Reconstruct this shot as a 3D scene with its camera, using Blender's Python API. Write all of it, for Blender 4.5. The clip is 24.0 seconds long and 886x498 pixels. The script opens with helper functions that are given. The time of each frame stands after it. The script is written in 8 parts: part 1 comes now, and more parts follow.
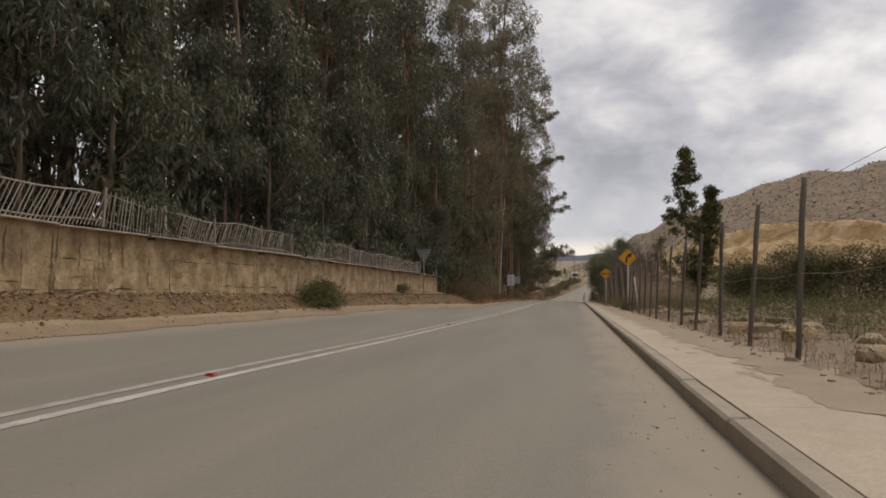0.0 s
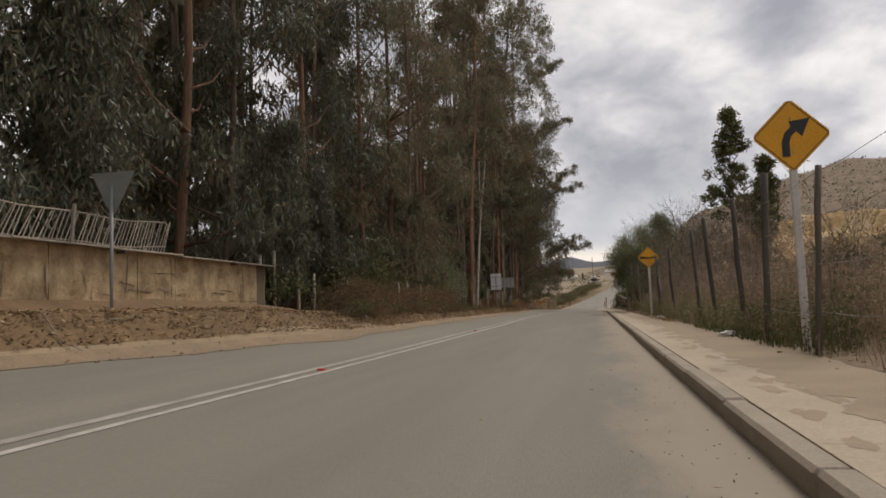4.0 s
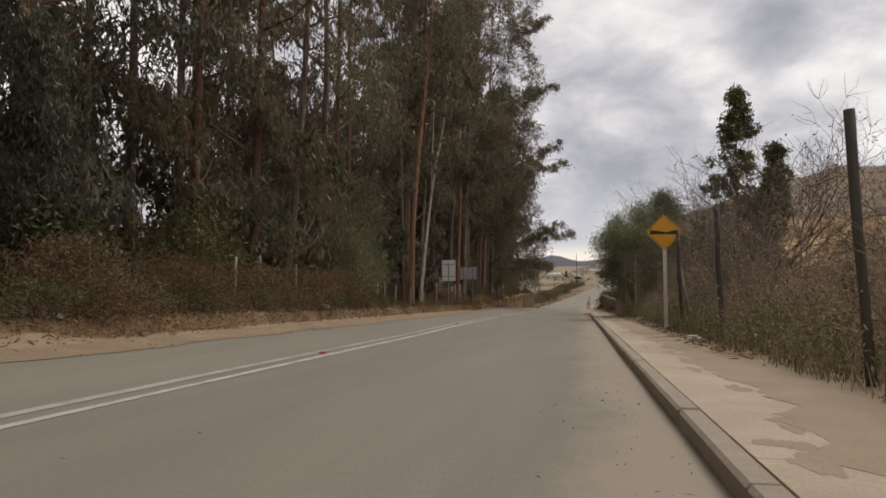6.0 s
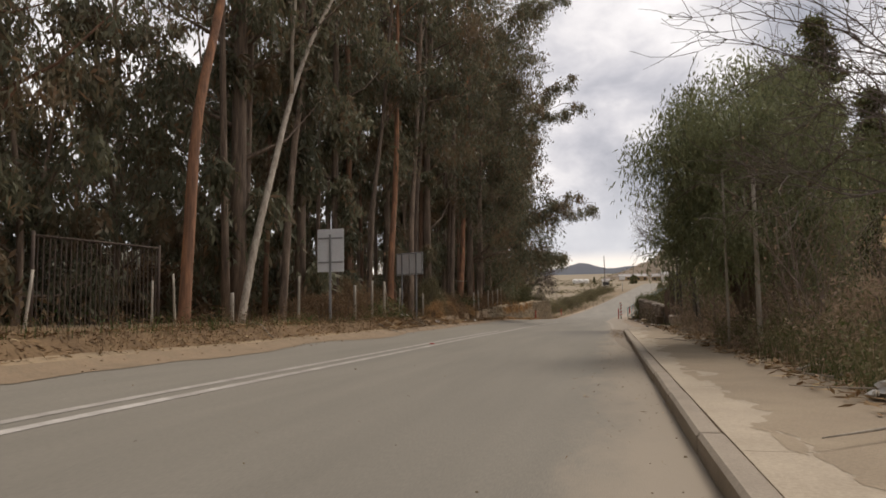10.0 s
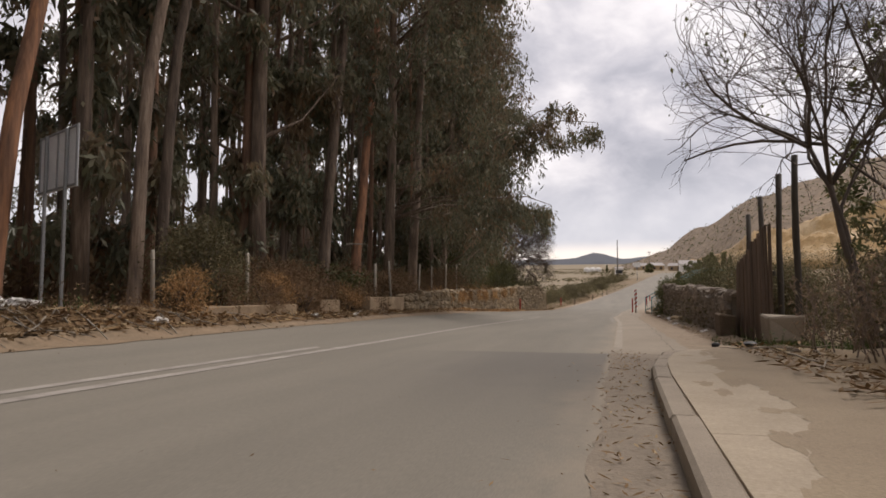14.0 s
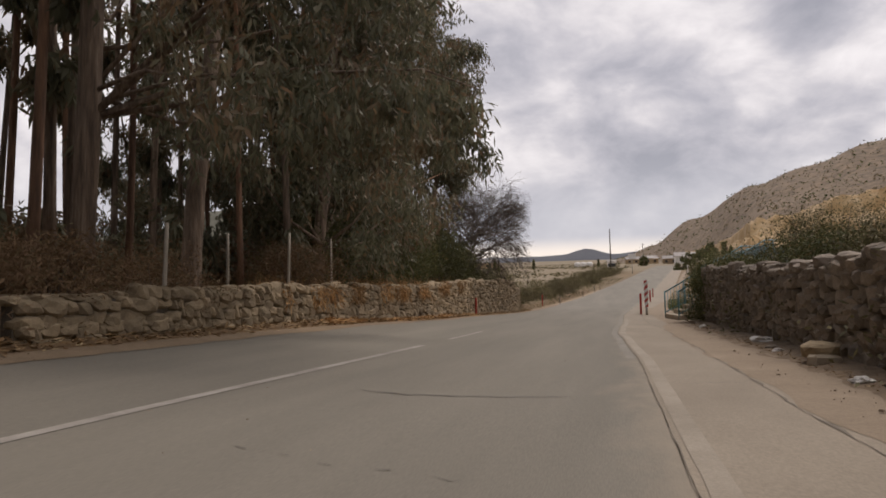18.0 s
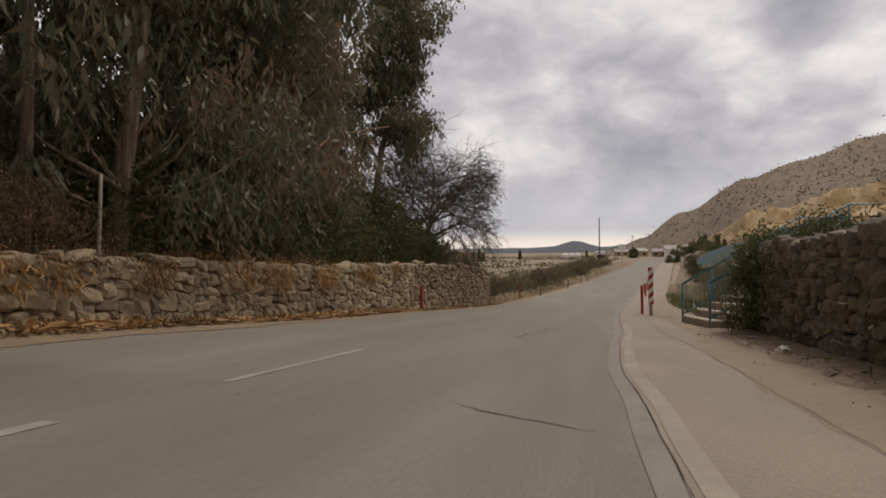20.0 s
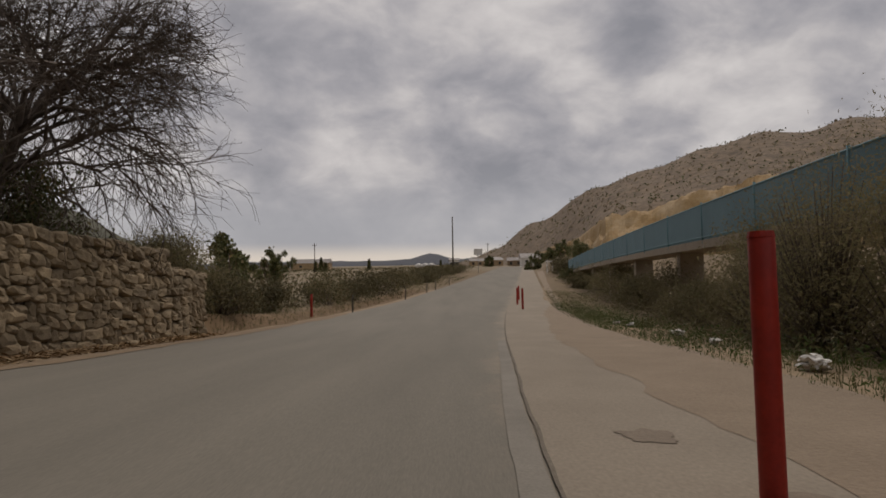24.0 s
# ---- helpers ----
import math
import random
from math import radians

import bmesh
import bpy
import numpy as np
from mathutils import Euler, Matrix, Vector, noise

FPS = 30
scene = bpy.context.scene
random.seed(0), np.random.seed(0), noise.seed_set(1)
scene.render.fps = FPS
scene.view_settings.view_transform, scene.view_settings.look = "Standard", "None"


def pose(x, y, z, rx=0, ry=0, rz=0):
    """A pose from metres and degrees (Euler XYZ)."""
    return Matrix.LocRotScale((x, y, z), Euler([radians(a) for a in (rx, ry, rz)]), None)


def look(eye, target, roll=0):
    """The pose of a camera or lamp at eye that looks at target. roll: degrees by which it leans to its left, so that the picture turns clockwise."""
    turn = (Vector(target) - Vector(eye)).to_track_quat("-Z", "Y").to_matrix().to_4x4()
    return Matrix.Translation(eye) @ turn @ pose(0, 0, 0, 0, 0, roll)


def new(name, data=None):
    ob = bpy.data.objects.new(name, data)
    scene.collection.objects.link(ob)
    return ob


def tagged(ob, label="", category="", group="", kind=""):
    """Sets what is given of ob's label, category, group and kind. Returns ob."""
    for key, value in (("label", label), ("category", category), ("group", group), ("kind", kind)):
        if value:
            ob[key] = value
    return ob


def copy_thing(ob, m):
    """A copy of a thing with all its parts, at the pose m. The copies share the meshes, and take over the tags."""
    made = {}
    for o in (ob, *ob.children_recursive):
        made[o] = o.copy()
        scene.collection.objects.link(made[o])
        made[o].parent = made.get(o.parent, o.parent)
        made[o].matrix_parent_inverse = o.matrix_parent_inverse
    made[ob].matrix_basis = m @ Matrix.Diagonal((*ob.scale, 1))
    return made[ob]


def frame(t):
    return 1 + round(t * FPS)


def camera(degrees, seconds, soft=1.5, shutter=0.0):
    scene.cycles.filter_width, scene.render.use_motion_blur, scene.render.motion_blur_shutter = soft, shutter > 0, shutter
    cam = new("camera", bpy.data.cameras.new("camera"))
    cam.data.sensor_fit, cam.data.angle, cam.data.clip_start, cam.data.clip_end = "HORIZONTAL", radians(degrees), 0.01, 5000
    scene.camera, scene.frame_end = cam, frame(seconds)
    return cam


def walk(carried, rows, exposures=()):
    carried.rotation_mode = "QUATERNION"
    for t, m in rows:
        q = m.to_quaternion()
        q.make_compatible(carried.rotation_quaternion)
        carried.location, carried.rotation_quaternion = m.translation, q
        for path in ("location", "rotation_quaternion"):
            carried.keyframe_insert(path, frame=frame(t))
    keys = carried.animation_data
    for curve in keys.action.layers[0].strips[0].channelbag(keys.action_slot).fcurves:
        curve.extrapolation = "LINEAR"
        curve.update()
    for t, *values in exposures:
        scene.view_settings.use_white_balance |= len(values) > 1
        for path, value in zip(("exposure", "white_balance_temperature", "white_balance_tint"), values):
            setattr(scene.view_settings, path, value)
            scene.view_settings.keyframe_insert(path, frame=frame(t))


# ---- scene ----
cam = camera(64.0, 24.0, soft=1.7)

PATH = [
    (0, (-0.889, -2.576, 0.873), (-1.255, -0.614, 1.005), -0.3),
    (0.5, (-0.784, 0.76, 0.806), (-1.23, 2.704, 0.953), -1.6),
    (1, (-0.854, 4.099, 0.838), (-1.303, 6.042, 0.985), -1.6),
    (1.5, (-1.013, 7.352, 0.823), (-1.529, 9.277, 0.99), -3.5),
    (2, (-1.072, 10.593, 0.822), (-1.513, 12.535, 1.001), -6.2),
    (2.5, (-1.05, 13.781, 0.779), (-1.383, 15.744, 0.967), -8.2),
    (4.5, (-0.727, 26.053, 0.809), (-1.125, 28.007, 0.961), -0.3),
    (5, (-0.746, 29.078, 0.869), (-1.057, 31.049, 1.008), -0.5),
    (5.5, (-0.689, 32.092, 0.869), (-1.108, 34.043, 1.0), 2.1),
    (6, (-0.64, 34.965, 0.847), (-1.015, 36.924, 0.993), 0.1),
    (6.5, (-0.577, 37.69, 0.827), (-0.999, 39.64, 0.969), 1.5),
    (7, (-0.53, 40.243, 0.822), (-0.902, 42.201, 0.986), -0.9),
    (7.5, (-0.525, 42.695, 0.834), (-0.866, 44.661, 0.972), 0.3),
    (8, (-0.437, 45.257, 0.828), (-0.899, 47.197, 0.979), 1.3),
    (8.5, (-0.439, 47.803, 0.8), (-0.767, 49.77, 0.951), 0.2),
    (9, (-0.407, 50.445, 0.77), (-0.828, 52.394, 0.93), 0.9),
    (9.5, (-0.447, 53.064, 0.795), (-0.794, 55.027, 0.962), 0.5),
    (10, (-0.459, 55.697, 0.833), (-0.909, 57.638, 1.009), -0.9),
    (10.5, (-0.436, 58.108, 0.891), (-0.9, 60.049, 1.018), 3.0),
    (12.5, (-0.301, 67.425, 0.792), (-0.731, 69.373, 0.946), -0.1),
    (13, (-0.247, 69.588, 0.764), (-0.629, 71.544, 0.931), -1.0),
    (13.5, (-0.226, 71.738, 0.748), (-0.641, 73.69, 0.888), 1.2),
    (14, (-0.247, 73.869, 0.76), (-0.736, 75.803, 0.902), 0.1),
    (14.5, (-0.404, 76.006, 0.72), (-0.828, 77.955, 0.877), -0.7),
    (15, (-0.425, 78.045, 0.706), (-0.843, 79.994, 0.863), -0.4),
    (15.5, (-0.404, 80.015, 0.683), (-0.868, 81.955, 0.831), 0.3),
    (16, (-0.407, 82.084, 0.727), (-0.823, 84.034, 0.887), -1.7),
    (16.5, (-0.485, 84.2, 0.751), (-0.922, 86.148, 0.864), 0.2),
    (17, (-0.592, 86.212, 0.765), (-1.0, 88.164, 0.925), -1.5),
    (17.5, (-0.68, 88.197, 0.782), (-1.097, 90.149, 0.915), 0.6),
    (18, (-0.746, 90.241, 0.806), (-1.211, 92.181, 0.945), -1.1),
    (18.5, (-0.829, 92.356, 0.825), (-1.176, 94.321, 0.959), -2.5),
    (20.5, (-0.893, 101.671, 0.733), (-1.349, 103.615, 0.834), 0.7),
    (21, (-0.881, 104.254, 0.691), (-1.232, 106.221, 0.779), 4.2),
    (21.5, (-0.918, 106.894, 0.687), (-1.45, 108.818, 0.814), 1.0),
    (22, (-1.0, 109.616, 0.659), (-1.514, 111.544, 0.796), -1.0),
    (22.5, (-1.075, 112.431, 0.637), (-1.474, 114.383, 0.801), -5.8),
    (23, (-1.057, 115.125, 0.625), (-1.29, 117.105, 0.782), -4.1),
    (23.5, (-1.044, 117.678, 0.644), (-1.226, 119.663, 0.801), -5.9),
    (24, (-0.68, 120.7, 0.64), (-0.717, 122.695, 0.783), -1.0),
]
EXPOSURES = [(0, 0.17, 6850, 12), (2, 0.26, 6850, 12), (5, 0.2, 6850, 12), (9, 0.40, 6850, 13), (10.5, 0.44, 6850, 13), (14, 0.45, 6800, 16), (16, 0.30, 6800, 16), (18, 0.21, 6800, 16), (21, 0.02, 7100, 14), (22, -0.02, 7150, 14), (23.2, -0.25, 7050, 14), (24, -0.42, 6950, 14)]
walk(cam, [(t, look(eye, target, roll)) for t, eye, target, roll in PATH], EXPOSURES)

# ---- world, sun, exposure ----
world = bpy.data.worlds.new("sky")
scene.world = world
world.use_nodes = True


def build_sky(strength_sky=0.055, strength_cloud=1.0):
    nt = world.node_tree
    nt.nodes.clear()
    n = nt.nodes.new
    out, bg, mix = n("ShaderNodeOutputWorld"), n("ShaderNodeBackground"), n("ShaderNodeMix")
    sky = n("ShaderNodeTexSky")
    sky.sky_type, sky.sun_disc = "NISHITA", False
    sky.sun_elevation, sky.sun_rotation = radians(48), radians(-35)
    sky.dust_density = 3.0
    scale = n("ShaderNodeVectorMath")
    scale.operation = "SCALE"
    scale.inputs["Scale"].default_value = strength_sky
    nt.links.new(sky.outputs[0], scale.inputs[0])
    co, sep = n("ShaderNodeTexCoord"), n("ShaderNodeSeparateXYZ")
    nt.links.new(co.outputs["Generated"], sep.inputs[0])
    # the clouds lie on a level sheet, so they close up towards the horizon
    lift = n("ShaderNodeMath")
    lift.operation, lift.inputs[1].default_value = "ADD", 0.62
    top = n("ShaderNodeMath")
    top.operation, top.inputs[1].default_value = "MAXIMUM", 0.02
    nt.links.new(sep.outputs[2], top.inputs[0])
    nt.links.new(top.outputs[0], lift.inputs[0])
    div = n("ShaderNodeVectorMath")
    div.operation = "DIVIDE"
    comb = n("ShaderNodeCombineXYZ")
    for i in range(2):
        nt.links.new(lift.outputs[0], comb.inputs[i])
    comb.inputs[2].default_value = 1.0
    nt.links.new(co.outputs["Generated"], div.inputs[0])
    nt.links.new(comb.outputs[0], div.inputs[1])
    big, small = n("ShaderNodeTexNoise"), n("ShaderNodeTexNoise")
    for node, s, d, r, w in ((big, 3.2, 8.0, 0.47, 0.2), (small, 9.0, 7.0, 0.55, 0.25)):
        node.inputs["Scale"].default_value, node.inputs["Detail"].default_value = s, d
        node.inputs["Roughness"].default_value, node.inputs["Distortion"].default_value = r, w
        nt.links.new(div.outputs[0], node.inputs["Vector"])
    both = n("ShaderNodeMix")
    both.inputs[0].default_value = 0.34
    nt.links.new(big.outputs[0], both.inputs[2])
    nt.links.new(small.outputs[0], both.inputs[3])
    ramp = n("ShaderNodeValToRGB")
    e = ramp.color_ramp.elements
    e[0].position, e[0].color = 0.38, (0.32, 0.34, 0.39, 1)
    e[1].position, e[1].color = 0.61, (0.83, 0.835, 0.85, 1)
    for p, c in ((0.45, (0.44, 0.455, 0.505, 1)), (0.50, (0.55, 0.56, 0.60, 1)), (0.545, (0.68, 0.685, 0.71, 1))):
        e.new(p).color = c
    nt.links.new(both.outputs[0], ramp.inputs[0])
    # a level grey-blue cloud bank over the horizon
    bank = n("ShaderNodeMapRange")
    bank.inputs["From Min"].default_value, bank.inputs["From Max"].default_value = 0.09, 0.20
    bank.inputs["To Min"].default_value, bank.inputs["To Max"].default_value = 0.75, 0.0
    bank.interpolation_type = "SMOOTHSTEP"
    nt.links.new(sep.outputs[2], bank.inputs[0])
    slab = n("ShaderNodeMix")
    slab.data_type = "RGBA"
    nt.links.new(bank.outputs[0], slab.inputs[0])
    nt.links.new(ramp.outputs[0], slab.inputs[6])
    slab.inputs[7].default_value = (0.50, 0.53, 0.585, 1)
    # a clear pale strip low over the valley
    low = n("ShaderNodeMapRange")
    low.inputs["From Min"].default_value, low.inputs["From Max"].default_value = 0.058, 0.084
    low.inputs["To Min"].default_value, low.inputs["To Max"].default_value = 0.8, 0.0
    low.interpolation_type = "SMOOTHSTEP"
    nt.links.new(sep.outputs[2], low.inputs[0])
    strip = n("ShaderNodeMix")
    strip.data_type = "RGBA"
    nt.links.new(low.outputs[0], strip.inputs[0])
    nt.links.new(slab.outputs[2], strip.inputs[6])
    strip.inputs[7].default_value = (0.95, 0.88, 0.78, 1)
    gain = n("ShaderNodeVectorMath")
    gain.operation = "SCALE"
    gain.inputs["Scale"].default_value = strength_cloud
    nt.links.new(strip.outputs[2], gain.inputs[0])
    mix.data_type = "RGBA"
    mix.inputs[0].default_value = 0.93
    nt.links.new(scale.outputs[0], mix.inputs[6])
    nt.links.new(gain.outputs[0], mix.inputs[7])
    nt.links.new(mix.outputs[2], bg.inputs[0])
    bg.inputs[1].default_value = 1.0
    nt.links.new(bg.outputs[0], out.inputs[0])


build_sky()
sun = new("sun", bpy.data.lights.new("sun", "SUN"))
sun.data.energy, sun.data.angle, sun.data.color = 1.75, radians(25), (1.0, 0.95, 0.88)
sun.matrix_world = look((0, 0, 50), (-14, -22, 12))

# ---- materials ----


def mat(name, base, second=None, scale=3.0, rough=0.85, bump=0.3, fine=40.0, metal=0.0, spread=0.5, island=0.0, obj_rand=0.0, spec=0.35, stretch=(1, 1, 1), third=None, third_at=0.62):
    """A surface of two or three colours mixed by noise at two scales, with fine relief."""
    m = bpy.data.materials.new(name)
    m.use_nodes = True
    nt = m.node_tree
    b = nt.nodes["Principled BSDF"]
    n = nt.nodes.new
    second = second or tuple(c * 0.7 for c in base)
    geo, mp = n("ShaderNodeNewGeometry"), n("ShaderNodeMapping")
    mp.inputs["Scale"].default_value = stretch
    nt.links.new(geo.outputs["Position"], mp.inputs[0])
    a, f = n("ShaderNodeTexNoise"), n("ShaderNodeTexNoise")
    a.inputs["Scale"].default_value, a.inputs["Detail"].default_value, a.inputs["Roughness"].default_value = scale, 6, 0.65
    f.inputs["Scale"].default_value, f.inputs["Detail"].default_value, f.inputs["Roughness"].default_value = fine, 4, 0.6
    for t in (a, f):
        nt.links.new(mp.outputs[0], t.inputs["Vector"])
    ramp = n("ShaderNodeValToRGB")
    e = ramp.color_ramp.elements
    e[0].position, e[0].color = 0.5 - spread / 2, (*second, 1)
    e[1].position, e[1].color = 0.5 + spread / 2, (*base, 1)
    if third:
        e.new(third_at).color = (*third, 1)
    nt.links.new(a.outputs[0], ramp.inputs[0])
    grain = n("ShaderNodeMapRange")
    grain.inputs["From Min"].default_value, grain.inputs["From Max"].default_value = 0.25, 0.75
    grain.inputs["To Min"].default_value, grain.inputs["To Max"].default_value = 0.84, 1.15
    nt.links.new(f.outputs[0], grain.inputs[0])
    last = grain.outputs[0]
    for amount, node, sock in ((island, geo, "Random Per Island"), (obj_rand, None, "Random")):
        if amount:
            node = node or n("ShaderNodeObjectInfo")
            r, mul = n("ShaderNodeMapRange"), n("ShaderNodeMath")
            r.inputs["To Min"].default_value, r.inputs["To Max"].default_value = 1 - amount, 1 + amount
            nt.links.new(node.outputs[sock], r.inputs[0])
            mul.operation = "MULTIPLY"
            nt.links.new(last, mul.inputs[0])
            nt.links.new(r.outputs[0], mul.inputs[1])
            last = mul.outputs[0]
    sc = n("ShaderNodeVectorMath")
    sc.operation = "SCALE"
    nt.links.new(ramp.outputs[0], sc.inputs[0])
    nt.links.new(last, sc.inputs["Scale"])
    nt.links.new(sc.outputs[0], b.inputs["Base Color"])
    b.inputs["Roughness"].default_value, b.inputs["Metallic"].default_value = rough, metal
    b.inputs["Specular IOR Level"].default_value = spec
    if bump:
        bp, add = n("ShaderNodeBump"), n("ShaderNodeMath")
        bp.inputs["Strength"].default_value, bp.inputs["Distance"].default_value = bump, 0.02
        add.operation = "ADD"
        nt.links.new(a.outputs[0], add.inputs[0])
        nt.links.new(f.outputs[0], add.inputs[1])
        nt.links.new(add.outputs[0], bp.inputs["Height"])
        nt.links.new(bp.outputs[0], b.inputs["Normal"])
    return m


def leaf_mat(name, a, b_, c=None, rough=0.55, through_=0.25, withered=None):
    """Leaves: each one its own tone, a little light passing through."""
    m = bpy.data.materials.new(name)
    m.use_nodes = True
    nt = m.node_tree
    p = nt.nodes["Principled BSDF"]
    n = nt.nodes.new
    geo, ramp = n("ShaderNodeNewGeometry"), n("ShaderNodeValToRGB")
    e = ramp.color_ramp.elements
    e[0].color, e[1].color = (*a, 1), (*b_, 1)
    if c:
        e[1].position = 0.8
        e.new(1.0).color = (*c, 1)
    nt.links.new(geo.outputs["Random Per Island"], ramp.inputs[0])
    big = n("ShaderNodeTexNoise")
    big.inputs["Scale"].default_value, big.inputs["Detail"].default_value = 0.35, 3
    nt.links.new(geo.outputs["Position"], big.inputs["Vector"])
    r, sc = n("ShaderNodeMapRange"), n("ShaderNodeVectorMath")
    r.inputs["From Min"].default_value, r.inputs["From Max"].default_value = 0.3, 0.7
    r.inputs["To Min"].default_value, r.inputs["To Max"].default_value = 0.65, 1.35
    nt.links.new(big.outputs[0], r.inputs[0])
    sc.operation = "SCALE"
    tone = ramp.outputs[0]
    if withered:
        pn, pr, mixn = n("ShaderNodeTexNoise"), n("ShaderNodeMapRange"), n("ShaderNodeMix")
        pn.inputs["Scale"].default_value, pn.inputs["Detail"].default_value = 0.55, 4
        nt.links.new(geo.outputs["Position"], pn.inputs["Vector"])
        pr.inputs["From Min"].default_value, pr.inputs["From Max"].default_value, pr.inputs["To Max"].default_value = 0.50, 0.67, 0.65
        nt.links.new(pn.outputs[0], pr.inputs[0])
        mixn.data_type = "RGBA"
        mixn.inputs[7].default_value = (*withered, 1)
        nt.links.new(pr.outputs[0], mixn.inputs[0])
        nt.links.new(tone, mixn.inputs[6])
        tone = mixn.outputs[2]
    nt.links.new(tone, sc.inputs[0])
    nt.links.new(r.outputs[0], sc.inputs["Scale"])
    nt.links.new(sc.outputs[0], p.inputs["Base Color"])
    p.inputs["Roughness"].default_value, p.inputs["Specular IOR Level"].default_value = rough, 0.22
    if through_:
        tr, mx = n("ShaderNodeBsdfTranslucent"), n("ShaderNodeMixShader")
        mx.inputs[0].default_value = through_
        nt.links.new(sc.outputs[0], tr.inputs[0])
        nt.links.new(p.outputs[0], mx.inputs[1])
        nt.links.new(tr.outputs[0], mx.inputs[2])
        nt.links.new(mx.outputs[0], nt.nodes["Material Output"].inputs[0])
    return m


ASPHALT = mat("asphalt", (0.225, 0.202, 0.164), (0.168, 0.152, 0.124), scale=0.5, rough=0.9, bump=0.1, fine=85, spread=0.45, stretch=(1.6, 0.16, 1))


def dust_on(m, colour, lines, speckle=True):
    """Lays dust over a surface between x values, with ragged noisy edges: lines of (from x, full at x)."""
    nt = m.node_tree
    n = nt.nodes.new
    b = nt.nodes["Principled BSDF"]
    src = b.inputs["Base Color"].links[0].from_socket
    geo, sep = n("ShaderNodeNewGeometry"), n("ShaderNodeSeparateXYZ")
    nt.links.new(geo.outputs["Position"], sep.inputs[0])

    def calc(op, p, q):
        k = n("ShaderNodeMath")
        k.operation = op
        for i, v in enumerate((p, q)):
            if isinstance(v, (int, float)):
                k.inputs[i].default_value = v
            else:
                nt.links.new(v, k.inputs[i])
        return k.outputs[0]

    # x measured from the kerb line, which bends with the road
    past = calc("MINIMUM", calc("MAXIMUM", calc("SUBTRACT", sep.outputs[1], 108.0), 0.0), 50.0)
    beyond = calc("MAXIMUM", calc("SUBTRACT", sep.outputs[1], 158.0), 0.0)
    bend = calc("ADD", calc("MULTIPLY", calc("MULTIPLY", past, past), 0.001), calc("MULTIPLY", beyond, 0.1))
    across = calc("SUBTRACT", sep.outputs[0], bend)
    tex = n("ShaderNodeTexNoise")
    tex.inputs["Scale"].default_value, tex.inputs["Detail"].default_value, tex.inputs["Roughness"].default_value = 1.3, 8, 0.7
    mp = n("ShaderNodeMapping")
    mp.inputs["Scale"].default_value = (1, 0.45, 1)
    nt.links.new(geo.outputs["Position"], mp.inputs[0])
    nt.links.new(mp.outputs[0], tex.inputs["Vector"])
    for x0, x1, most in lines:
        off = n("ShaderNodeMath")
        off.operation = "MULTIPLY_ADD"
        off.inputs[1].default_value = 1.5 * (1 if x1 > x0 else -1)
        nt.links.new(tex.outputs[0], off.inputs[0])
        nt.links.new(across, off.inputs[2])
        r = n("ShaderNodeMapRange")
        r.interpolation_type = "SMOOTHSTEP"
        s = 0.75 if x1 > x0 else -0.75
        r.inputs["From Min"].default_value, r.inputs["From Max"].default_value = x0 + s, x1 + s
        r.inputs["To Max"].default_value = most
        nt.links.new(off.outputs[0], r.inputs[0])
        mx = n("ShaderNodeMix")
        mx.data_type = "RGBA"
        nt.links.new(r.outputs[0], mx.inputs[0])
        nt.links.new(src, mx.inputs[6])
        mx.inputs[7].default_value = (*colour, 1)
        src = mx.outputs[2]
    nt.links.new(src, b.inputs["Base Color"])


dust_on(ASPHALT, (0.30, 0.25, 0.19), ((-0.85, -0.2, 0.85), (-7.0, -8.3, 0.7)))


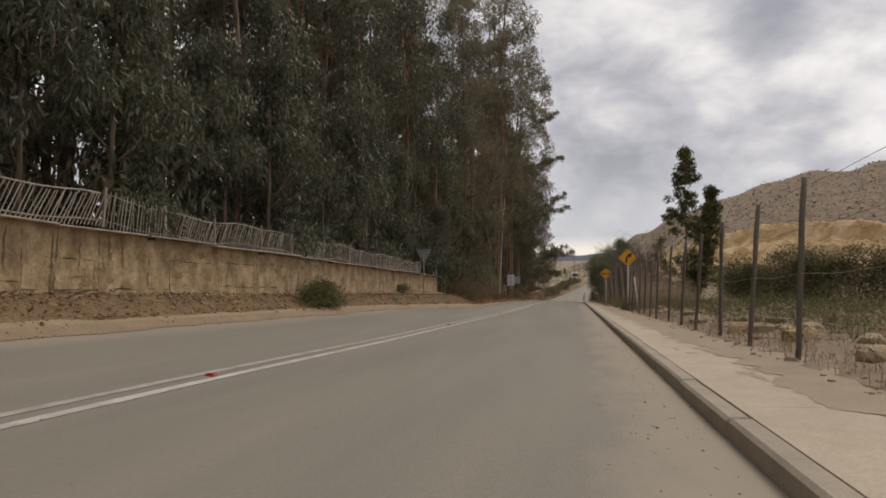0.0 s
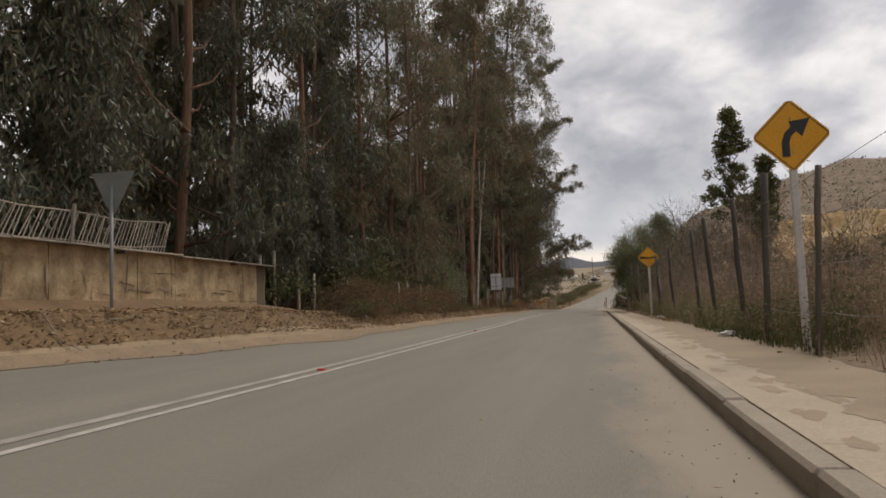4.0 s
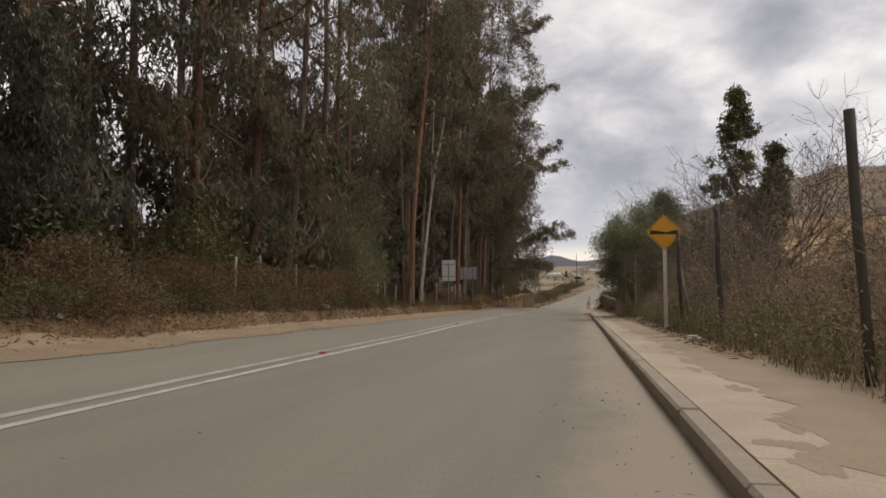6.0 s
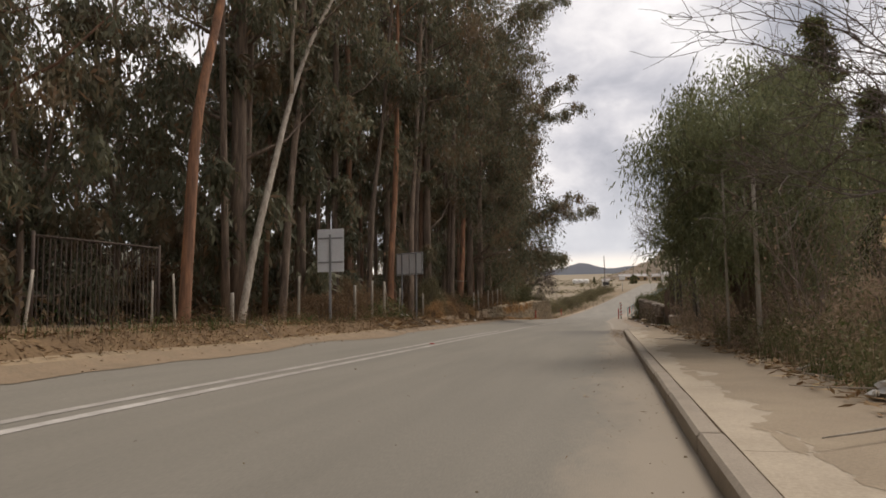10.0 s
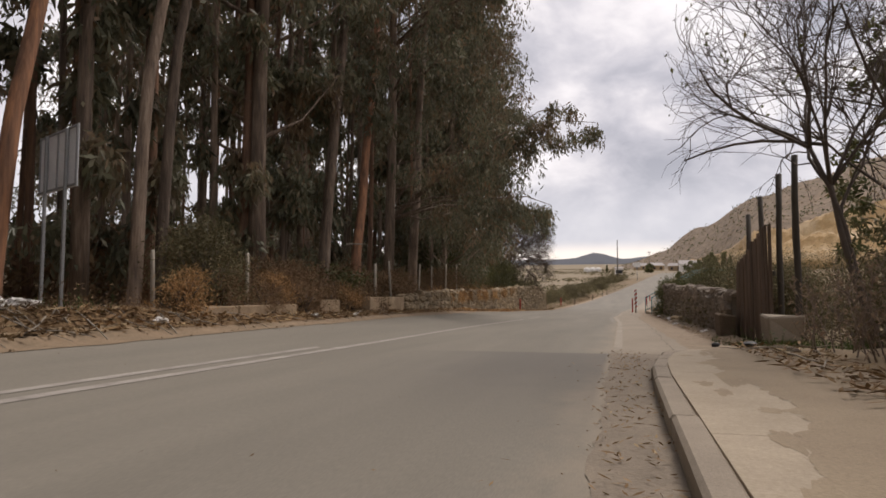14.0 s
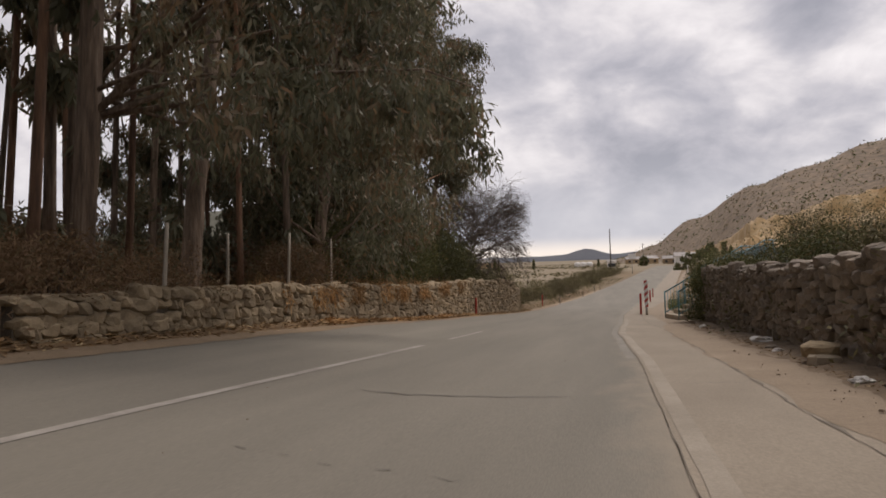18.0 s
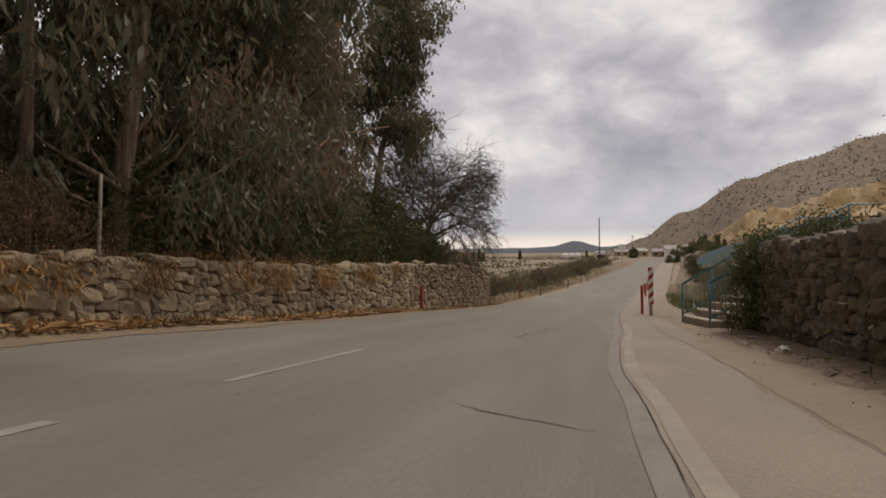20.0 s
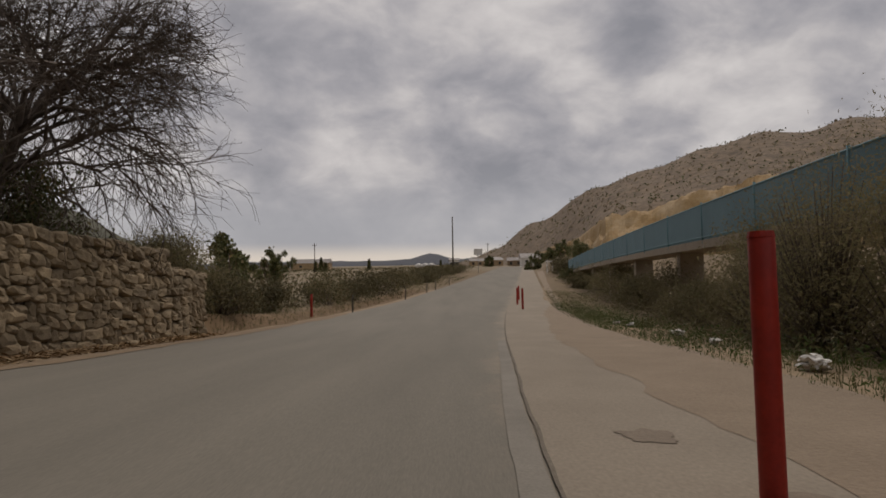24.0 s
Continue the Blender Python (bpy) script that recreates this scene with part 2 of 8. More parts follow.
def old_patch(m, colour, most):
    """An older, darker piece of asphalt before the crossing: cut off straight at its far end, worn out towards the near side."""
    nt = m.node_tree
    n = nt.nodes.new
    b = nt.nodes["Principled BSDF"]
    src = b.inputs["Base Color"].links[0].from_socket
    geo, sep = n("ShaderNodeNewGeometry"), n("ShaderNodeSeparateXYZ")
    nt.links.new(geo.outputs["Position"], sep.inputs[0])
    tex = n("ShaderNodeTexNoise")
    tex.inputs["Scale"].default_value, tex.inputs["Detail"].default_value = 0.9, 6
    nt.links.new(geo.outputs["Position"], tex.inputs["Vector"])
    last = None
    for axis, a, z, soft in ((1, 74.5, 83.0, True), (1, 84.27, 84.17, False), (0, -4.4, -1.4, True), (0, -0.42, -0.5, False)):
        r = n("ShaderNodeMapRange")
        r.interpolation_type = "SMOOTHSTEP"
        r.inputs["From Min"].default_value, r.inputs["From Max"].default_value = a, z
        nt.links.new(sep.outputs[axis], r.inputs[0])
        out = r.outputs[0]
        if soft:
            k = n("ShaderNodeMath")
            k.operation, k.use_clamp = "MULTIPLY_ADD", True
            k.inputs[1].default_value, k.inputs[2].default_value = 1.6, -0.8
            nt.links.new(tex.outputs[0], k.inputs[0])
            add = n("ShaderNodeMath")
            add.operation, add.use_clamp = "ADD", True
            nt.links.new(out, add.inputs[0])
            nt.links.new(k.outputs[0], add.inputs[1])
            both = n("ShaderNodeMath")
            both.operation = "MULTIPLY"
            nt.links.new(out, both.inputs[0])
            nt.links.new(add.outputs[0], both.inputs[1])
            out = both.outputs[0]
        if last is None:
            last = out
        else:
            k = n("ShaderNodeMath")
            k.operation = "MULTIPLY"
            nt.links.new(last, k.inputs[0])
            nt.links.new(out, k.inputs[1])
            last = k.outputs[0]
    amount = n("ShaderNodeMath")
    amount.operation = "MULTIPLY"
    amount.inputs[1].default_value = most
    nt.links.new(last, amount.inputs[0])
    mx = n("ShaderNodeMix")
    mx.data_type = "RGBA"
    nt.links.new(amount.outputs[0], mx.inputs[0])
    nt.links.new(src, mx.inputs[6])
    mx.inputs[7].default_value = (*colour, 1)
    nt.links.new(mx.outputs[2], b.inputs["Base Color"])


old_patch(ASPHALT, (0.115, 0.105, 0.094), 0.6)
DIRT = mat("dirt", (0.356, 0.27, 0.175), (0.224, 0.168, 0.108), scale=1.2, rough=0.95, bump=0.5, fine=30, third=(0.306, 0.225, 0.138))
FOOTPATH = mat("trodden_dirt", (0.322, 0.253, 0.184), (0.228, 0.174, 0.122), scale=1.3, rough=0.95, bump=0.5, fine=30, third=(0.278, 0.214, 0.152))
FRINGE = mat("dirt_fringe", (0.309, 0.232, 0.152), (0.196, 0.147, 0.0947), scale=2.2, rough=0.95, bump=0.6, fine=26, third=(0.258, 0.185, 0.118))
DUST = mat("dust", (0.333, 0.265, 0.183), (0.258, 0.2, 0.14), scale=1.6, rough=0.95, bump=0.35, fine=45)
CONCRETE = mat("concrete", (0.44, 0.365, 0.272), (0.325, 0.266, 0.195), scale=1.1, rough=0.9, bump=0.2, fine=50)
APRON = mat("worn_apron", (0.31, 0.26, 0.20), (0.23, 0.191, 0.146), scale=0.9, rough=0.92, bump=0.15, fine=55, stretch=(1, 0.5, 1))
KERB = mat("kerb_concrete", (0.345, 0.288, 0.222), (0.25, 0.208, 0.162), scale=2.2, rough=0.9, bump=0.3, fine=60)
PAINT = mat("road_paint", (0.56, 0.52, 0.47), (0.26, 0.235, 0.205), scale=2.5, rough=0.8, bump=0.1, fine=70, spread=0.5)
PALE_EDGE = mat("pale_worn_edge", (0.355, 0.305, 0.243), (0.27, 0.23, 0.18), scale=1.2, rough=0.9, bump=0.1, fine=60, spread=0.35)
EDGE_PAINT = mat("faint_road_paint", (0.262, 0.236, 0.198), (0.20, 0.18, 0.15), scale=1.4, rough=0.88, bump=0.1, fine=60, spread=0.3)
PAINT_OLD = mat("worn_road_paint", (0.42, 0.385, 0.34), (0.225, 0.20, 0.175), scale=2.0, rough=0.85, bump=0.1, fine=60, spread=0.45)
GUTTER = mat("gutter_dirt", (0.27, 0.222, 0.168), (0.19, 0.155, 0.118), scale=2.2, rough=0.95, bump=0.5, fine=34)
LITTER_SOIL = mat("litter_soil", (0.19, 0.13, 0.082), (0.11, 0.077, 0.05), scale=2.6, rough=0.95, bump=0.7, fine=22, third=(0.235, 0.17, 0.11))
MUD = mat("dry_mud", (0.26, 0.21, 0.16), (0.19, 0.15, 0.112), scale=4, rough=0.95, bump=0.4)
BANK_SOIL = mat("leafy_bank_soil", (0.21, 0.135, 0.0697), (0.116, 0.072, 0.0369), scale=1.8, rough=0.95, bump=0.6, fine=24)
JOINT = mat("dirt_joint", (0.20, 0.168, 0.13), (0.135, 0.113, 0.087), scale=5, rough=0.95, bump=0.2)
TAR = mat("tar", (0.085, 0.078, 0.068), (0.12, 0.105, 0.09), scale=4, rough=0.7, bump=0.2)
SOIL = mat("field_soil", (0.25, 0.172, 0.098), (0.135, 0.10, 0.056), scale=0.4, rough=0.95, bump=0.6, fine=9, third=(0.20, 0.14, 0.08))
STRAW = mat("straw_field", (0.27, 0.205, 0.13), (0.16, 0.13, 0.08), scale=0.14, rough=0.95, bump=0.2, fine=3)
HILL = mat("dry_hillside", (0.245, 0.175, 0.115), (0.088, 0.067, 0.045), scale=0.3, rough=0.95, bump=1.0, fine=1.4, spread=0.34, third=(0.168, 0.124, 0.084), third_at=0.5)
OCHRE = mat("cut_earth", (0.43, 0.325, 0.2), (0.25, 0.152, 0.06), scale=0.16, rough=0.95, bump=1.0, fine=1.8, spread=0.34, third=(0.345, 0.235, 0.115), third_at=0.5)
SCRUB_HILL = mat("scrubby_hill", (0.13, 0.125, 0.095), (0.075, 0.075, 0.055), scale=0.05, rough=1.0, bump=0.6, fine=0.6)
# distance haze is put into this pale blue-grey, no haze is rendered
FAR = mat("hazed_ridge", (0.34, 0.36, 0.40), (0.28, 0.30, 0.345), scale=0.004, rough=1.0, bump=0)
PLASTER = mat("mud_plaster", (0.505, 0.385, 0.238), (0.21, 0.142, 0.08), scale=2.3, rough=0.92, bump=0.9, fine=16, spread=0.34, third=(0.375, 0.27, 0.155), third_at=0.52)
BARE_PLASTER = mat("bare_adobe", (0.326, 0.225, 0.115), (0.21, 0.14, 0.0697), scale=4, rough=0.95, bump=0.9, fine=14)
PLASTER_DARK = mat("wall_core", (0.17, 0.125, 0.085), (0.11, 0.08, 0.055), scale=3, rough=0.95, bump=0.6)
WHITE_WALL = mat("limewashed_wall", (0.42, 0.32, 0.205), (0.21, 0.148, 0.092), scale=1.9, rough=0.9, bump=0.5, fine=26, spread=0.32, third=(0.31, 0.225, 0.14))
GREY_WOOD = mat("grey_wood", (0.40, 0.345, 0.28), (0.19, 0.16, 0.128), scale=5, rough=0.85, bump=0.4, fine=35, stretch=(1, 1, 0.12), obj_rand=0.3)
DARK_WOOD = mat("dark_post_wood", (0.12, 0.105, 0.085), (0.07, 0.06, 0.05), scale=6, rough=0.85, bump=0.4, fine=40, stretch=(1, 1, 0.1), obj_rand=0.2)
GREEN_WOOD = mat("greenish_post_wood", (0.155, 0.13, 0.10), (0.085, 0.072, 0.056), scale=6, rough=0.85, bump=0.4, fine=40, stretch=(1, 1, 0.1), obj_rand=0.15)
BROWN_WOOD = mat("brown_board", (0.17, 0.115, 0.08), (0.09, 0.062, 0.045), scale=4, rough=0.85, bump=0.4, fine=30, stretch=(1, 1, 0.1), obj_rand=0.25)
PALE_WOOD = mat("pale_post_wood", (0.42, 0.37, 0.30), (0.25, 0.215, 0.17), scale=5, rough=0.85, bump=0.4, fine=35, stretch=(1, 1, 0.12), obj_rand=0.25)
BARK = mat("grey_bark", (0.29, 0.222, 0.165), (0.085, 0.062, 0.047), scale=6.5, rough=0.9, bump=0.9, fine=22, stretch=(1.5, 1.5, 0.16), obj_rand=0.35, spread=0.34, third=(0.19, 0.138, 0.1), third_at=0.54)
DULL_RED_BARK = mat("dull_red_bark", (0.27, 0.15, 0.09), (0.10, 0.062, 0.045), scale=6.0, rough=0.9, bump=0.9, fine=20, stretch=(1.5, 1.5, 0.16), obj_rand=0.3, spread=0.36)
RUSTY_IRON = mat("rusty_iron", (0.10, 0.07, 0.052), (0.055, 0.042, 0.035), scale=9, rough=0.9, bump=0.3)
RED_BARK = mat("red_bark", (0.45, 0.215, 0.105), (0.15, 0.085, 0.055), scale=5.5, rough=0.85, bump=0.9, fine=20, stretch=(1.5, 1.5, 0.15), obj_rand=0.15, spread=0.34, third=(0.30, 0.15, 0.085), third_at=0.53)
PALE_BARK = mat("pale_bark", (0.52, 0.45, 0.36), (0.22, 0.175, 0.135), scale=5.0, rough=0.8, bump=0.7, fine=20, stretch=(1.5, 1.5, 0.2), spread=0.4)
PALE_TWIG = mat("dry_grey_twig", (0.30, 0.235, 0.185), (0.17, 0.13, 0.105), scale=6, rough=0.9, bump=0.2)
MID_TWIG = mat("brown_twig", (0.165, 0.13, 0.105), (0.10, 0.08, 0.064), scale=6, rough=0.9, bump=0.2)
TWIG = mat("bare_twig", (0.15, 0.118, 0.095), (0.085, 0.068, 0.056), scale=6, rough=0.9, bump=0.2)
STONE = mat("field_stone", (0.317, 0.246, 0.154), (0.145, 0.107, 0.0663), scale=5, rough=0.9, bump=0.5, fine=35, obj_rand=0.32, island=0.3)
STONE_DARK = mat("dark_field_stone", (0.25, 0.205, 0.16), (0.13, 0.105, 0.083), scale=5, rough=0.9, bump=0.5, fine=35, obj_rand=0.3, island=0.3)
MORTAR = mat("wall_earth", (0.13, 0.105, 0.08), (0.085, 0.07, 0.052), scale=5, rough=0.95, bump=0.5)
STEEL = mat("galvanised_steel", (0.30, 0.30, 0.30), (0.22, 0.22, 0.215), scale=3, rough=0.6, bump=0.1, metal=0.3)
PLATE = mat("plate_back", (0.72, 0.725, 0.73), (0.6, 0.6, 0.6), scale=2, rough=0.6, bump=0.05, metal=0.2)
SIGN_BACK = mat("dull_sign_back", (0.24, 0.25, 0.235), (0.17, 0.18, 0.165), scale=3, rough=0.7, bump=0.05)
YELLOW = mat("sign_yellow", (0.75, 0.36, 0.015), (0.66, 0.30, 0.01), scale=3, rough=0.5, bump=0.03)
BLACK = mat("sign_black", (0.018, 0.018, 0.018), (0.03, 0.03, 0.03), scale=3, rough=0.5, bump=0)
WHITE = mat("white_paint", (0.70, 0.68, 0.64), (0.52, 0.49, 0.45), scale=5, rough=0.6, bump=0.1)
SIGN_POST = mat("sign_post_paint", (0.66, 0.63, 0.585), (0.50, 0.47, 0.43), scale=5, rough=0.6, bump=0.1)
RED = mat("red_paint", (0.42, 0.032, 0.018), (0.27, 0.022, 0.014), scale=6, rough=0.55, bump=0.1)
PIPE = mat("bare_pipe", (0.32, 0.28, 0.23), (0.22, 0.19, 0.155), scale=8, rough=0.7, bump=0.2)
BLUE = mat("blue_paint", (0.10, 0.235, 0.275), (0.075, 0.165, 0.19), scale=4, rough=0.55, bump=0.1)
BLUE_SHEET = mat("blue_mesh_panel", (0.115, 0.215, 0.25), (0.085, 0.165, 0.195), scale=0.7, rough=0.6, bump=0.1)
PLASTIC = mat("white_plastic", (0.72, 0.70, 0.66), (0.55, 0.52, 0.48), scale=12, rough=0.45, bump=0.3)
ORANGE = mat("orange_peel", (0.8, 0.20, 0.02), scale=9, rough=0.5, bump=0.2)
LITTER = leaf_mat("leaf_litter", (0.156, 0.09, 0.0426), (0.281, 0.185, 0.0943), (0.416, 0.32, 0.189), rough=0.85, through_=0.0)
EUCA = leaf_mat("eucalyptus_leaf", (0.094, 0.096, 0.056), (0.198, 0.192, 0.125), (0.225, 0.14, 0.08), rough=0.5, through_=0.35, withered=(0.21, 0.125, 0.072))
EUCA_SILVER = leaf_mat("silvery_eucalyptus_leaf", (0.052, 0.058, 0.034), (0.155, 0.162, 0.112), (0.16, 0.105, 0.06), rough=0.45)
PEPPER = leaf_mat("pepper_leaf", (0.125, 0.138, 0.072), (0.24, 0.25, 0.135), (0.15, 0.135, 0.07), rough=0.55, through_=0.4)
BRUSH = leaf_mat("dry_brush", (0.172, 0.148, 0.08), (0.262, 0.222, 0.128), (0.16, 0.165, 0.075), rough=0.9, through_=0.38)
THICKET = leaf_mat("thicket_twigs", (0.25, 0.175, 0.125), (0.40, 0.295, 0.21), (0.19, 0.18, 0.095), rough=0.9, through_=0.38)
SHRUB = leaf_mat("shrub_leaf", (0.0599, 0.07, 0.0266), (0.131, 0.131, 0.0532), (0.199, 0.144, 0.0666), rough=0.65)
RUST = leaf_mat("dry_bracken", (0.13, 0.08, 0.046), (0.225, 0.145, 0.082), (0.13, 0.11, 0.058), rough=0.85, through_=0.2)
DRY = leaf_mat("dry_weed", (0.23, 0.16, 0.112), (0.42, 0.32, 0.23), (0.16, 0.155, 0.075), rough=0.9, through_=0.38)
STRAWY = leaf_mat("straw_stem", (0.27, 0.155, 0.07), (0.46, 0.28, 0.125), (0.19, 0.10, 0.05), rough=0.85, through_=0.1)
OLIVE = leaf_mat("olive_scrub", (0.085, 0.078, 0.04), (0.165, 0.14, 0.072), (0.21, 0.155, 0.09), rough=0.8, through_=0.15)
OLIVE_GRASS = leaf_mat("olive_grass", (0.095, 0.10, 0.04), (0.21, 0.185, 0.10), (0.08, 0.11, 0.03), rough=0.8, through_=0.15)
GRASS = leaf_mat("green_grass", (0.045, 0.075, 0.02), (0.095, 0.13, 0.038), rough=0.7)

# ---- building helpers ----
R = random.Random(7)


def interp(y, table):
    """A smooth value along the road."""
    if y <= table[0][0]:
        return table[0][1]
    for (a, va), (b, vb) in zip(table, table[1:]):
        if y <= b:
            u = (y - a) / (b - a)
            return va + (vb - va) * (3 * u * u - 2 * u * u * u)
    return table[-1][1]


def base_z(y):
    """The road's rise: level, a slight dip, then up the valley."""
    dip = interp(y, [(88, 0), (110, -0.075)])
    if y <= 135:
        return dip
    if y <= 168:
        return dip + 0.00088 * (y - 135) ** 2
    if y <= 300:
        return dip + 0.958 + 0.058 * (y - 168)
    return dip + 8.614 + 0.05 * (y - 300)


def joint_x(y):
    """Where the asphalt meets the concrete past the end of the kerb."""
    return -0.42 + shift(y) + interp(y, [(88, -0.01), (99, -0.03), (104, -0.16), (107, -0.27), (110, -0.22), (113, -0.11), (124, -0.13), (130, -0.06), (142, 0.0)])


def shift(y):
    """The road bends to the right past the posts."""
    if y <= 108:
        return 0.0
    if y <= 158:
        return 0.001 * (y - 108) ** 2
    return 2.5 + 0.1 * (y - 158)


EDGE_Z = [(0, 0.34), (22, 0.36), (40, 0.22), (75, 0.21), (88, 0.23), (96, 0.28), (108, 0.24), (117, 0.11), (130, 0.0), (170, 0)]
EDGE_X = [(20, -8.2), (40, -6.6), (72, -6.6), (92, -6.85), (106, -7.0), (116, -6.75), (130, -6.45), (150, -7.1), (200, -6.6)]


def left_x(y):
    return interp(y, EDGE_X) + shift(y)


def left_z(y):
    return interp(y, EDGE_Z) + (base_z(y) if y > 88 else 0)


BANK = [(36, 0.93), (44, 0.62), (82, 0.58), (87, 0.40), (104, 0.34), (114, 0.08), (140, -0.05)]
BANK_D = [(30, 1.0), (40, 1.2), (50, 0.85), (80, 0.8), (87, 0.5), (104, 0.5), (113, 1.0), (140, 1.0)]
BEHIND = [(36, 1.15), (46, 0.75), (82, 0.62), (88, 0.62), (97, 0.72), (112, 1.05), (134, 1.45), (140, 0.4), (150, 0.1)]


def ground_z(x, y):
    """The land: bank and wood on one side, field and hill on the other, the valley rising ahead."""
    b = base_z(y)
    lx, lz = left_x(y), left_z(y)
    up = b if y > 88 else 0
    if x < lx:
        bank, back = interp(y, BANK) + (b if y > 120 else 0), interp(y, BEHIND) + (b if y > 120 else 0)
        d = lx - x
        w = interp(y, BANK_D)
        z = interp(d, [(0, lz), (0.5 * w, lz + (bank - lz) * 0.3), (w, bank), (w + 0.4, bank)])
        if d > w + 0.4:
            z = bank + (back - bank) * min(1, (d - w - 0.4) / 0.5)
        if d > 12:
            z -= min(1.2, (d - 12) * 0.06) * (1 if y < 140 else 0.4)
        return z
    if x <= 1.3 + shift(y):
        return b - 0.16 + (min(1.0, max(0, (lx + 0.5 - x) * 2)) * (lz - b + 0.12))
    d = x - 1.3 - shift(y)
    if y < 84:
        z = 0.13 + 0.02 * math.sin(y * 0.7) * min(1, d)
        side = interp(d, [(0, 0), (1.5, 0.06), (6, 0.0), (30, -0.6), (80, 0.5), (150, 4), (400, 20)])
        return z + side
    side = interp(d, [(0, 0), (1.0, 0.02), (4, -0.25), (30, -0.3), (60, 1.0), (150, 5), (400, 20)])
    if y > 185:
        side += 2.6 * min(1, (y - 185) / 30) * interp(d, [(0.8, 0), (6, 1), (40, 1), (120, 0)])
    return b + (0.13 * max(0, 1 - (y - 84) / 2)) + side


def link(name, mesh, material, parent=None, label="", smooth=False):
    if material:
        mesh.materials.append(material)
    if smooth:
        for p in mesh.polygons:
            p.use_smooth = True
    ob = new(name, mesh)
    if parent:
        ob.parent = parent
    if label:
        ob["label"] = label
    return ob


def part(name, bm, material, parent=None, label="", smooth=False):
    """A bmesh as one mesh object under a thing or a part."""
    mesh = bpy.data.meshes.new(name)
    bm.to_mesh(mesh)
    bm.free()
    return link(name, mesh, material, parent, label, smooth)


def raw(name, verts, faces, material, parent=None, label="", smooth=False):
    mesh = bpy.data.meshes.new(name)
    mesh.from_pydata([tuple(v) for v in verts], [], faces)
    mesh.update()
    return link(name, mesh, material, parent, label, smooth)


def quads(name, q, material, parent=None, label=""):
    """A mesh of loose quads from an array (n, 4, 3)."""
    q = np.asarray(q, np.float32)
    n = len(q)
    mesh = bpy.data.meshes.new(name)
    mesh.vertices.add(4 * n)
    mesh.vertices.foreach_set("co", q.reshape(-1))
    mesh.loops.add(4 * n)
    mesh.loops.foreach_set("vertex_index", np.arange(4 * n, dtype=np.int32))
    mesh.polygons.add(n)
    mesh.polygons.foreach_set("loop_start", np.arange(0, 4 * n, 4, dtype=np.int32))
    mesh.update(calc_edges=True)
    return link(name, mesh, material, parent, label)


def thing(name, place, label, category, group="", kind="", rz=0.0):
    ob = new(name)
    ob.matrix_basis = pose(*place, 0, 0, rz)
    return tagged(ob, label, category, group, kind)


def box(bm, size, m, bevel=0.0):
    """A box of that size about the pose m, its edges rounded."""
    r = bmesh.ops.create_cube(bm, size=1.0, matrix=m @ Matrix.Diagonal((*size, 1)))
    if bevel:
        edges = list({e for v in r["verts"] for e in v.link_edges})
        bmesh.ops.bevel(bm, geom=edges, offset=bevel, segments=1, affect="EDGES", clamp_overlap=True)


def tube_data(points, radii, sides=6, cap=True):
    """Vertices and faces of a tapered tube along points."""
    verts, faces = [], []
    pts = [Vector(p) for p in points]
    for i, p in enumerate(pts):
        d = (pts[min(i + 1, len(pts) - 1)] - pts[max(i - 1, 0)]).normalized()
        a = d.orthogonal().normalized()
        if abs(d.z) > 0.3:
            a = Vector((1, 0, 0)).cross(d).normalized()
        b = d.cross(a)
        for k in range(sides):
            u = 2 * math.pi * k / sides
            verts.append(p + (a * math.cos(u) + b * math.sin(u)) * radii[i])
        if i:
            o = (i - 1) * sides
            for k in range(sides):
                faces.append((o + k, o + (k + 1) % sides, o + sides + (k + 1) % sides, o + sides + k))
    if cap:
        faces.append(tuple(range(sides))[::-1])
        faces.append(tuple(len(verts) - sides + k for k in range(sides)))
    return verts, faces


def tubes(name, lines, material, parent=None, label="", smooth=True, sides=6):
    """Several tapered tubes joined in one mesh; lines of (points, radii) or (points, radii, sides)."""
    V, F = [], []
    for line in lines:
        v, f = tube_data(line[0], line[1], line[2] if len(line) > 2 else sides)
        o = len(V)
        V += v
        F += [tuple(i + o for i in g) for g in f]
    return raw(name, V, F, material, parent, label, smooth)


def leaves(rng, centres, spread, length, width, hang=0.7, tilt=0.6):
    """Leaf quads scattered about centres: spread (x, y, z), pointing down as much as hang says."""
    n = len(centres)
    p = centres + rng.normal(0, 1, (n, 3)) * np.asarray(spread)
    d = rng.normal(0, tilt, (n, 3))
    d[:, 2] -= hang
    d /= np.linalg.norm(d, axis=1, keepdims=True)
    side = np.cross(d, rng.normal(0, 1, (n, 3)))
    side /= np.linalg.norm(side, axis=1, keepdims=True) + 1e-9
    L = length * rng.uniform(0.65, 1.35, (n, 1))
    W = width * rng.uniform(0.7, 1.3, (n, 1))
    return np.stack([p, p + d * L * 0.45 + side * W * 0.5, p + d * L, p + d * L * 0.45 - side * W * 0.5], 1)


def path_sheet(name, ys, left, right, height, material, steps=1, parent=None):
    """A strip that follows the road between two x functions."""
    V, F = [], []
    for y in ys:
        a, b = left(y), right(y)
        for i in range(steps + 1):
            x = a + (b - a) * i / steps
            V.append((x, y, height(x, y)))
    w = steps + 1
    for j in range(len(ys) - 1):
        for i in range(steps):
            F.append((j * w + i, j * w + i + 1, (j + 1) * w + i + 1, (j + 1) * w + i))
    return raw(name, V, F, material, parent, smooth=True)


def span(a, b, step):
    n = max(1, round((b - a) / step))
    return [a + (b - a) * i / n for i in range(n + 1)]

# ---- ground, road, pavement ----


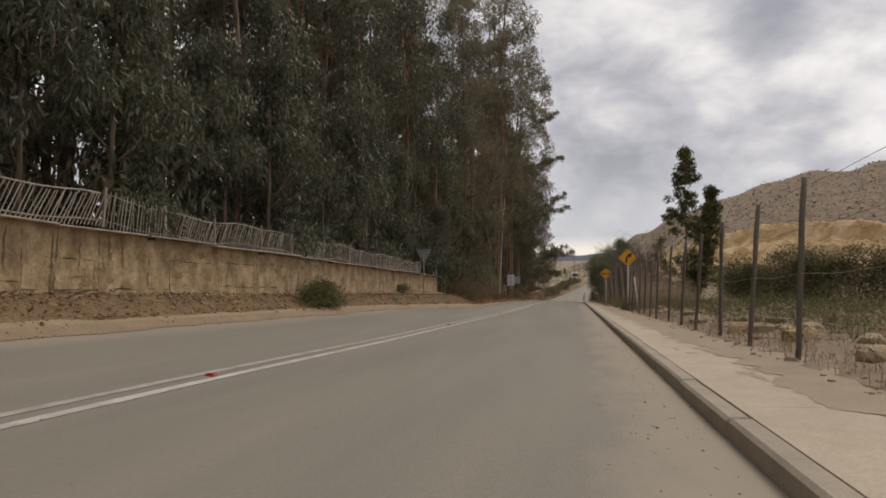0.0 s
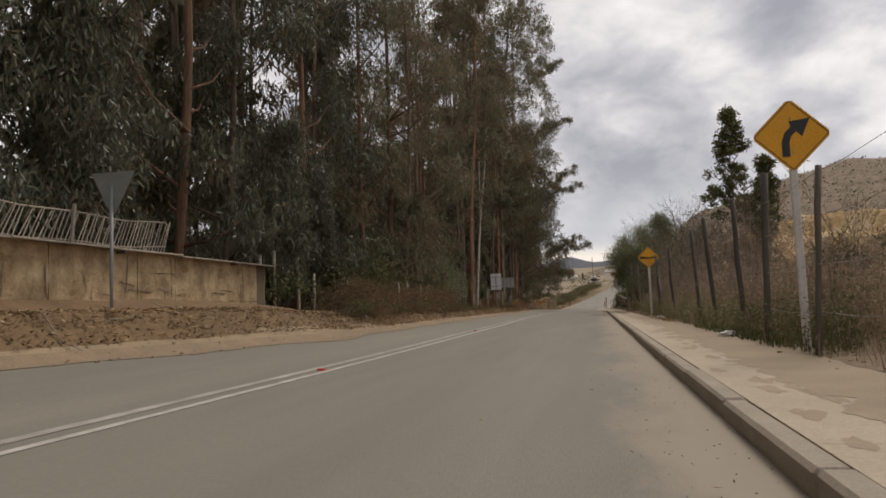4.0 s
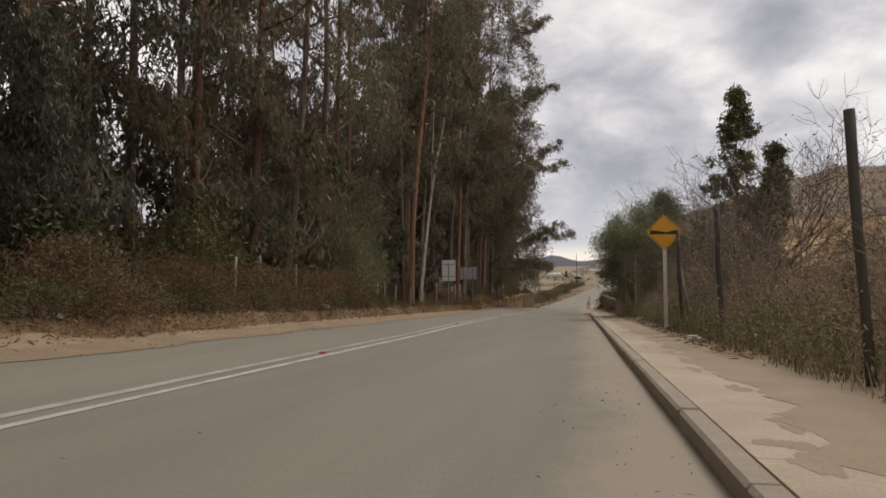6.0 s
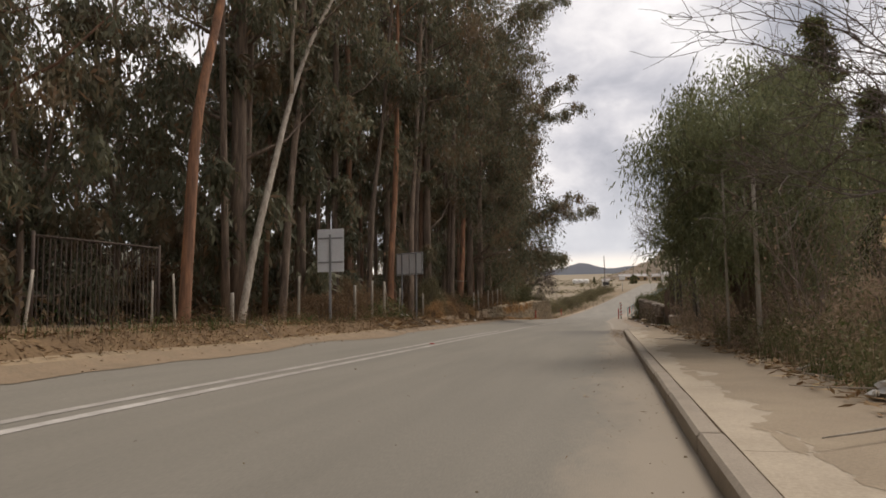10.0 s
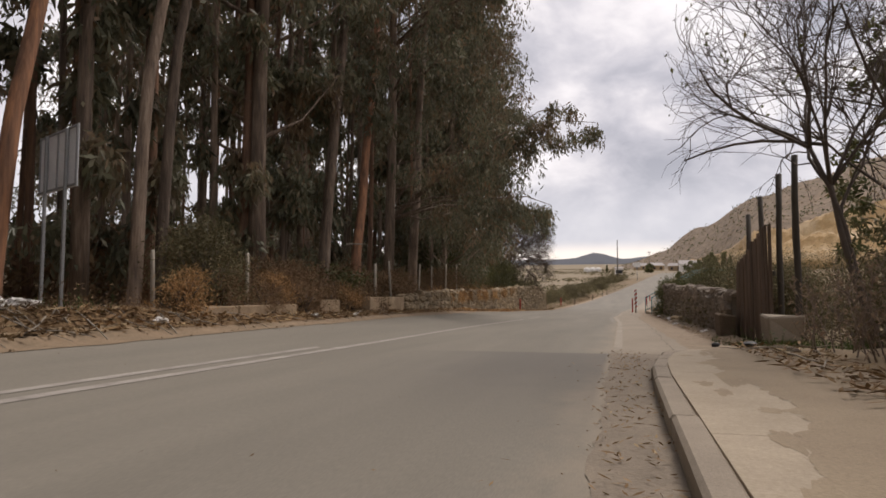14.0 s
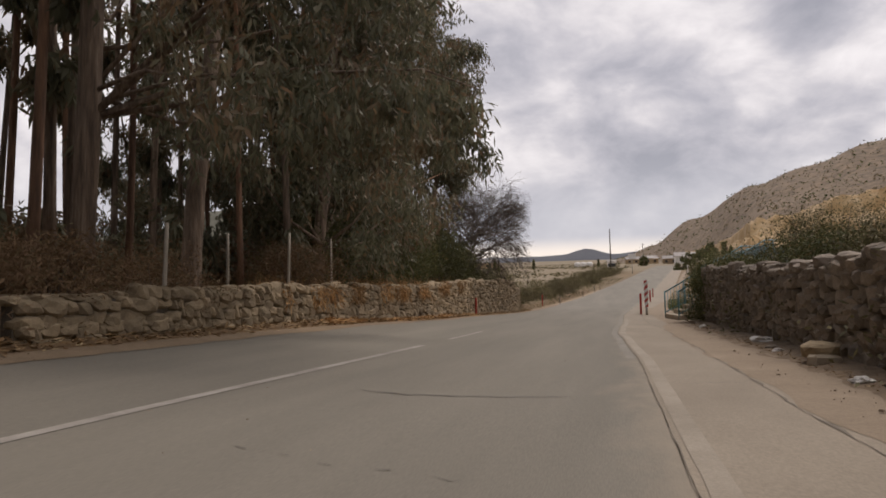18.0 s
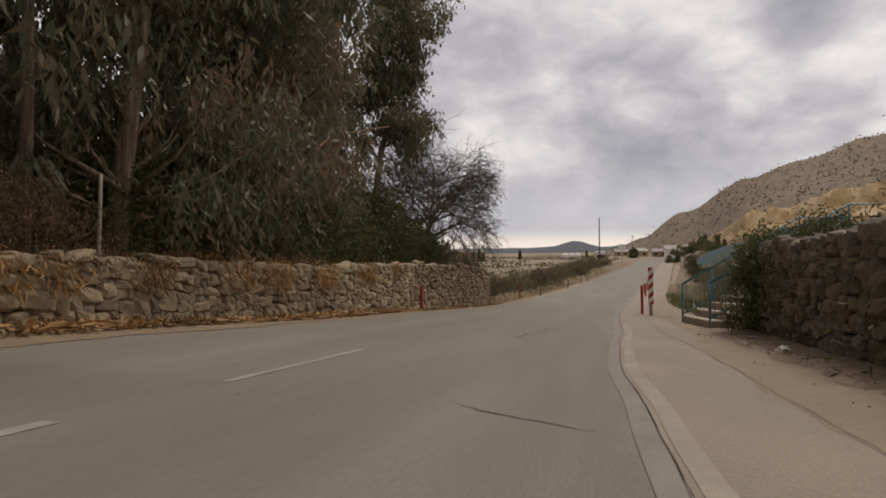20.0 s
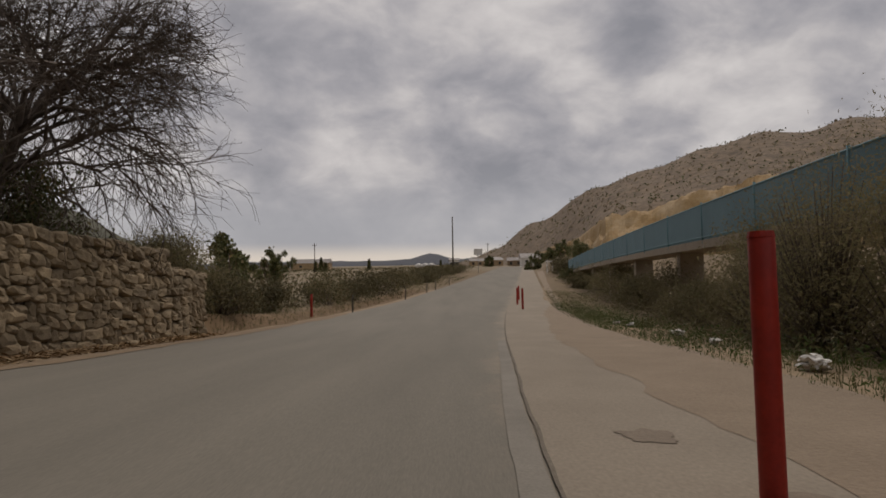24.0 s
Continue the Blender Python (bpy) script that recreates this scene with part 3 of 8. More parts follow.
def road_z(x, y):
    """The carriageway: its own side level, the far side following the left edge."""
    b, lx = base_z(y), left_x(y)
    mid = -4.5 + shift(y)
    if x >= mid:
        return b
    u = (mid - x) / (mid - lx)
    return b + (left_z(y) - b) * u


def build_ground():
    ys = span(-60, -12, 8)[:-1] + span(-12, 160, 1.0)[:-1] + span(160, 320, 6)[:-1] + span(320, 1000, 40)[:-1] + span(1000, 4500, 350)
    off = [-3000, -1500, -700, -350, -200, -120, -80, -55, -40, -30, -24, -18, -14, -10, -8, -6, -4.5, -3.3, -2.5, -2.0, -1.7, -1.45, -1.2, -1.0, -0.75, -0.5, -0.25, 0]
    rt = [0, 0.15, 0.5, 1, 1.5, 2.2, 3, 4, 6, 9, 13, 19, 28, 40, 60, 90, 130, 180, 250, 400, 700, 1500, 3000]
    V, F = [], []
    rng = random.Random(3)
    for y in ys:
        row = [(left_x(y) + o) for o in off] + [left_x(y) + 0.6, -4.5 + shift(y), -0.8 + shift(y)] + [1.3 + shift(y) + r for r in rt]
        for i, x in enumerate(row):
            z = ground_z(x, y)
            if y < 170 and (x < left_x(y) - 0.3 or x > 2.0 + shift(y)):
                z += 0.05 * noise.noise((x * 0.9, y * 0.9, 0)) + (0.03 * noise.noise((x * 3, y * 3, 2)))
            V.append((x, y, z))
    w = len(off) + 3 + len(rt)
    for j in range(len(ys) - 1):
        for i in range(w - 1):
            F.append((j * w + i, j * w + i + 1, (j + 1) * w + i + 1, (j + 1) * w + i))
    ob = raw("ground", V, F, DIRT, smooth=True)
    ob.data.materials.append(SOIL)
    ob.data.materials.append(STRAW)
    ob.data.materials.append(BANK_SOIL)
    for p in ob.data.polygons:
        x, y, _ = p.center
        d = left_x(y) - x
        if y > 175 or (y > 140 and d > 3):
            p.material_index = 2 if d > 5 or y > 260 else 1
        elif d > 2.2 or x > 2.2 + shift(y):
            p.material_index = 1
        elif d > 0.55 * interp(y, BANK_D):
            p.material_index = 3
    return tagged(ob, "bare brown earth and dry field beside the road", "ground", kind="structure")


build_ground()
ROAD_YS = span(-60, 150, 1.5)[:-1] + span(150, 330, 4)
road_mid = lambda y: -4.5 + shift(y)


def build_road():
    V, F = [], []
    for y in ROAD_YS:
        l, m, r = left_x(y), road_mid(y), 0.02 if y < 86 else joint_x(y)
        V += [(x, y, road_z(x, y)) for x in [l + (m - l) * i / 4 for i in range(4)] + [m + (r - m) * i / 5 for i in range(6)]]
    for j in range(len(ROAD_YS) - 1):
        for i in range(9):
            o = j * 10 + i
            F.append((o, o + 1, o + 11, o + 10))
    return raw("road", V, F, ASPHALT, smooth=True)


road = build_road()
tagged(road, "worn brownish grey asphalt carriageway with dusty edges", "road", kind="structure")


def ragged(y, amp, seed, f=0.35):
    return amp * noise.noise((y * f, seed, 0)) + 0.4 * amp * noise.noise((y * f * 4.3, seed + 9, 0))


# dirt fringe on the far side
fringe = path_sheet("verge_dirt", span(-20, 150, 0.6), lambda y: left_x(y) - 0.3, lambda y: left_x(y) + 0.22 + ragged(y, 0.34, 5, 0.25) + 0.05 * noise.noise((y * 5, 8, 0)), lambda x, y: (road_z(x, y) if x > left_x(y) else ground_z(x, y)) + 0.008, FRINGE, 3)
tagged(fringe, "ragged pale dirt fringe along the asphalt", "dirt", kind="structure")

# double centre line, worn to a single one farther on
CENTRE = [(2, -4.66), (14, -4.5), (33, -4.38), (50, -4.52), (61, -4.71), (74, -4.66), (90, -4.45), (112, -4.1), (130, -3.6)]


def line_strip(name, y0, y1, x_off, width, material, seed, label, xf=None):
    f = xf or (lambda y: interp(y, CENTRE) + shift(y))
    ob = path_sheet(name, span(y0, y1, 0.4), lambda y: f(y) + x_off - width / 2 + ragged(y, 0.012, seed, 1.5), lambda y: f(y) + x_off + width / 2 + ragged(y, 0.012, seed + 4, 1.5), lambda x, y: road_z(x, y) + (0.0095 if x > joint_x(y) - 0.02 else 0.005), material, 1)
    return tagged(ob, label, "road marking", "centre lines", "structure")


line_strip("centre_line", -40, 62, 0.0, 0.11, PAINT, 1, "worn white painted centre line")
line_strip("centre_line", 62, 84, 0.0, 0.11, PAINT_OLD, 11, "faded white painted centre line")
line_strip("centre_line", -40, 84, -0.26, 0.10, PAINT_OLD, 2, "faded white painted centre line")
line_strip("centre_line", 84, 103, 0.0, 0.15, PAINT_OLD, 3, "faded white painted centre line")
line_strip("centre_line", 105, 108.5, 0.0, 0.10, PAINT_OLD, 4, "almost worn off white centre line")
line_strip("edge_line", 84.8, 117, 0, 0.13, PALE_EDGE, 6, "faded pale edge line along the concrete apron", lambda y: joint_x(y) + 0.105)

line_strip("edge_line", 100, 133, 0, 0.13, EDGE_PAINT, 7, "worn white edge line beside the joint", lambda y: joint_x(y) - 0.085)

# concrete apron beside the road past the end of the kerb
apron = path_sheet("concrete_apron", span(84.22, 330, 1.0), joint_x, lambda y: interp(y, [(85, 0.75), (100, 0.62), (120, 1.25), (160, 1.9), (330, 2.4)]) + ragged(y, 0.12, 8) + shift(y), lambda x, y: base_z(y) + 0.006, APRON, 4)
tagged(apron, "pale worn concrete strip beside the asphalt", "pavement", kind="structure")
gap = path_sheet("apron_joint", span(87.5, 150, 0.25), lambda y: joint_x(y) - 0.004 + ragged(y, 0.02, 2, 1.2), lambda y: joint_x(y) + 0.001 + 0.016 * min(1, max(0, (y - 113) / 6)) + ragged(y, 0.02, 2, 1.2) + 0.009 * noise.noise((y * 1.1, 3, 0)), lambda x, y: base_z(y) + 0.0115, JOINT, 1)
tagged(gap, "dark cracked joint between asphalt and concrete", "joint", kind="structure")
SPLIT = [(85, 0.47), (89.5, 0.48), (95, 0.5), (101, 0.49), (108, 0.44), (114, 0.22), (121, 0.32)]
gap = path_sheet("apron_joint", span(84.8, 121, 0.12), lambda y: interp(y, SPLIT) + ragged(y, 0.06, 12, 0.8) + 0.015 * noise.noise((y * 9, 3, 0)), lambda y: interp(y, SPLIT) + 0.006 + ragged(y, 0.06, 12, 0.8) + 0.015 * noise.noise((y * 9, 3, 0)) + 0.05 * max(0, noise.noise((y * 1.7, 6, 0)) + 0.15), lambda x, y: base_z(y) + 0.0105, JOINT, 1)
tagged(gap, "dirt-filled crack along the concrete strip", "joint", kind="structure")
path_side = path_sheet("footpath", span(85, 240, 0.3), lambda y: interp(y, [(85, 0.7), (97, 0.55), (104, 0.44), (109, 0.44), (113, 0.72), (120, 0.6), (126, 0.42), (132, 0.4), (145, 0.95), (160, 1.85), (330, 2.3)]) + shift(y) + 0.12 * noise.noise((y * 0.8, 2, 0)) + 0.06 * noise.noise((y * 2.7, 2, 0)), lambda y: interp(y, [(85, 1.75), (112, 1.5), (118, 1.95), (124, 1.75), (135, 1.7), (150, 1.95), (160, 2.2), (240, 3.0)]) + shift(y) + ragged(y, 0.15, 21), lambda x, y: max(ground_z(x, y) + 0.02, base_z(y) + 0.0085), FOOTPATH, 5)
tagged(path_side, "trodden dirt footpath beside the concrete", "path", kind="structure")

wall_foot = path_sheet("litter_strip", span(86.5, 113.5, 0.12), lambda y: interp(y, [(86.5, 1.45), (89, 1.22), (95, 1.25), (104, 1.2), (113, 1.1)]) + ragged(y, 0.16, 51, 0.9) + 0.09 * noise.noise((y * 2.3, 8, 0)), lambda y: 1.83, lambda x, y: max(ground_z(x, y) + 0.02, base_z(y) + 0.0085) + 0.004 + 0.09 * max(0, x - 1.3) * (1 + 0.4 * noise.noise((x * 4, y * 4, 1))), LITTER_SOIL, 5)
tagged(wall_foot, "dark earth and leaf mould along the wall's foot", "dirt", kind="structure")

field_edge = path_sheet("field_dirt", span(-4, 31.5, 0.15), lambda y: 1.42 + ragged(y, 0.14, 61, 0.9) + 0.07 * noise.noise((y * 2.6, 9, 0)), lambda y: 3.0 + ragged(y, 0.3, 62, 0.9), lambda x, y: max(ground_z(x, y), 0.13) + 0.012 + 0.05 * max(0, x - 1.5) * (0.5 + abs(noise.noise((x * 2.5, y * 2.5, 1)))), LITTER_SOIL, 9)
tagged(field_edge, "brown churned earth along the field fence", "dirt", kind="structure")

gutter = path_sheet("gutter_dirt", span(70, 84.25, 0.12), lambda y: interp(y, [(70, -0.1), (74, -0.30), (78, -0.40), (84.3, -0.42)]) + ragged(y, 0.06, 41, 0.9) + 0.03 * noise.noise((y * 7, 2, 0)), lambda y: 0.02 if y < 81 else 0.02 + 0.11 * (y - 81), lambda x, y: road_z(x, y) + 0.005 + 0.016 * max(0, noise.noise((x * 5, y * 3, 4))) * max(0, min(1, (x + 0.3) * 4)), GUTTER, 6)
tagged(gutter, "dry dirt banked up along the kerb before the crossing", "dirt", kind="structure")


filler = path_sheet("verge_dirt", span(82.6, 86.0, 0.3), lambda y: 0.015, lambda y: 1.5, lambda x, y: base_z(y) + 0.003, DUST, 4)
tagged(filler, "dry dirt where the pavement ends", "dirt", kind="structure")


def crack(points, width, seed):
    """A tarred crack wandering over the asphalt."""
    rng = random.Random(seed)
    V, F = [], []
    pts = []
    for (a, b) in zip(points, points[1:]):
        k = max(2, int(math.dist(a, b) / 0.08))
        for i in range(k):
            u = i / k
            pts.append((a[0] + (b[0] - a[0]) * u + rng.uniform(-0.025, 0.025), a[1] + (b[1] - a[1]) * u + rng.uniform(-0.03, 0.03)))
    for i, (x, y) in enumerate(pts):
        w = width * rng.uniform(0.5, 1.2) * min(1, 0.3 + i / 6, 0.3 + (len(pts) - i) / 6)
        V += [(x - w * 0.45, y - w, road_z(x, y) + 0.006), (x + w * 0.45, y + w, road_z(x, y) + 0.006)]
        if i:
            F.append((2 * i - 2, 2 * i - 1, 2 * i + 1, 2 * i))
    ob = raw("road_crack", V, F, TAR)
    tagged(ob, "dark tar-filled crack across the asphalt", "crack", "cracks in the road", "structure")


for i, (pts, w) in enumerate([
    ([(-3.06, 96.5), (-2.52, 96.2), (-1.86, 96.14), (-1.03, 96.2)], 0.014), ([(-2.85, 93.93), (-2.72, 93.88)], 0.012), ([(-2.66, 93.85), (-2.58, 93.82)], 0.008), ([(-2.5, 93.79), (-2.4, 93.74)], 0.014), ([(-2.22, 93.65), (-2.04, 93.57)], 0.012), ([(-1.9, 93.53), (-1.75, 93.49)], 0.012), ([(-1.6, 93.44), (-1.3, 93.34)], 0.006),
    ([(-1.49, 90.16), (-1.06, 90.1)], 0.006), ([(-1.06, 90.1), (-0.64, 90.05)], 0.016), ([(-0.64, 90.05), (-0.45, 90.06)], 0.006), ([(-2.65, 87.9), (-2.13, 87.6)], 0.02),
    ([(-2.3, 111.4), (-2.25, 112.16), (-2.26, 112.53), (-2.15, 112.89), (-2.07, 113.3), (-1.96, 113.73), (-1.97, 114.1), (-1.76, 114.63)], 0.06), ([(-2.73, 114.95), (-2.4, 114.74), (-1.95, 114.6)], 0.012),
    ([(-1.49, 114.67), (-1.42, 114.88), (-1.19, 115.0), (-0.9, 115.35), (-0.69, 115.45)], 0.012), ([(-2.05, 112.67), (-1.77, 112.57), (-1.47, 112.51), (-1.28, 112.48), (-0.86, 112.47)], 0.01),
    ([(-2.89, 107.53), (-2.72, 107.63), (-2.65, 107.86), (-2.65, 108.07), (-2.55, 108.41), (-2.52, 108.61)], 0.02), ([(-2.26, 108.8), (-2.13, 108.74), (-1.99, 108.73)], 0.012), ([(-2.6, 112.2), (-2.25, 111.13), (-2.08, 110.84), (-1.82, 110.57)], 0.016), ([(-0.99, 108.42), (-0.7, 108.41)], 0.01),
    ([(-1.9, 104.2), (-0.9, 103.4)], 0.012), ([(-0.35, 97.2), (0.55, 97.4)], 0.012)]):
    crack(pts, w, i)


def build_pavement():
    """Kerb stones, then slabs with open joints and dirt over their outer side."""
    pv = thing("pavement", (0, 0, 0), "raised pale concrete pavement with worn kerb and dirt patches", "pavement", kind="structure")
    bm = bmesh.new()
    box(bm, (1.22, 103.5, 0.10), pose(0.77, 29.75, 0.068))
    part("pavement_bed", bm, DUST, pv)
    meshes = []
    for k in range(4):
        bm = bmesh.new()
        box(bm, (0.155, 1.985, 0.30), pose(0.0, 0, 0), 0.022)
        for v in bm.verts:
            v.co.x += 0.006 * noise.noise(v.co * 2 + Vector((k * 7, 0, 0)))
            v.co.z += 0.006 * noise.noise(v.co * 1.5 + Vector((0, k * 5, 0)))
        me = bpy.data.meshes.new("kerb_stone")
        bm.to_mesh(me)
        bm.free()
        me.materials.append(KERB)
        meshes.append(me)
    for i in range(50):
        ob = new("kerb_stone", meshes[i % 4])
        ob.parent = pv
        ob.matrix_basis = pose(0.078 + R.uniform(-0.006, 0.006), -19.0 + i * 2.0, -0.018 + R.uniform(-0.004, 0.004), 0, 0, R.uniform(-0.12, 0.12))
    slabs = []
    for k in range(4):
        bm = bmesh.new()
        rng = random.Random(40 + k)
        n = 16
        pts = [(0.0, -1.497), (0.0, 1.497)]
        right = [(1.08, 1.497 - 2.994 * j / n) for j in range(n + 1)]
        top = [bm.verts.new((x, y, 0.0)) for x, y in pts + right]
        bot = [bm.verts.new((x, y, -0.05)) for x, y in pts + right]
        bm.faces.new(top[::-1])
        for a in range(len(top)):
            b = (a + 1) % len(top)
            bm.faces.new((top[a], top[b], bot[b], bot[a]))
        bmesh.ops.recalc_face_normals(bm, faces=bm.faces)
        me = bpy.data.meshes.new("slab")
        bm.to_mesh(me)
        bm.free()
        me.materials.append(CONCRETE)
        slabs.append(me)
    # the kerb swings outward and ends before the crossing
    for k, (x, y, turn) in enumerate(((0.085, 80.5, -1.5), (0.125, 81.45, -5.0), (0.225, 82.4, -8.0), (0.40, 83.2, -22.0))):
        bm = bmesh.new()
        box(bm, (0.155, 0.97 if k < 3 else 0.75, 0.30), pose(0, 0, 0), 0.024)
        ob = part("kerb_stone", bm, KERB, pv)
        ob.matrix_basis = pose(x, y, -0.02, 0, 0, turn)
    bm = bmesh.new()
    rim = ((0.155, 80.503), (1.23, 80.503), (1.23, 83.95), (0.52, 83.45), (0.30, 82.75), (0.20, 81.9))
    top = [bm.verts.new((x, y, 0.128)) for x, y in rim]
    low = [bm.verts.new((x, y, -0.02)) for x, y in rim]
    bm.faces.new(top)
    for a in range(6):
        b = (a + 1) % 6
        bm.faces.new((top[b], top[a], low[a], low[b]))
    part("slab", bm, CONCRETE, pv)
    for i in range(33):
        ob = new("slab", slabs[(i * 3 + i // 4) % 4])
        ob.parent = pv
        ob.matrix_basis = pose(0.151, -17 + i * 3.0, 0.128, 0, 0, 0)
    return pv


build_pavement()


def dirt_edge(y):
    """Where the dirt over the pavement ends: tongues and bays of bare concrete."""
    w = interp(y, [(0, 0.85), (30, 0.62), (48, 0.72), (58, 0.5), (70, 0.45), (84, 0.7)])
    return max(0.17, w + 0.26 * noise.noise((y * 0.45, 4, 0)) + 0.22 * noise.noise((y * 1.7, 14, 0)) + 0.10 * noise.noise((y * 5.1, 24, 0)) + 0.04 * noise.noise((y * 15, 1, 0)))


side = path_sheet("verge", span(-22, 84.3, 0.05), dirt_edge, lambda y: 1.75 + ragged(y, 0.2, 33), lambda x, y: 0.1300 + 0.018 * max(0, x - 0.7) + 0.008 * max(0, x - 0.5) * noise.noise((x * 4, y * 2, 0)), DUST, 5)
tagged(side, "dry dirt spread over the outer pavement", "dirt", kind="structure")

# ---- hills and distance ----


HILL_EYE = (-1.0, 120.0)
CREST = [(-8, 0.5), (-1.5, 2.0), (0.5, 2.9), (1.5, 3.3), (2.9, 3.9), (6.5, 6.05), (11.1, 8.5), (15.5, 9.85), (19.7, 11.2), (23.7, 12.0), (26.6, 11.65), (29.2, 12.3), (31.5, 12.0), (36, 12.3), (45, 12.5), (60, 12), (90, 11), (120, 8), (150, 5)]


def hill_height(a, dist):
    """Height of the hillside at bearing a and distance from the bend in the road."""
    far = max(0.0, 12 - a) * 24
    d0, d1 = 150 + far * 0.9, 325 + far * 0.95
    x, y = HILL_EYE[0] + dist * math.sin(radians(a)), HILL_EYE[1] + dist * math.cos(radians(a))
    g = base_z(max(y, 0)) if y > 120 else 0
    top = 0.7 + d1 * math.tan(radians(interp(a, CREST)))
    k = (dist - d0) / (d1 - d0)
    if k <= 0:
        return x, y, g - 2.5
    shape = k ** 1.2 if k < 1 else 1 - 0.5 * (k - 1)
    rough = 2.4 * noise.fractal((x * 0.03, y * 0.03, 3), 1, 2, 5) + 0.8 * noise.noise((x * 0.15, y * 0.15, 1))
    return x, y, g - 2.5 + (top - g + 2.5) * shape + rough * min(1, k * 5) * (1 - 0.65 * min(1, k))


def build_hill():
    """The long dry hill beside the valley."""
    V, F = [], []
    az = [-8 + 0.6 * i for i in range(265)]
    cols = 56
    for a in az:
        far = max(0.0, 12 - a) * 24
        for j in range(cols):
            V.append(hill_height(a, 135 + far * 0.85 + 340 * j / (cols - 1)))
    for i in range(len(az) - 1):
        for j in range(cols - 1):
            o = i * cols + j
            F.append((o, o + cols, o + cols + 1, o + 1))
    ob = raw("hill", V, F, HILL, smooth=True)
    return tagged(ob, "long bare brown hill with scattered scrub", "hill", kind="structure")


build_hill()


def build_cut():
    """The sandy cut terrace on the lower slope."""
    V, F = [], []
    eye = (-1.0, 120.0)
    az = [6 + 0.25 * i for i in range(300)]
    prof = [(0, -6.0), (0.12, 0.9), (0.3, 0.95), (0.42, 1.55), (0.6, 1.75), (0.72, 2.6), (1.0, 2.4)]
    prof = [(i / 28, interp(i / 28, prof)) for i in range(29)]
    for a in az:
        grow = min(1, max(0, (a - 4) / 8))
        for u, h in prof:
            dist = 118 + 66 * u + 9 * noise.noise((a * 0.09, u * 2, 5)) + max(0, 12 - a) * 22
            x, y = eye[0] + dist * math.sin(radians(a)), eye[1] + dist * math.cos(radians(a))
            g = base_z(max(y, 0)) if y > 120 else 0
            V.append((x, y, g + h * interp(a, [(8, 4.0), (14, 4.7), (19, 6.3), (25, 7.6), (33, 7.7), (46, 5.2), (60, 3.4)]) * (0.22 + 0.78 * grow) + 1.2 * noise.noise((x * 0.06, y * 0.06, 2)) + 0.7 * noise.noise((x * 0.22, y * 0.22, 4)) + 0.9 * noise.noise((x * 0.6, y * 0.6, 4)) + 0.5 * noise.noise((x * 1.3, y * 1.3, 6)) - 1.2 * abs(noise.noise((a * 0.8, u * 0.9, 7)))))
    w = len(prof)
    for i in range(len(az) - 1):
        for j in range(w - 1):
            o = i * w + j
            F.append((o, o + w, o + w + 1, o + 1))
    ob = raw("embankment", V, F, OCHRE)
    return tagged(ob, "sandy ochre cut terrace below the hill", "embankment", kind="structure")


build_cut()


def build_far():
    """Far ridges closing the valley, the blue of distance haze painted into them."""
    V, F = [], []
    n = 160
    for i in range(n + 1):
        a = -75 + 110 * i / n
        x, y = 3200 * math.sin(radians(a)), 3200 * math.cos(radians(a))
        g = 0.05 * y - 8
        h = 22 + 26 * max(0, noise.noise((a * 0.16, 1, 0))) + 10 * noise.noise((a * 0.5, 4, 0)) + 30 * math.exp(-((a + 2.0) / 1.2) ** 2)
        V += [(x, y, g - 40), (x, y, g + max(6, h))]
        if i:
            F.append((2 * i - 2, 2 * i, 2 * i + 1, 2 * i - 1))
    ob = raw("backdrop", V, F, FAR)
    return tagged(ob, "low ridges far across the valley, haze painted in as pale blue", "hills", kind="structure")


build_far()


def build_side_hill():
    """A dark scrub-covered hill across the fields behind the wood."""
    V, F = [], []
    for i in range(61):
        a = radians(-62 + 45 * i / 60)
        h = 58 * math.exp(-((i - 42) / 9) ** 2) + 50 * math.exp(-((i - 22) / 13) ** 2)
        for j in range(17):
            d = 560 + 260 * j / 16
            x, y = d * math.sin(a), 120 + d * math.cos(a)
            k = math.sin(math.pi * j / 16)
            V.append((x, y, base_z(y) - 4 + h * k + 5 * k * noise.fractal((x * 0.012, y * 0.012, 7), 1, 2, 4)))
    for i in range(60):
        for j in range(16):
            o = i * 17 + j
            F.append((o, o + 17, o + 18, o + 1))
    return tagged(raw("hill", V, F, SCRUB_HILL, smooth=True), "dark scrubby hill across the fields", "hill", kind="structure")


build_side_hill()


def hill_scrub():
    """Scattered scrub and boulders on the dry hill."""
    rng = np.random.default_rng(91)
    hill = bpy.data.objects["hill"]
    vs = np.array([tuple(v.co) for v in hill.data.vertices])
    pick = vs[rng.integers(0, len(vs), 15000)] + rng.normal(0, 2.2, (15000, 3)) * (1, 1, 0)
    pick = pick[(pick[:, 2] > 12)]
    c = np.repeat(pick, 3, 0)
    q = leaves(rng, c, (0.35, 0.35, 0.15), 0.8, 0.55, -0.3, 0.9)
    tagged(quads("hill_scrub", q, SHRUB), "dark scrub dotted over the dry hillside", "scrub", kind="stuff")


hill_scrub()


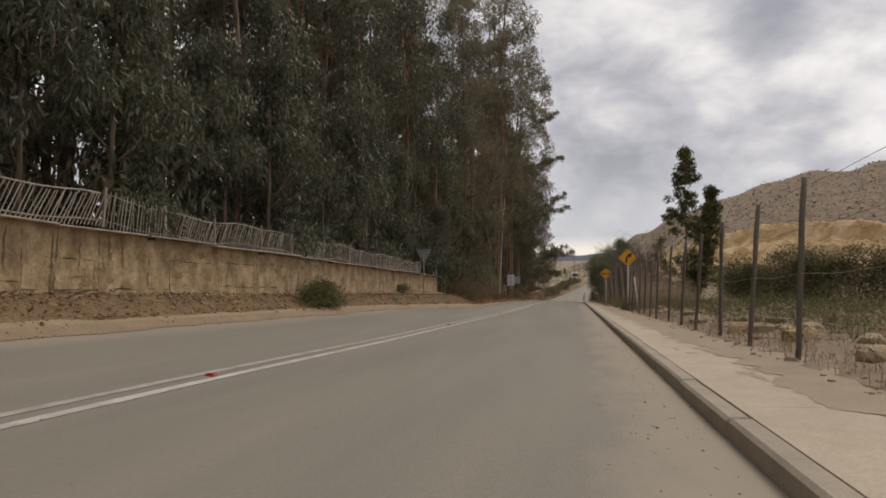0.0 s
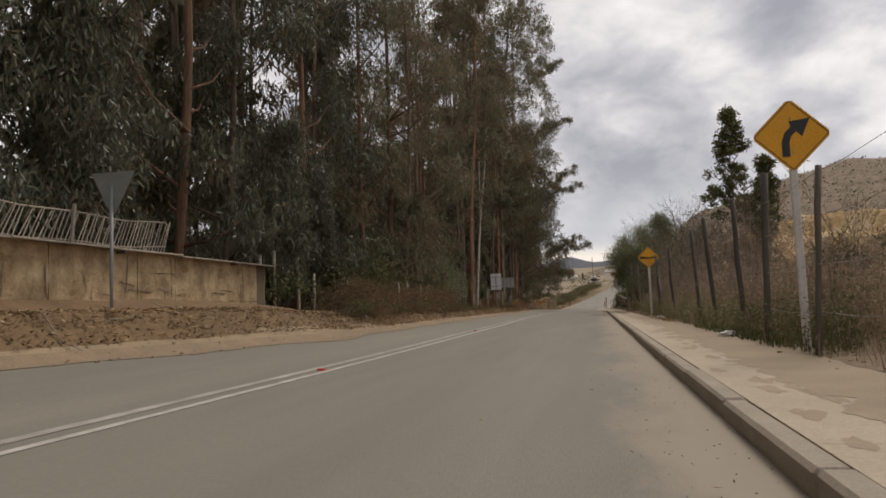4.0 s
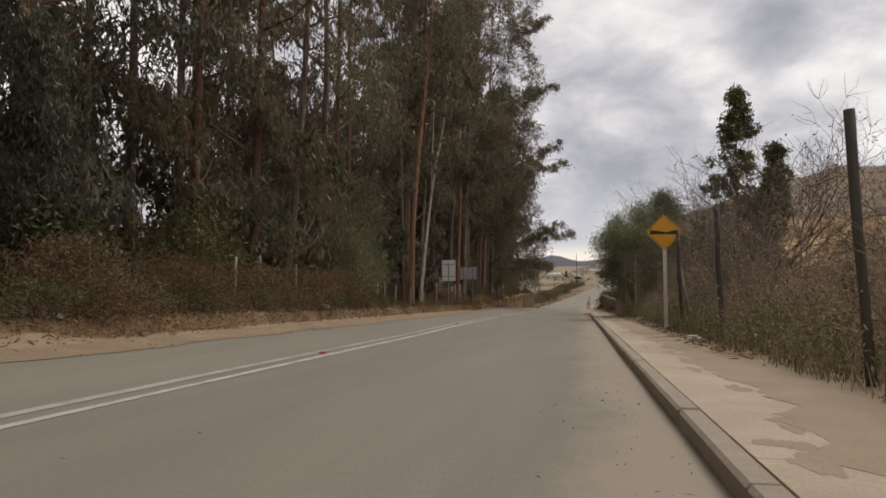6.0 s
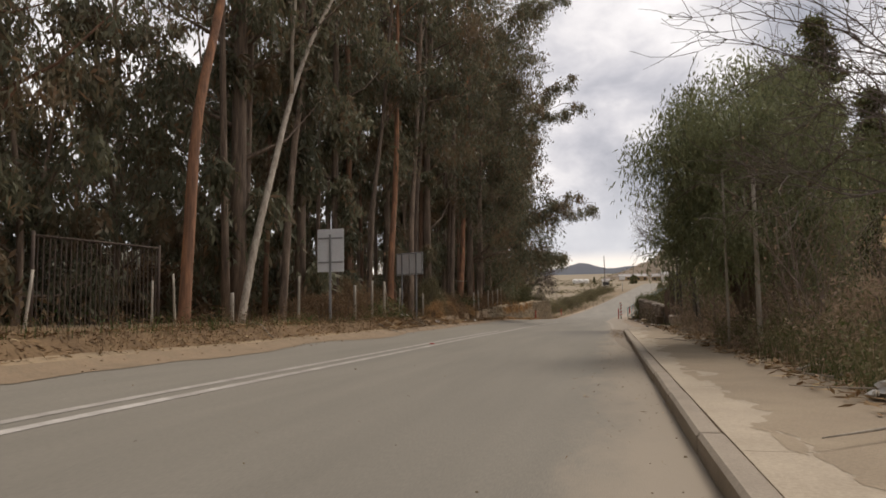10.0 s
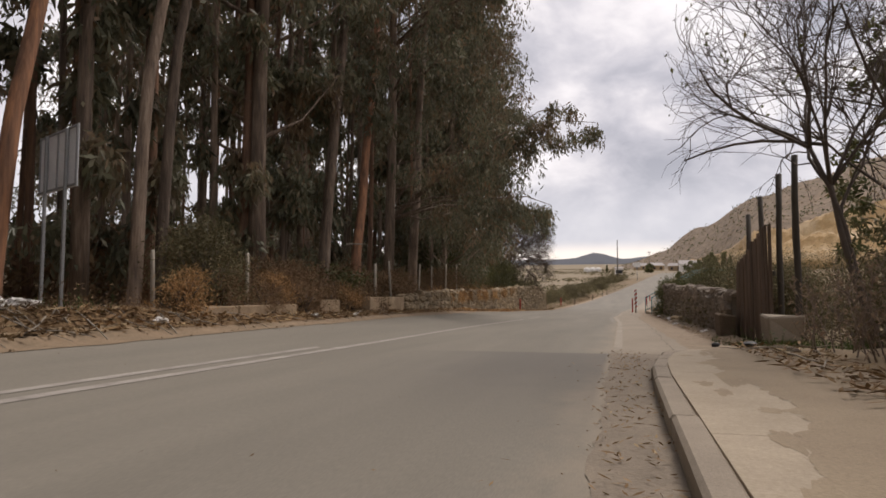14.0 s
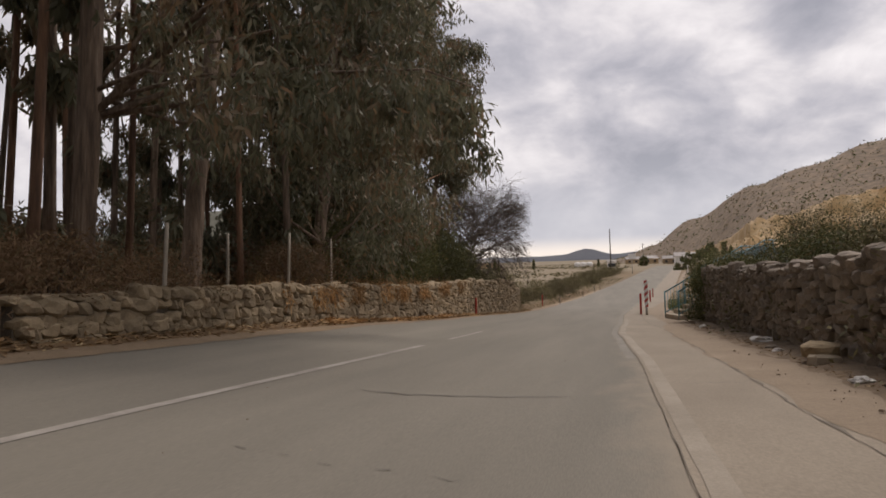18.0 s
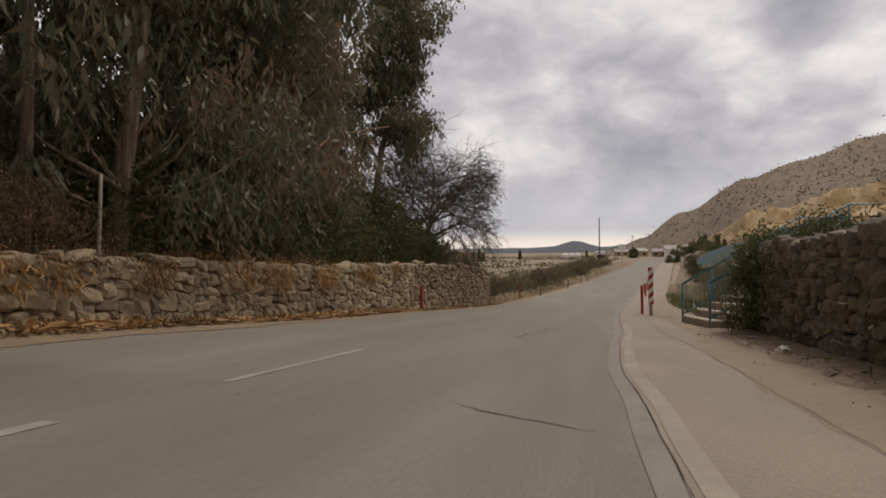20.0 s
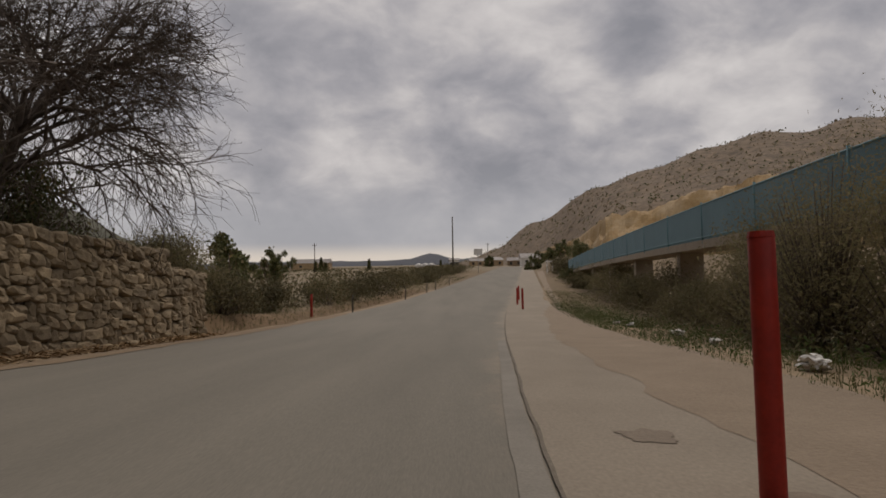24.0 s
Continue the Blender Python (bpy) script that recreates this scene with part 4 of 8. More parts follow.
def dirt_islands():
    """Thin smears of dried dirt lying on the pavement slabs."""
    rng = random.Random(17)
    V, F = [], []
    for i in range(150):
        y = rng.uniform(4, 83)
        x = dirt_edge(y) - abs(rng.gauss(0, 0.16))
        if x < 0.26:
            continue
        rx, ry = rng.uniform(0.02, 0.10), rng.uniform(0.05, 0.35)
        o = len(V)
        for k in range(22):
            a = 6.283 * k / 22
            q = 1 + 0.7 * noise.noise((math.cos(a) * 1.8 + i, math.sin(a) * 1.8, 3))
            V.append((max(0.165, x + rx * q * math.cos(a)), y + ry * q * math.sin(a), 0.1290 + 0.000005 * i))
        F.append(tuple(range(o, o + 22)))
    tagged(raw("dirt_smears", V, F, DUST), "thin dried dirt smears on the pavement slabs", "dirt", kind="stuff")


dirt_islands()


def hill_rocks():
    """Pale boulders and stones strewn over the hillside."""
    rng = random.Random(29)
    V, F = [], []
    for _ in range(3800):
        a = rng.uniform(0, 62)
        far = max(0.0, 12 - a) * 24
        x, y, z = hill_height(a, 160 + far * 0.9 + 170 * rng.random() ** 0.8)
        s_ = rng.uniform(0.15, 0.5) * (1.8 if rng.random() < 0.1 else 1)
        o = len(V)
        for k in range(5):
            r_ = s_ * rng.uniform(0.7, 1.2)
            V.append((x + math.cos(k * 1.257) * r_, y + math.sin(k * 1.257) * r_, z - 0.2))
        for k in range(5):
            r_ = s_ * rng.uniform(0.4, 0.8)
            V.append((x + math.cos(k * 1.257) * r_, y + math.sin(k * 1.257) * r_, z + s_ * rng.uniform(0.5, 0.9)))
        F += [(o + k, o + (k + 1) % 5, o + 5 + (k + 1) % 5, o + 5 + k) for k in range(5)] + [tuple(range(o + 5, o + 10))]
    tagged(raw("boulders", V, F, STONE), "pale boulders scattered over the dry hillside", "boulders", kind="stuff")


hill_rocks()

# ---- trees ----


def limb_path(rng, start, direction, length, steps=6, droop=0.0, wander=0.12):
    p, d = Vector(start), Vector(direction).normalized()
    pts = [p.copy()]
    for _ in range(steps):
        d = (d + Vector((rng.gauss(0, wander), rng.gauss(0, wander), rng.gauss(0, wander) - droop))).normalized()
        p = p + d * (length / steps)
        pts.append(p.copy())
    return pts


def eucalyptus(seed, height, low, radius, clumps, per, bark, leaf, lean=(0, 0), girth=0.24, leaf_len=0.26, leaf_w=0.045, fork=0.0, label="", dress=0):
    """A gum tree: a tall tapered trunk, rising limbs, and clumps of hanging leaves."""
    rng, nr = random.Random(seed), np.random.default_rng(seed)
    tree = thing("eucalyptus_tree", (0, 0, 0), label, "tree", "row of eucalyptus trees")
    n = 12
    trunk, bend = [], (rng.uniform(-0.5, 0.5), rng.uniform(-0.5, 0.5))
    for i in range(n + 1):
        u = i / n
        trunk.append(Vector((lean[0] * height * u + bend[0] * math.sin(u * 5), lean[1] * height * u + bend[1] * math.sin(u * 4 + 1), -0.3 + (height + 0.3) * u)))
    rad = [girth * (1.25 if i == 0 else 1) * (1 - 0.86 * i / n) for i in range(n + 1)]
    lines = [(trunk, rad, 9)]
    if fork:
        f0 = trunk[2]
        lines.append(([f0] + [f0 + Vector((fork * (i ** 0.8) * 0.35, rng.uniform(-0.1, 0.1), i * height / 14)) for i in range(1, 11)], [girth * 0.7 * (1 - 0.085 * i) for i in range(11)], 8))
    centres, sizes = [], []
    boughs = max(6, clumps // 5)
    for k in range(boughs):
        u = (k + rng.random()) / boughs
        z = low + (height - low) * u
        i = min(n - 1, int(z / height * n))
        base = trunk[i].lerp(trunk[i + 1], z / height * n - i)
        a = rng.uniform(0, 2 * math.pi)
        taper = (1 - 0.72 * u ** 1.6) * (0.7 + 0.3 * min(1, u * 6))
        r = radius * taper * math.sqrt(rng.random()) * rng.uniform(0.75, 1.15)
        c = base + Vector((math.cos(a) * r, math.sin(a) * r, rng.uniform(-0.6, 0.6)))
        centres.append(c)
        sizes.append((0.42 + 0.19 * radius) * rng.uniform(0.7, 1.3))
        if r > 0.5:
            s = base - Vector((0, 0, min(r * 0.8, max(0.3, base.z - 1.5))))
            mid = s.lerp(c, 0.5) + Vector((0, 0, -0.12 * r))
            lines.append(([s, mid, c], [rad[i] * 0.38 + 0.012, 0.03, 0.012], 5))
    for k in range(dress):
        z = rng.uniform(1.2, low + 4)
        i = min(n - 1, int(z / height * n))
        centres.append(trunk[i].lerp(trunk[i + 1], z / height * n - i) + Vector((rng.gauss(0, 0.4), rng.gauss(0, 0.4), 0)))
        sizes.append(0.35)
    tubes("trunk", lines, bark, tree)
    quads("crown", puffs(nr, centres, sizes, per * 5, leaf_len, leaf_w), leaf, tree)
    return tree


def puffs(nr, centres, sizes, per, leaf_len, leaf_w, drop=0.55, hang=1.1, squash=0.8):
    """Rounded masses of foliage: short strings of leaves hang from all over each mass."""
    c = np.array([tuple(p) for p in centres], float)[:, None]
    r = np.asarray(sizes, float)[:, None, None]
    k = max(4, per // 6)
    a = nr.normal(0, 1, (len(c), k, 3))
    a /= np.linalg.norm(a, axis=2, keepdims=True)
    a *= nr.random((len(c), k, 1)) ** 0.42 * r * nr.uniform(0.85, 1.15, (len(c), k, 1))
    a[..., 2] *= squash
    d = nr.normal(0, 0.2, (len(c), k, 1, 3))
    d[..., 2] = -drop * nr.uniform(0.5, 1.5, (len(c), k, 1))
    pts = (c + a)[:, :, None] + nr.random((len(c), k, 6, 1)) * d
    return leaves(nr, pts.reshape(-1, 3), (0.06, 0.06, 0.05), leaf_len, leaf_w, hang, 0.55)


TALL = "tall eucalyptus with bare lower trunk and drooping grey-green leaves"
LUSH = "leafy eucalyptus with dense hanging grey-green foliage to the ground"
tall_kinds = [eucalyptus(11, 33, 4.5, 2.6, 65, 64, BARK, EUCA, (0.012, 0.0), 0.14, 0.30, 0.08, label=TALL, dress=9), eucalyptus(12, 29, 3.4, 2.4, 60, 64, BARK, EUCA, (-0.02, 0.01), 0.12, 0.30, 0.08, label=TALL, dress=9), eucalyptus(13, 35, 6, 2.6, 60, 64, DULL_RED_BARK, EUCA, (0.02, 0.01), 0.15, 0.30, 0.08, label="tall eucalyptus with peeling red-brown bark", dress=9), eucalyptus(14, 28, 3.2, 2.5, 60, 64, BARK, EUCA, (0.03, -0.01), 0.11, 0.30, 0.08, fork=0.8, label=TALL, dress=9)]
lush_kinds = [eucalyptus(21, 25, 1.4, 3.0, 155, 84, BARK, EUCA_SILVER, (0.01, 0), 0.12, 0.25, 0.058, label=LUSH), eucalyptus(22, 23, 1.1, 2.9, 150, 84, BARK, EUCA_SILVER, (0, 0.01), 0.12, 0.25, 0.058, label=LUSH), eucalyptus(23, 27, 1.8, 3.1, 155, 84, DULL_RED_BARK, EUCA_SILVER, (0.01, 0.01), 0.13, 0.25, 0.058, label=LUSH)]
mid_kinds = [eucalyptus(15, 30, 1.8, 2.8, 160, 84, BARK, EUCA, (0.012, 0.0), 0.12, 0.23, 0.052, label=LUSH, dress=6), eucalyptus(16, 27, 2.2, 2.7, 165, 66, DULL_RED_BARK, EUCA, (-0.01, 0.01), 0.115, 0.23, 0.052, label=LUSH, dress=6)]
back_kinds = [eucalyptus(31, 31, 5.0, 2.4, 55, 58, BARK, EUCA, (0.0, 0.0), 0.2, 0.36, 0.10, label=TALL), eucalyptus(32, 28, 7, 2.2, 50, 58, BARK, EUCA, (0.02, 0.0), 0.18, 0.36, 0.10, label=TALL)]
pole_kinds = [eucalyptus(34, 29, 9, 1.4, 20, 46, BARK, EUCA, (0.02, 0.0), 0.11, 0.36, 0.10, label="slim bare eucalyptus trunk in the wood", dress=4), eucalyptus(35, 26, 8, 1.4, 20, 46, DULL_RED_BARK, EUCA, (-0.02, 0.02), 0.09, 0.36, 0.10, label="slim red-brown eucalyptus trunk in the wood", dress=4), eucalyptus(36, 31, 10, 1.4, 20, 46, BARK, EUCA, (-0.01, -0.03), 0.12, 0.36, 0.10, label="slim bare eucalyptus trunk in the wood", dress=4)]
young_kind = eucalyptus(37, 10.5, 0.8, 2.5, 75, 58, BARK, EUCA, (0.01, 0.0), 0.09, 0.28, 0.08, label="young leafy eucalyptus under the tall trees")
hedge_kind = eucalyptus(38, 8.5, 1.9, 1.7, 130, 84, BARK, EUCA_SILVER, (0.02, 0.0), 0.09, 0.23, 0.05, label="young silvery eucalyptus hanging over the picket fence")
lush_back = eucalyptus(33, 25, 1.2, 3.0, 120, 66, BARK, EUCA, (0.0, 0.0), 0.16, 0.33, 0.095, label=LUSH)
SPREAD = "spreading eucalyptus hanging out over the road"
edge_kinds = [eucalyptus(42, 22, 2.2, 4.4, 470, 78, BARK, EUCA, (0.06, 0.02), 0.22, 0.25, 0.072, label=SPREAD), eucalyptus(43, 38, 6.0, 4.6, 300, 80, BARK, EUCA, (0.05, 0.0), 0.22, 0.25, 0.07, label=SPREAD)]
used = set()


def plant(kind, x, y, s=1.0, rz=None):
    m = pose(x, y, ground_z(x, y), 0, 0, R.uniform(0, 360) if rz is None else rz)
    if kind.name not in used:
        used.add(kind.name)
        kind.matrix_basis = m
        kind.scale = (s, s, s)
        return kind
    ob = copy_thing(kind, m)
    ob.scale = (s, s, s)
    return ob


# front row: leafy behind the painted wall, bare-trunked along the verge, spreading over the stone wall
y = -6.0
while y < 51:
    plant(lush_kinds[R.randrange(3)], (-12.4 if y < 38 else -11.2) + R.uniform(-0.5, 0.5), y, R.uniform(0.9, 1.1))
    y += R.uniform(2.6, 3.4)
while y < 97:
    k = 2 if R.random() < 0.22 else R.choice((0, 1, 3))
    if not 66 < y < 73:
        plant(mid_kinds[k % 2] if y < 68 else tall_kinds[k], -9.8 + R.uniform(-0.8, 0.4), y, R.uniform(0.92, 1.15))
    y += R.uniform(2.3, 3.3)
for x, y, k, s, rz in ((-9.8, 72.3, 1, 1.0, 10), (-9.2, 90, 1, 1.0, 15), (-9.8, 111.0, 0, 0.95, 10), (-10.8, 114.6, 0, 1.05, -15), (-11.0, 117, 0, 0.95, 30), (-11.6, 122.5, 0, 0.9, 200), (-14.0, 125.5, 0, 0.8, 90), (-13.6, 127.2, 0, 0.68, 200), (-17.2, 134.2, 0, 0.62, 40)):
    plant(edge_kinds[k], x, y, s, rz)
y = -3.0
while y < 35.5:
    plant(hedge_kind, -10.75 + R.uniform(-0.3, 0.3), y, R.uniform(0.8, 1.15))
    y += R.uniform(2.2, 3.2)
for x, y, k in ((-9.9, 42.6, 0.72), (-10.0, 45.6, 0.62)):
    plant(hedge_kind, x, y, k)
for row, (x0, a, b, step) in enumerate(((-14.0, -8, 84, 3.6), (-18.5, 26, 84, 5.0), (-23.5, 52, 88, 5.5))):
    y = a
    while y < b:
        lush = row == 0 and y < 62 or row == 1 and y < 58 or y > 60 and row < 2
        kind = (young_kind if y > 56 else lush_back) if lush or R.random() < 0.4 else back_kinds[R.randrange(2)]
        plant(kind, x0 + R.uniform(-1.2, 1.2), y, R.uniform(0.85, 1.12))
        y += R.uniform(0.8, 1.25) * step
# the open, many-stemmed part of the wood
for x0, a, b, step in ((-10.6, 72, 112, 2.2), (-12.6, 80, 114, 2.0), (-15.0, 84, 116, 2.3), (-18.5, 86, 118, 2.8), (-23, 88, 122, 3.6)):
    y = a
    while y < b:
        kind = young_kind if y > 109 and R.random() < 0.4 else pole_kinds[R.randrange(3)]
        plant(kind, x0 + R.uniform(-0.8, 0.8), y, R.uniform(0.85, 1.12))
        y += R.uniform(0.7, 1.3) * step
for x, y in ((-14.0, 120.5), (-14.3, 124.5), (-14.3, 129), (-15.5, 117), (-16.5, 121.5), (-15.8, 126), (-20, 119), (-20.5, 125), (-16.2, 131), (-14.4, 131.8), (-15.3, 133.2), (-16.6, 135.6), (-18.2, 134.0), (-17.8, 139), (-20.5, 137), (-24, 138), (-26, 143), (-25, 122), (-26, 128)):
    plant(lush_back, x, y, R.uniform(0.8, 0.95))
for x, y in ((-29, 97), (-28.5, 107), (-26, 109.2), (-32, 116), (-32.5, 111), (-18.4, 50.6), (-22, 56.5), (-22.5, 53), (-18, 46), (-15.5, 7), (-16.2, 11), (-17.2, 15), (-18.2, 19), (-17.5, 24), (-16.2, 53.5), (-22, 60), (-15.5, 63), (-14.0, 57.5), (-18, 68), (-20, 50)):
    plant(lush_back, x, y, 0.9 + 0.02 * (y % 5))
for x, y in ((-12.2, 59), (-12.8, 63.5), (-12.4, 67.5), (-13.2, 71.5), (-12.6, 76), (-26.5, 84), (-27, 88), (-26.5, 92), (-27.2, 96), (-26.6, 100.5), (-27, 105)):
    plant(young_kind, x, y, 0.95)

for i, kind in enumerate(tall_kinds + lush_kinds + mid_kinds + back_kinds + pole_kinds + edge_kinds[:1]):
    if kind.name not in used:
        plant(kind, -17 - i * 0.5, 88 + i * 1.7, 0.95)


def marked_tree(x, line, girth, bark, label, seed=1, crown_low=9.0, dist_clumps=8, plank=False, fork=None, top=21.0, bough=None):
    """A trunk that stands out among the others: line gives (y, z) up the trunk in the plane x."""
    rng, nr = random.Random(seed), np.random.default_rng(seed)
    y0 = line[0][0]
    z0 = ground_z(x, y0)
    tree = thing("eucalyptus_tree", (x, y0, z0), label, "tree", "row of eucalyptus trees")
    ctl = [Vector((0, 0, -0.3))] + [Vector((0.012 * i, y - y0, z - z0)) for i, (y, z) in enumerate(line[1:])]
    d = (ctl[-1] - ctl[-2]).normalized()
    while ctl[-1].z < top:
        d = (d * 0.8 + Vector((rng.uniform(-0.05, 0.05), rng.uniform(-0.05, 0.05), 0.25))).normalized()
        ctl.append(ctl[-1] + d * 2.2)
    pts = []
    for i in range(len(ctl) - 1):
        p0, p1, p2, p3 = ctl[max(0, i - 1)], ctl[i], ctl[i + 1], ctl[min(len(ctl) - 1, i + 2)]
        for k in range(3):
            t = k / 3
            pts.append(0.5 * (2 * p1 + (p2 - p0) * t + (2 * p0 - 5 * p1 + 4 * p2 - p3) * t * t + (3 * p1 - p0 - 3 * p2 + p3) * t ** 3))
    pts.append(ctl[-1])
    n = len(pts)
    rad = [girth * (1.3 if i == 0 else 1.0) * (1 - 0.78 * p.z / ctl[-1].z) for i, p in enumerate(pts)]
    lines = [(pts, rad, 10)]
    if fork:
        i = min(range(n), key=lambda j: abs(pts[j].z + z0 - fork[0]))
        b = pts[i]
        end = Vector((0.1, fork[1] - y0, fork[2] - z0))
        lines.append(([b, b.lerp(end, 0.35) + Vector((0, -0.12, 0)), b.lerp(end, 0.7), end, end + (end - b) * 0.6], [rad[i] * 0.8, rad[i] * 0.7, rad[i] * 0.6, rad[i] * 0.5, 0.02], 7))
    if bough:
        bl = [Vector((0.02 * i, y - y0, z - z0)) for i, (y, z) in enumerate(bough)]
        lines.append((bl, [0.075 - 0.009 * i for i in range(len(bl))], 7))
    cs = []
    for k in range(dist_clumps):
        i = rng.randrange(n // 3, n)
        p = pts[i] + Vector((rng.gauss(0, 1.2), rng.gauss(0, 1.2), rng.uniform(-0.5, 1.0)))
        if p.z > crown_low:
            cs.append(p)
            lines.append(([pts[i - 1], pts[i - 1].lerp(p, 0.5), p], [rad[i] * 0.4, 0.03, 0.012], 5))
    tubes("trunk", lines, bark, tree)
    if cs:
        quads("crown", puffs(nr, cs, [rng.uniform(0.6, 1.1) for _ in cs], 300, 0.30, 0.08), EUCA, tree)
    if plank:
        for k, z in enumerate((0.85, 1.85)):
            bm = bmesh.new()
            box(bm, (0.66, 0.025, 0.042), pose(0.05, -girth - 0.03 + 0.2 * z / 1.85, z, 0, R.uniform(-4, 4), 0), 0.006)
            part("nailed_board", bm, PALE_WOOD, tree, "pale board nailed to the trunk")
    return tree


marked_tree(-8.6, [(70.3, 0.6), (71.0, 2.39), (71.7, 4.0), (72.97, 6.69), (74.27, 8.75), (75.78, 10.6)], 0.095, PALE_BARK, "slender pale leaning eucalyptus trunk with a fork", 61, 11, 7, fork=(6.7, 73.1, 10.5), top=16)
marked_tree(-8.5, [(68.0, 0.5), (68.16, 2.6), (68.39, 4.96), (69.2, 7.7)], 0.125, RED_BARK, "straight eucalyptus with orange-red bark", 62, 9)
marked_tree(-9.5, [(74.3, 0.6), (74.55, 2.23), (75.09, 5.83), (76.55, 11.04)], 0.12, BARK, "leaning grey-brown eucalyptus trunk", 69, 9)
marked_tree(-8.8, [(79.8, 0.6), (80.03, 2.94), (80.44, 5.15), (80.92, 6.61)], 0.10, BARK, "leaning grey-brown eucalyptus trunk", 70, 9)
marked_tree(-8.6, [(81.7, 0.6), (81.94, 3.03), (82.1, 3.96), (82.5, 6.0)], 0.13, RED_BARK, "slim red-brown eucalyptus trunk", 71, 9)
marked_tree(-8.6, [(84.6, 0.5), (84.7, 1.07), (84.89, 4.84), (85.84, 8.74)], 0.13, BARK, "thick grey-brown eucalyptus trunk with shreds of bark", 63, 8)
marked_tree(-8.6, [(85.3, 0.5), (85.36, 1.08), (85.73, 5.75), (86.8, 9.15)], 0.12, BARK, "thick grey-brown eucalyptus trunk beside its twin", 64, 8)
marked_tree(-8.7, [(95.5, 0.6), (95.62, 1.6), (95.7, 2.4), (96.15, 4.0), (96.4, 5.8), (96.9, 7.7)], 0.165, RED_BARK, "eucalyptus with red-brown bark and nailed boards", 65, 7, 8, True)
marked_tree(-8.7, [(93.0, 0.6), (93.3, 3.0), (93.9, 6.5), (94.5, 9.5)], 0.15, BARK, "leaning grey eucalyptus trunk", 66, 8)
marked_tree(-9.0, [(93.5, 0.6), (93.79, 2.79), (94.81, 8.69), (96.06, 13.24)], 0.14, BARK, "tall slim leaning eucalyptus trunk", 72, 9)
marked_tree(-8.9, [(102.7, 1.0), (102.9, 3.0), (103.4, 5.7)], 0.21, BARK, "pale grey eucalyptus trunk behind the stone wall", 67, 7)
marked_tree(-10.0, [(118.1, 1.4), (118.37, 2.74), (118.66, 4.15), (118.91, 5.64)], 0.17, RED_BARK, "eucalyptus with orange-red bark and a long pale bough", 73, 6, 12, bough=[(118.6, 4.0), (119.44, 4.36), (120.08, 4.82), (120.8, 5.35), (121.95, 6.0), (123.33, 6.38), (125.5, 6.99), (128.5, 7.8)])
marked_tree(-10.8, [(129.5, 1.4), (129.75, 4.2), (130.1, 6.6), (131.3, 8.5), (132.4, 10.7)], 0.2, BARK, "dark leaning eucalyptus with hanging clumps behind the stone wall", 74, 5.5, 80, top=15)


def overhang_tree():
    """The gum whose boughs reach out over the road."""
    rng, nr = random.Random(68), np.random.default_rng(68)
    x0, y0 = -9.0, 99.8
    z0 = ground_z(x0, y0)
    tree = thing("eucalyptus_tree", (x0, y0, z0), "big eucalyptus with long leafy boughs reaching over the road", "tree", "row of eucalyptus trees")
    pts = [Vector((0.9 * (i / 10) ** 1.5, 0.2 * math.sin(i), -0.3 + 3.4 * i)) for i in range(11)]
    lines = [(pts, [0.21 - 0.018 * i for i in range(11)], 10)]
    cs, rs = [], []
    rim = [(3.2, -4.6), (4.3, -3.6), (6.2, -3.5), (10.5, -4.4), (12.2, -4.3), (13.6, -3.7), (16, -3.4), (18.5, -4.5), (21, -3.7), (23, -3.6), (25.6, -5.0), (27.5, -3.9), (32.5, -4.2), (36, -6.5)]
    for k in range(250):
        z = 3.4 + 32 * (k + rng.random()) / 250
        edge = interp(z, rim) - x0
        r = rng.uniform(0.55, 0.95)
        x = edge - r * 0.5 - abs(rng.gauss(0, 1.6)) if k % 3 else rng.uniform(0, edge)
        c = Vector((x, rng.uniform(-3.4, 5.0), z - z0))
        cs.append(c)
        rs.append(r)
        if k % 7 == 0:
            i = max(1, min(8, int((c.z - 2.2) / 3.4)))
            s = pts[i].lerp(pts[i + 1], rng.random())
            bow = [s]
            for u in (0.3, 0.55, 0.8):
                bow.append(s.lerp(c, u) + Vector((rng.gauss(0, 0.12), rng.gauss(0, 0.2), 0.5 * math.sin(3.1 * u) * rng.uniform(-0.5, 1))))
            lines.append((bow + [c], [0.045, 0.035, 0.026, 0.018, 0.008], 5))
    for tx, ty, tz, rise in ((-1.15, 101.5, 7.6, 1.1), (-2.2, 101.2, 8.3, 0.5), (-1.75, 100.8, 14.0, 0.6), (-2.3, 101.2, 15.8, 0.5), (-2.5, 100.5, 21.4, 0.5), (-3.3, 101, 27.6, 0.6), (-3.0, 102.8, 4.6, 0.5), (-3.6, 106.5, 4.6, 0.5)):
        tip = Vector((tx - x0, ty - y0, tz - z0))
        i = max(1, min(9, int((tip.z - 2.5) / 3.4)))
        s = pts[i]
        mid = s.lerp(tip, 0.6) + Vector((0, 0, rise))
        bow = [s, s.lerp(mid, 0.5) + Vector((0, 0, 0.3)), mid, mid.lerp(tip, 0.6) + Vector((0, 0, 0.25)), tip]
        lines.append((bow, [0.06, 0.045, 0.032, 0.02, 0.01], 6))
        for k in range(11):
            u = 0.45 + 0.55 * k / 10
            p = mid.lerp(tip, max(0, (u - 0.6) / 0.4)) if u > 0.6 else s.lerp(mid, u / 0.6)
            cs.append(p + Vector((rng.gauss(0, 0.1), rng.gauss(0, 0.3), rng.gauss(-0.12, 0.16))))
            rs.append(rng.uniform(0.3, 0.5) * (1.25 - 0.45 * u))
    tubes("trunk", lines, BARK, tree)
    quads("crown", puffs(nr, cs, rs, 200, 0.22, 0.055, 0.45), EUCA, tree)


overhang_tree()


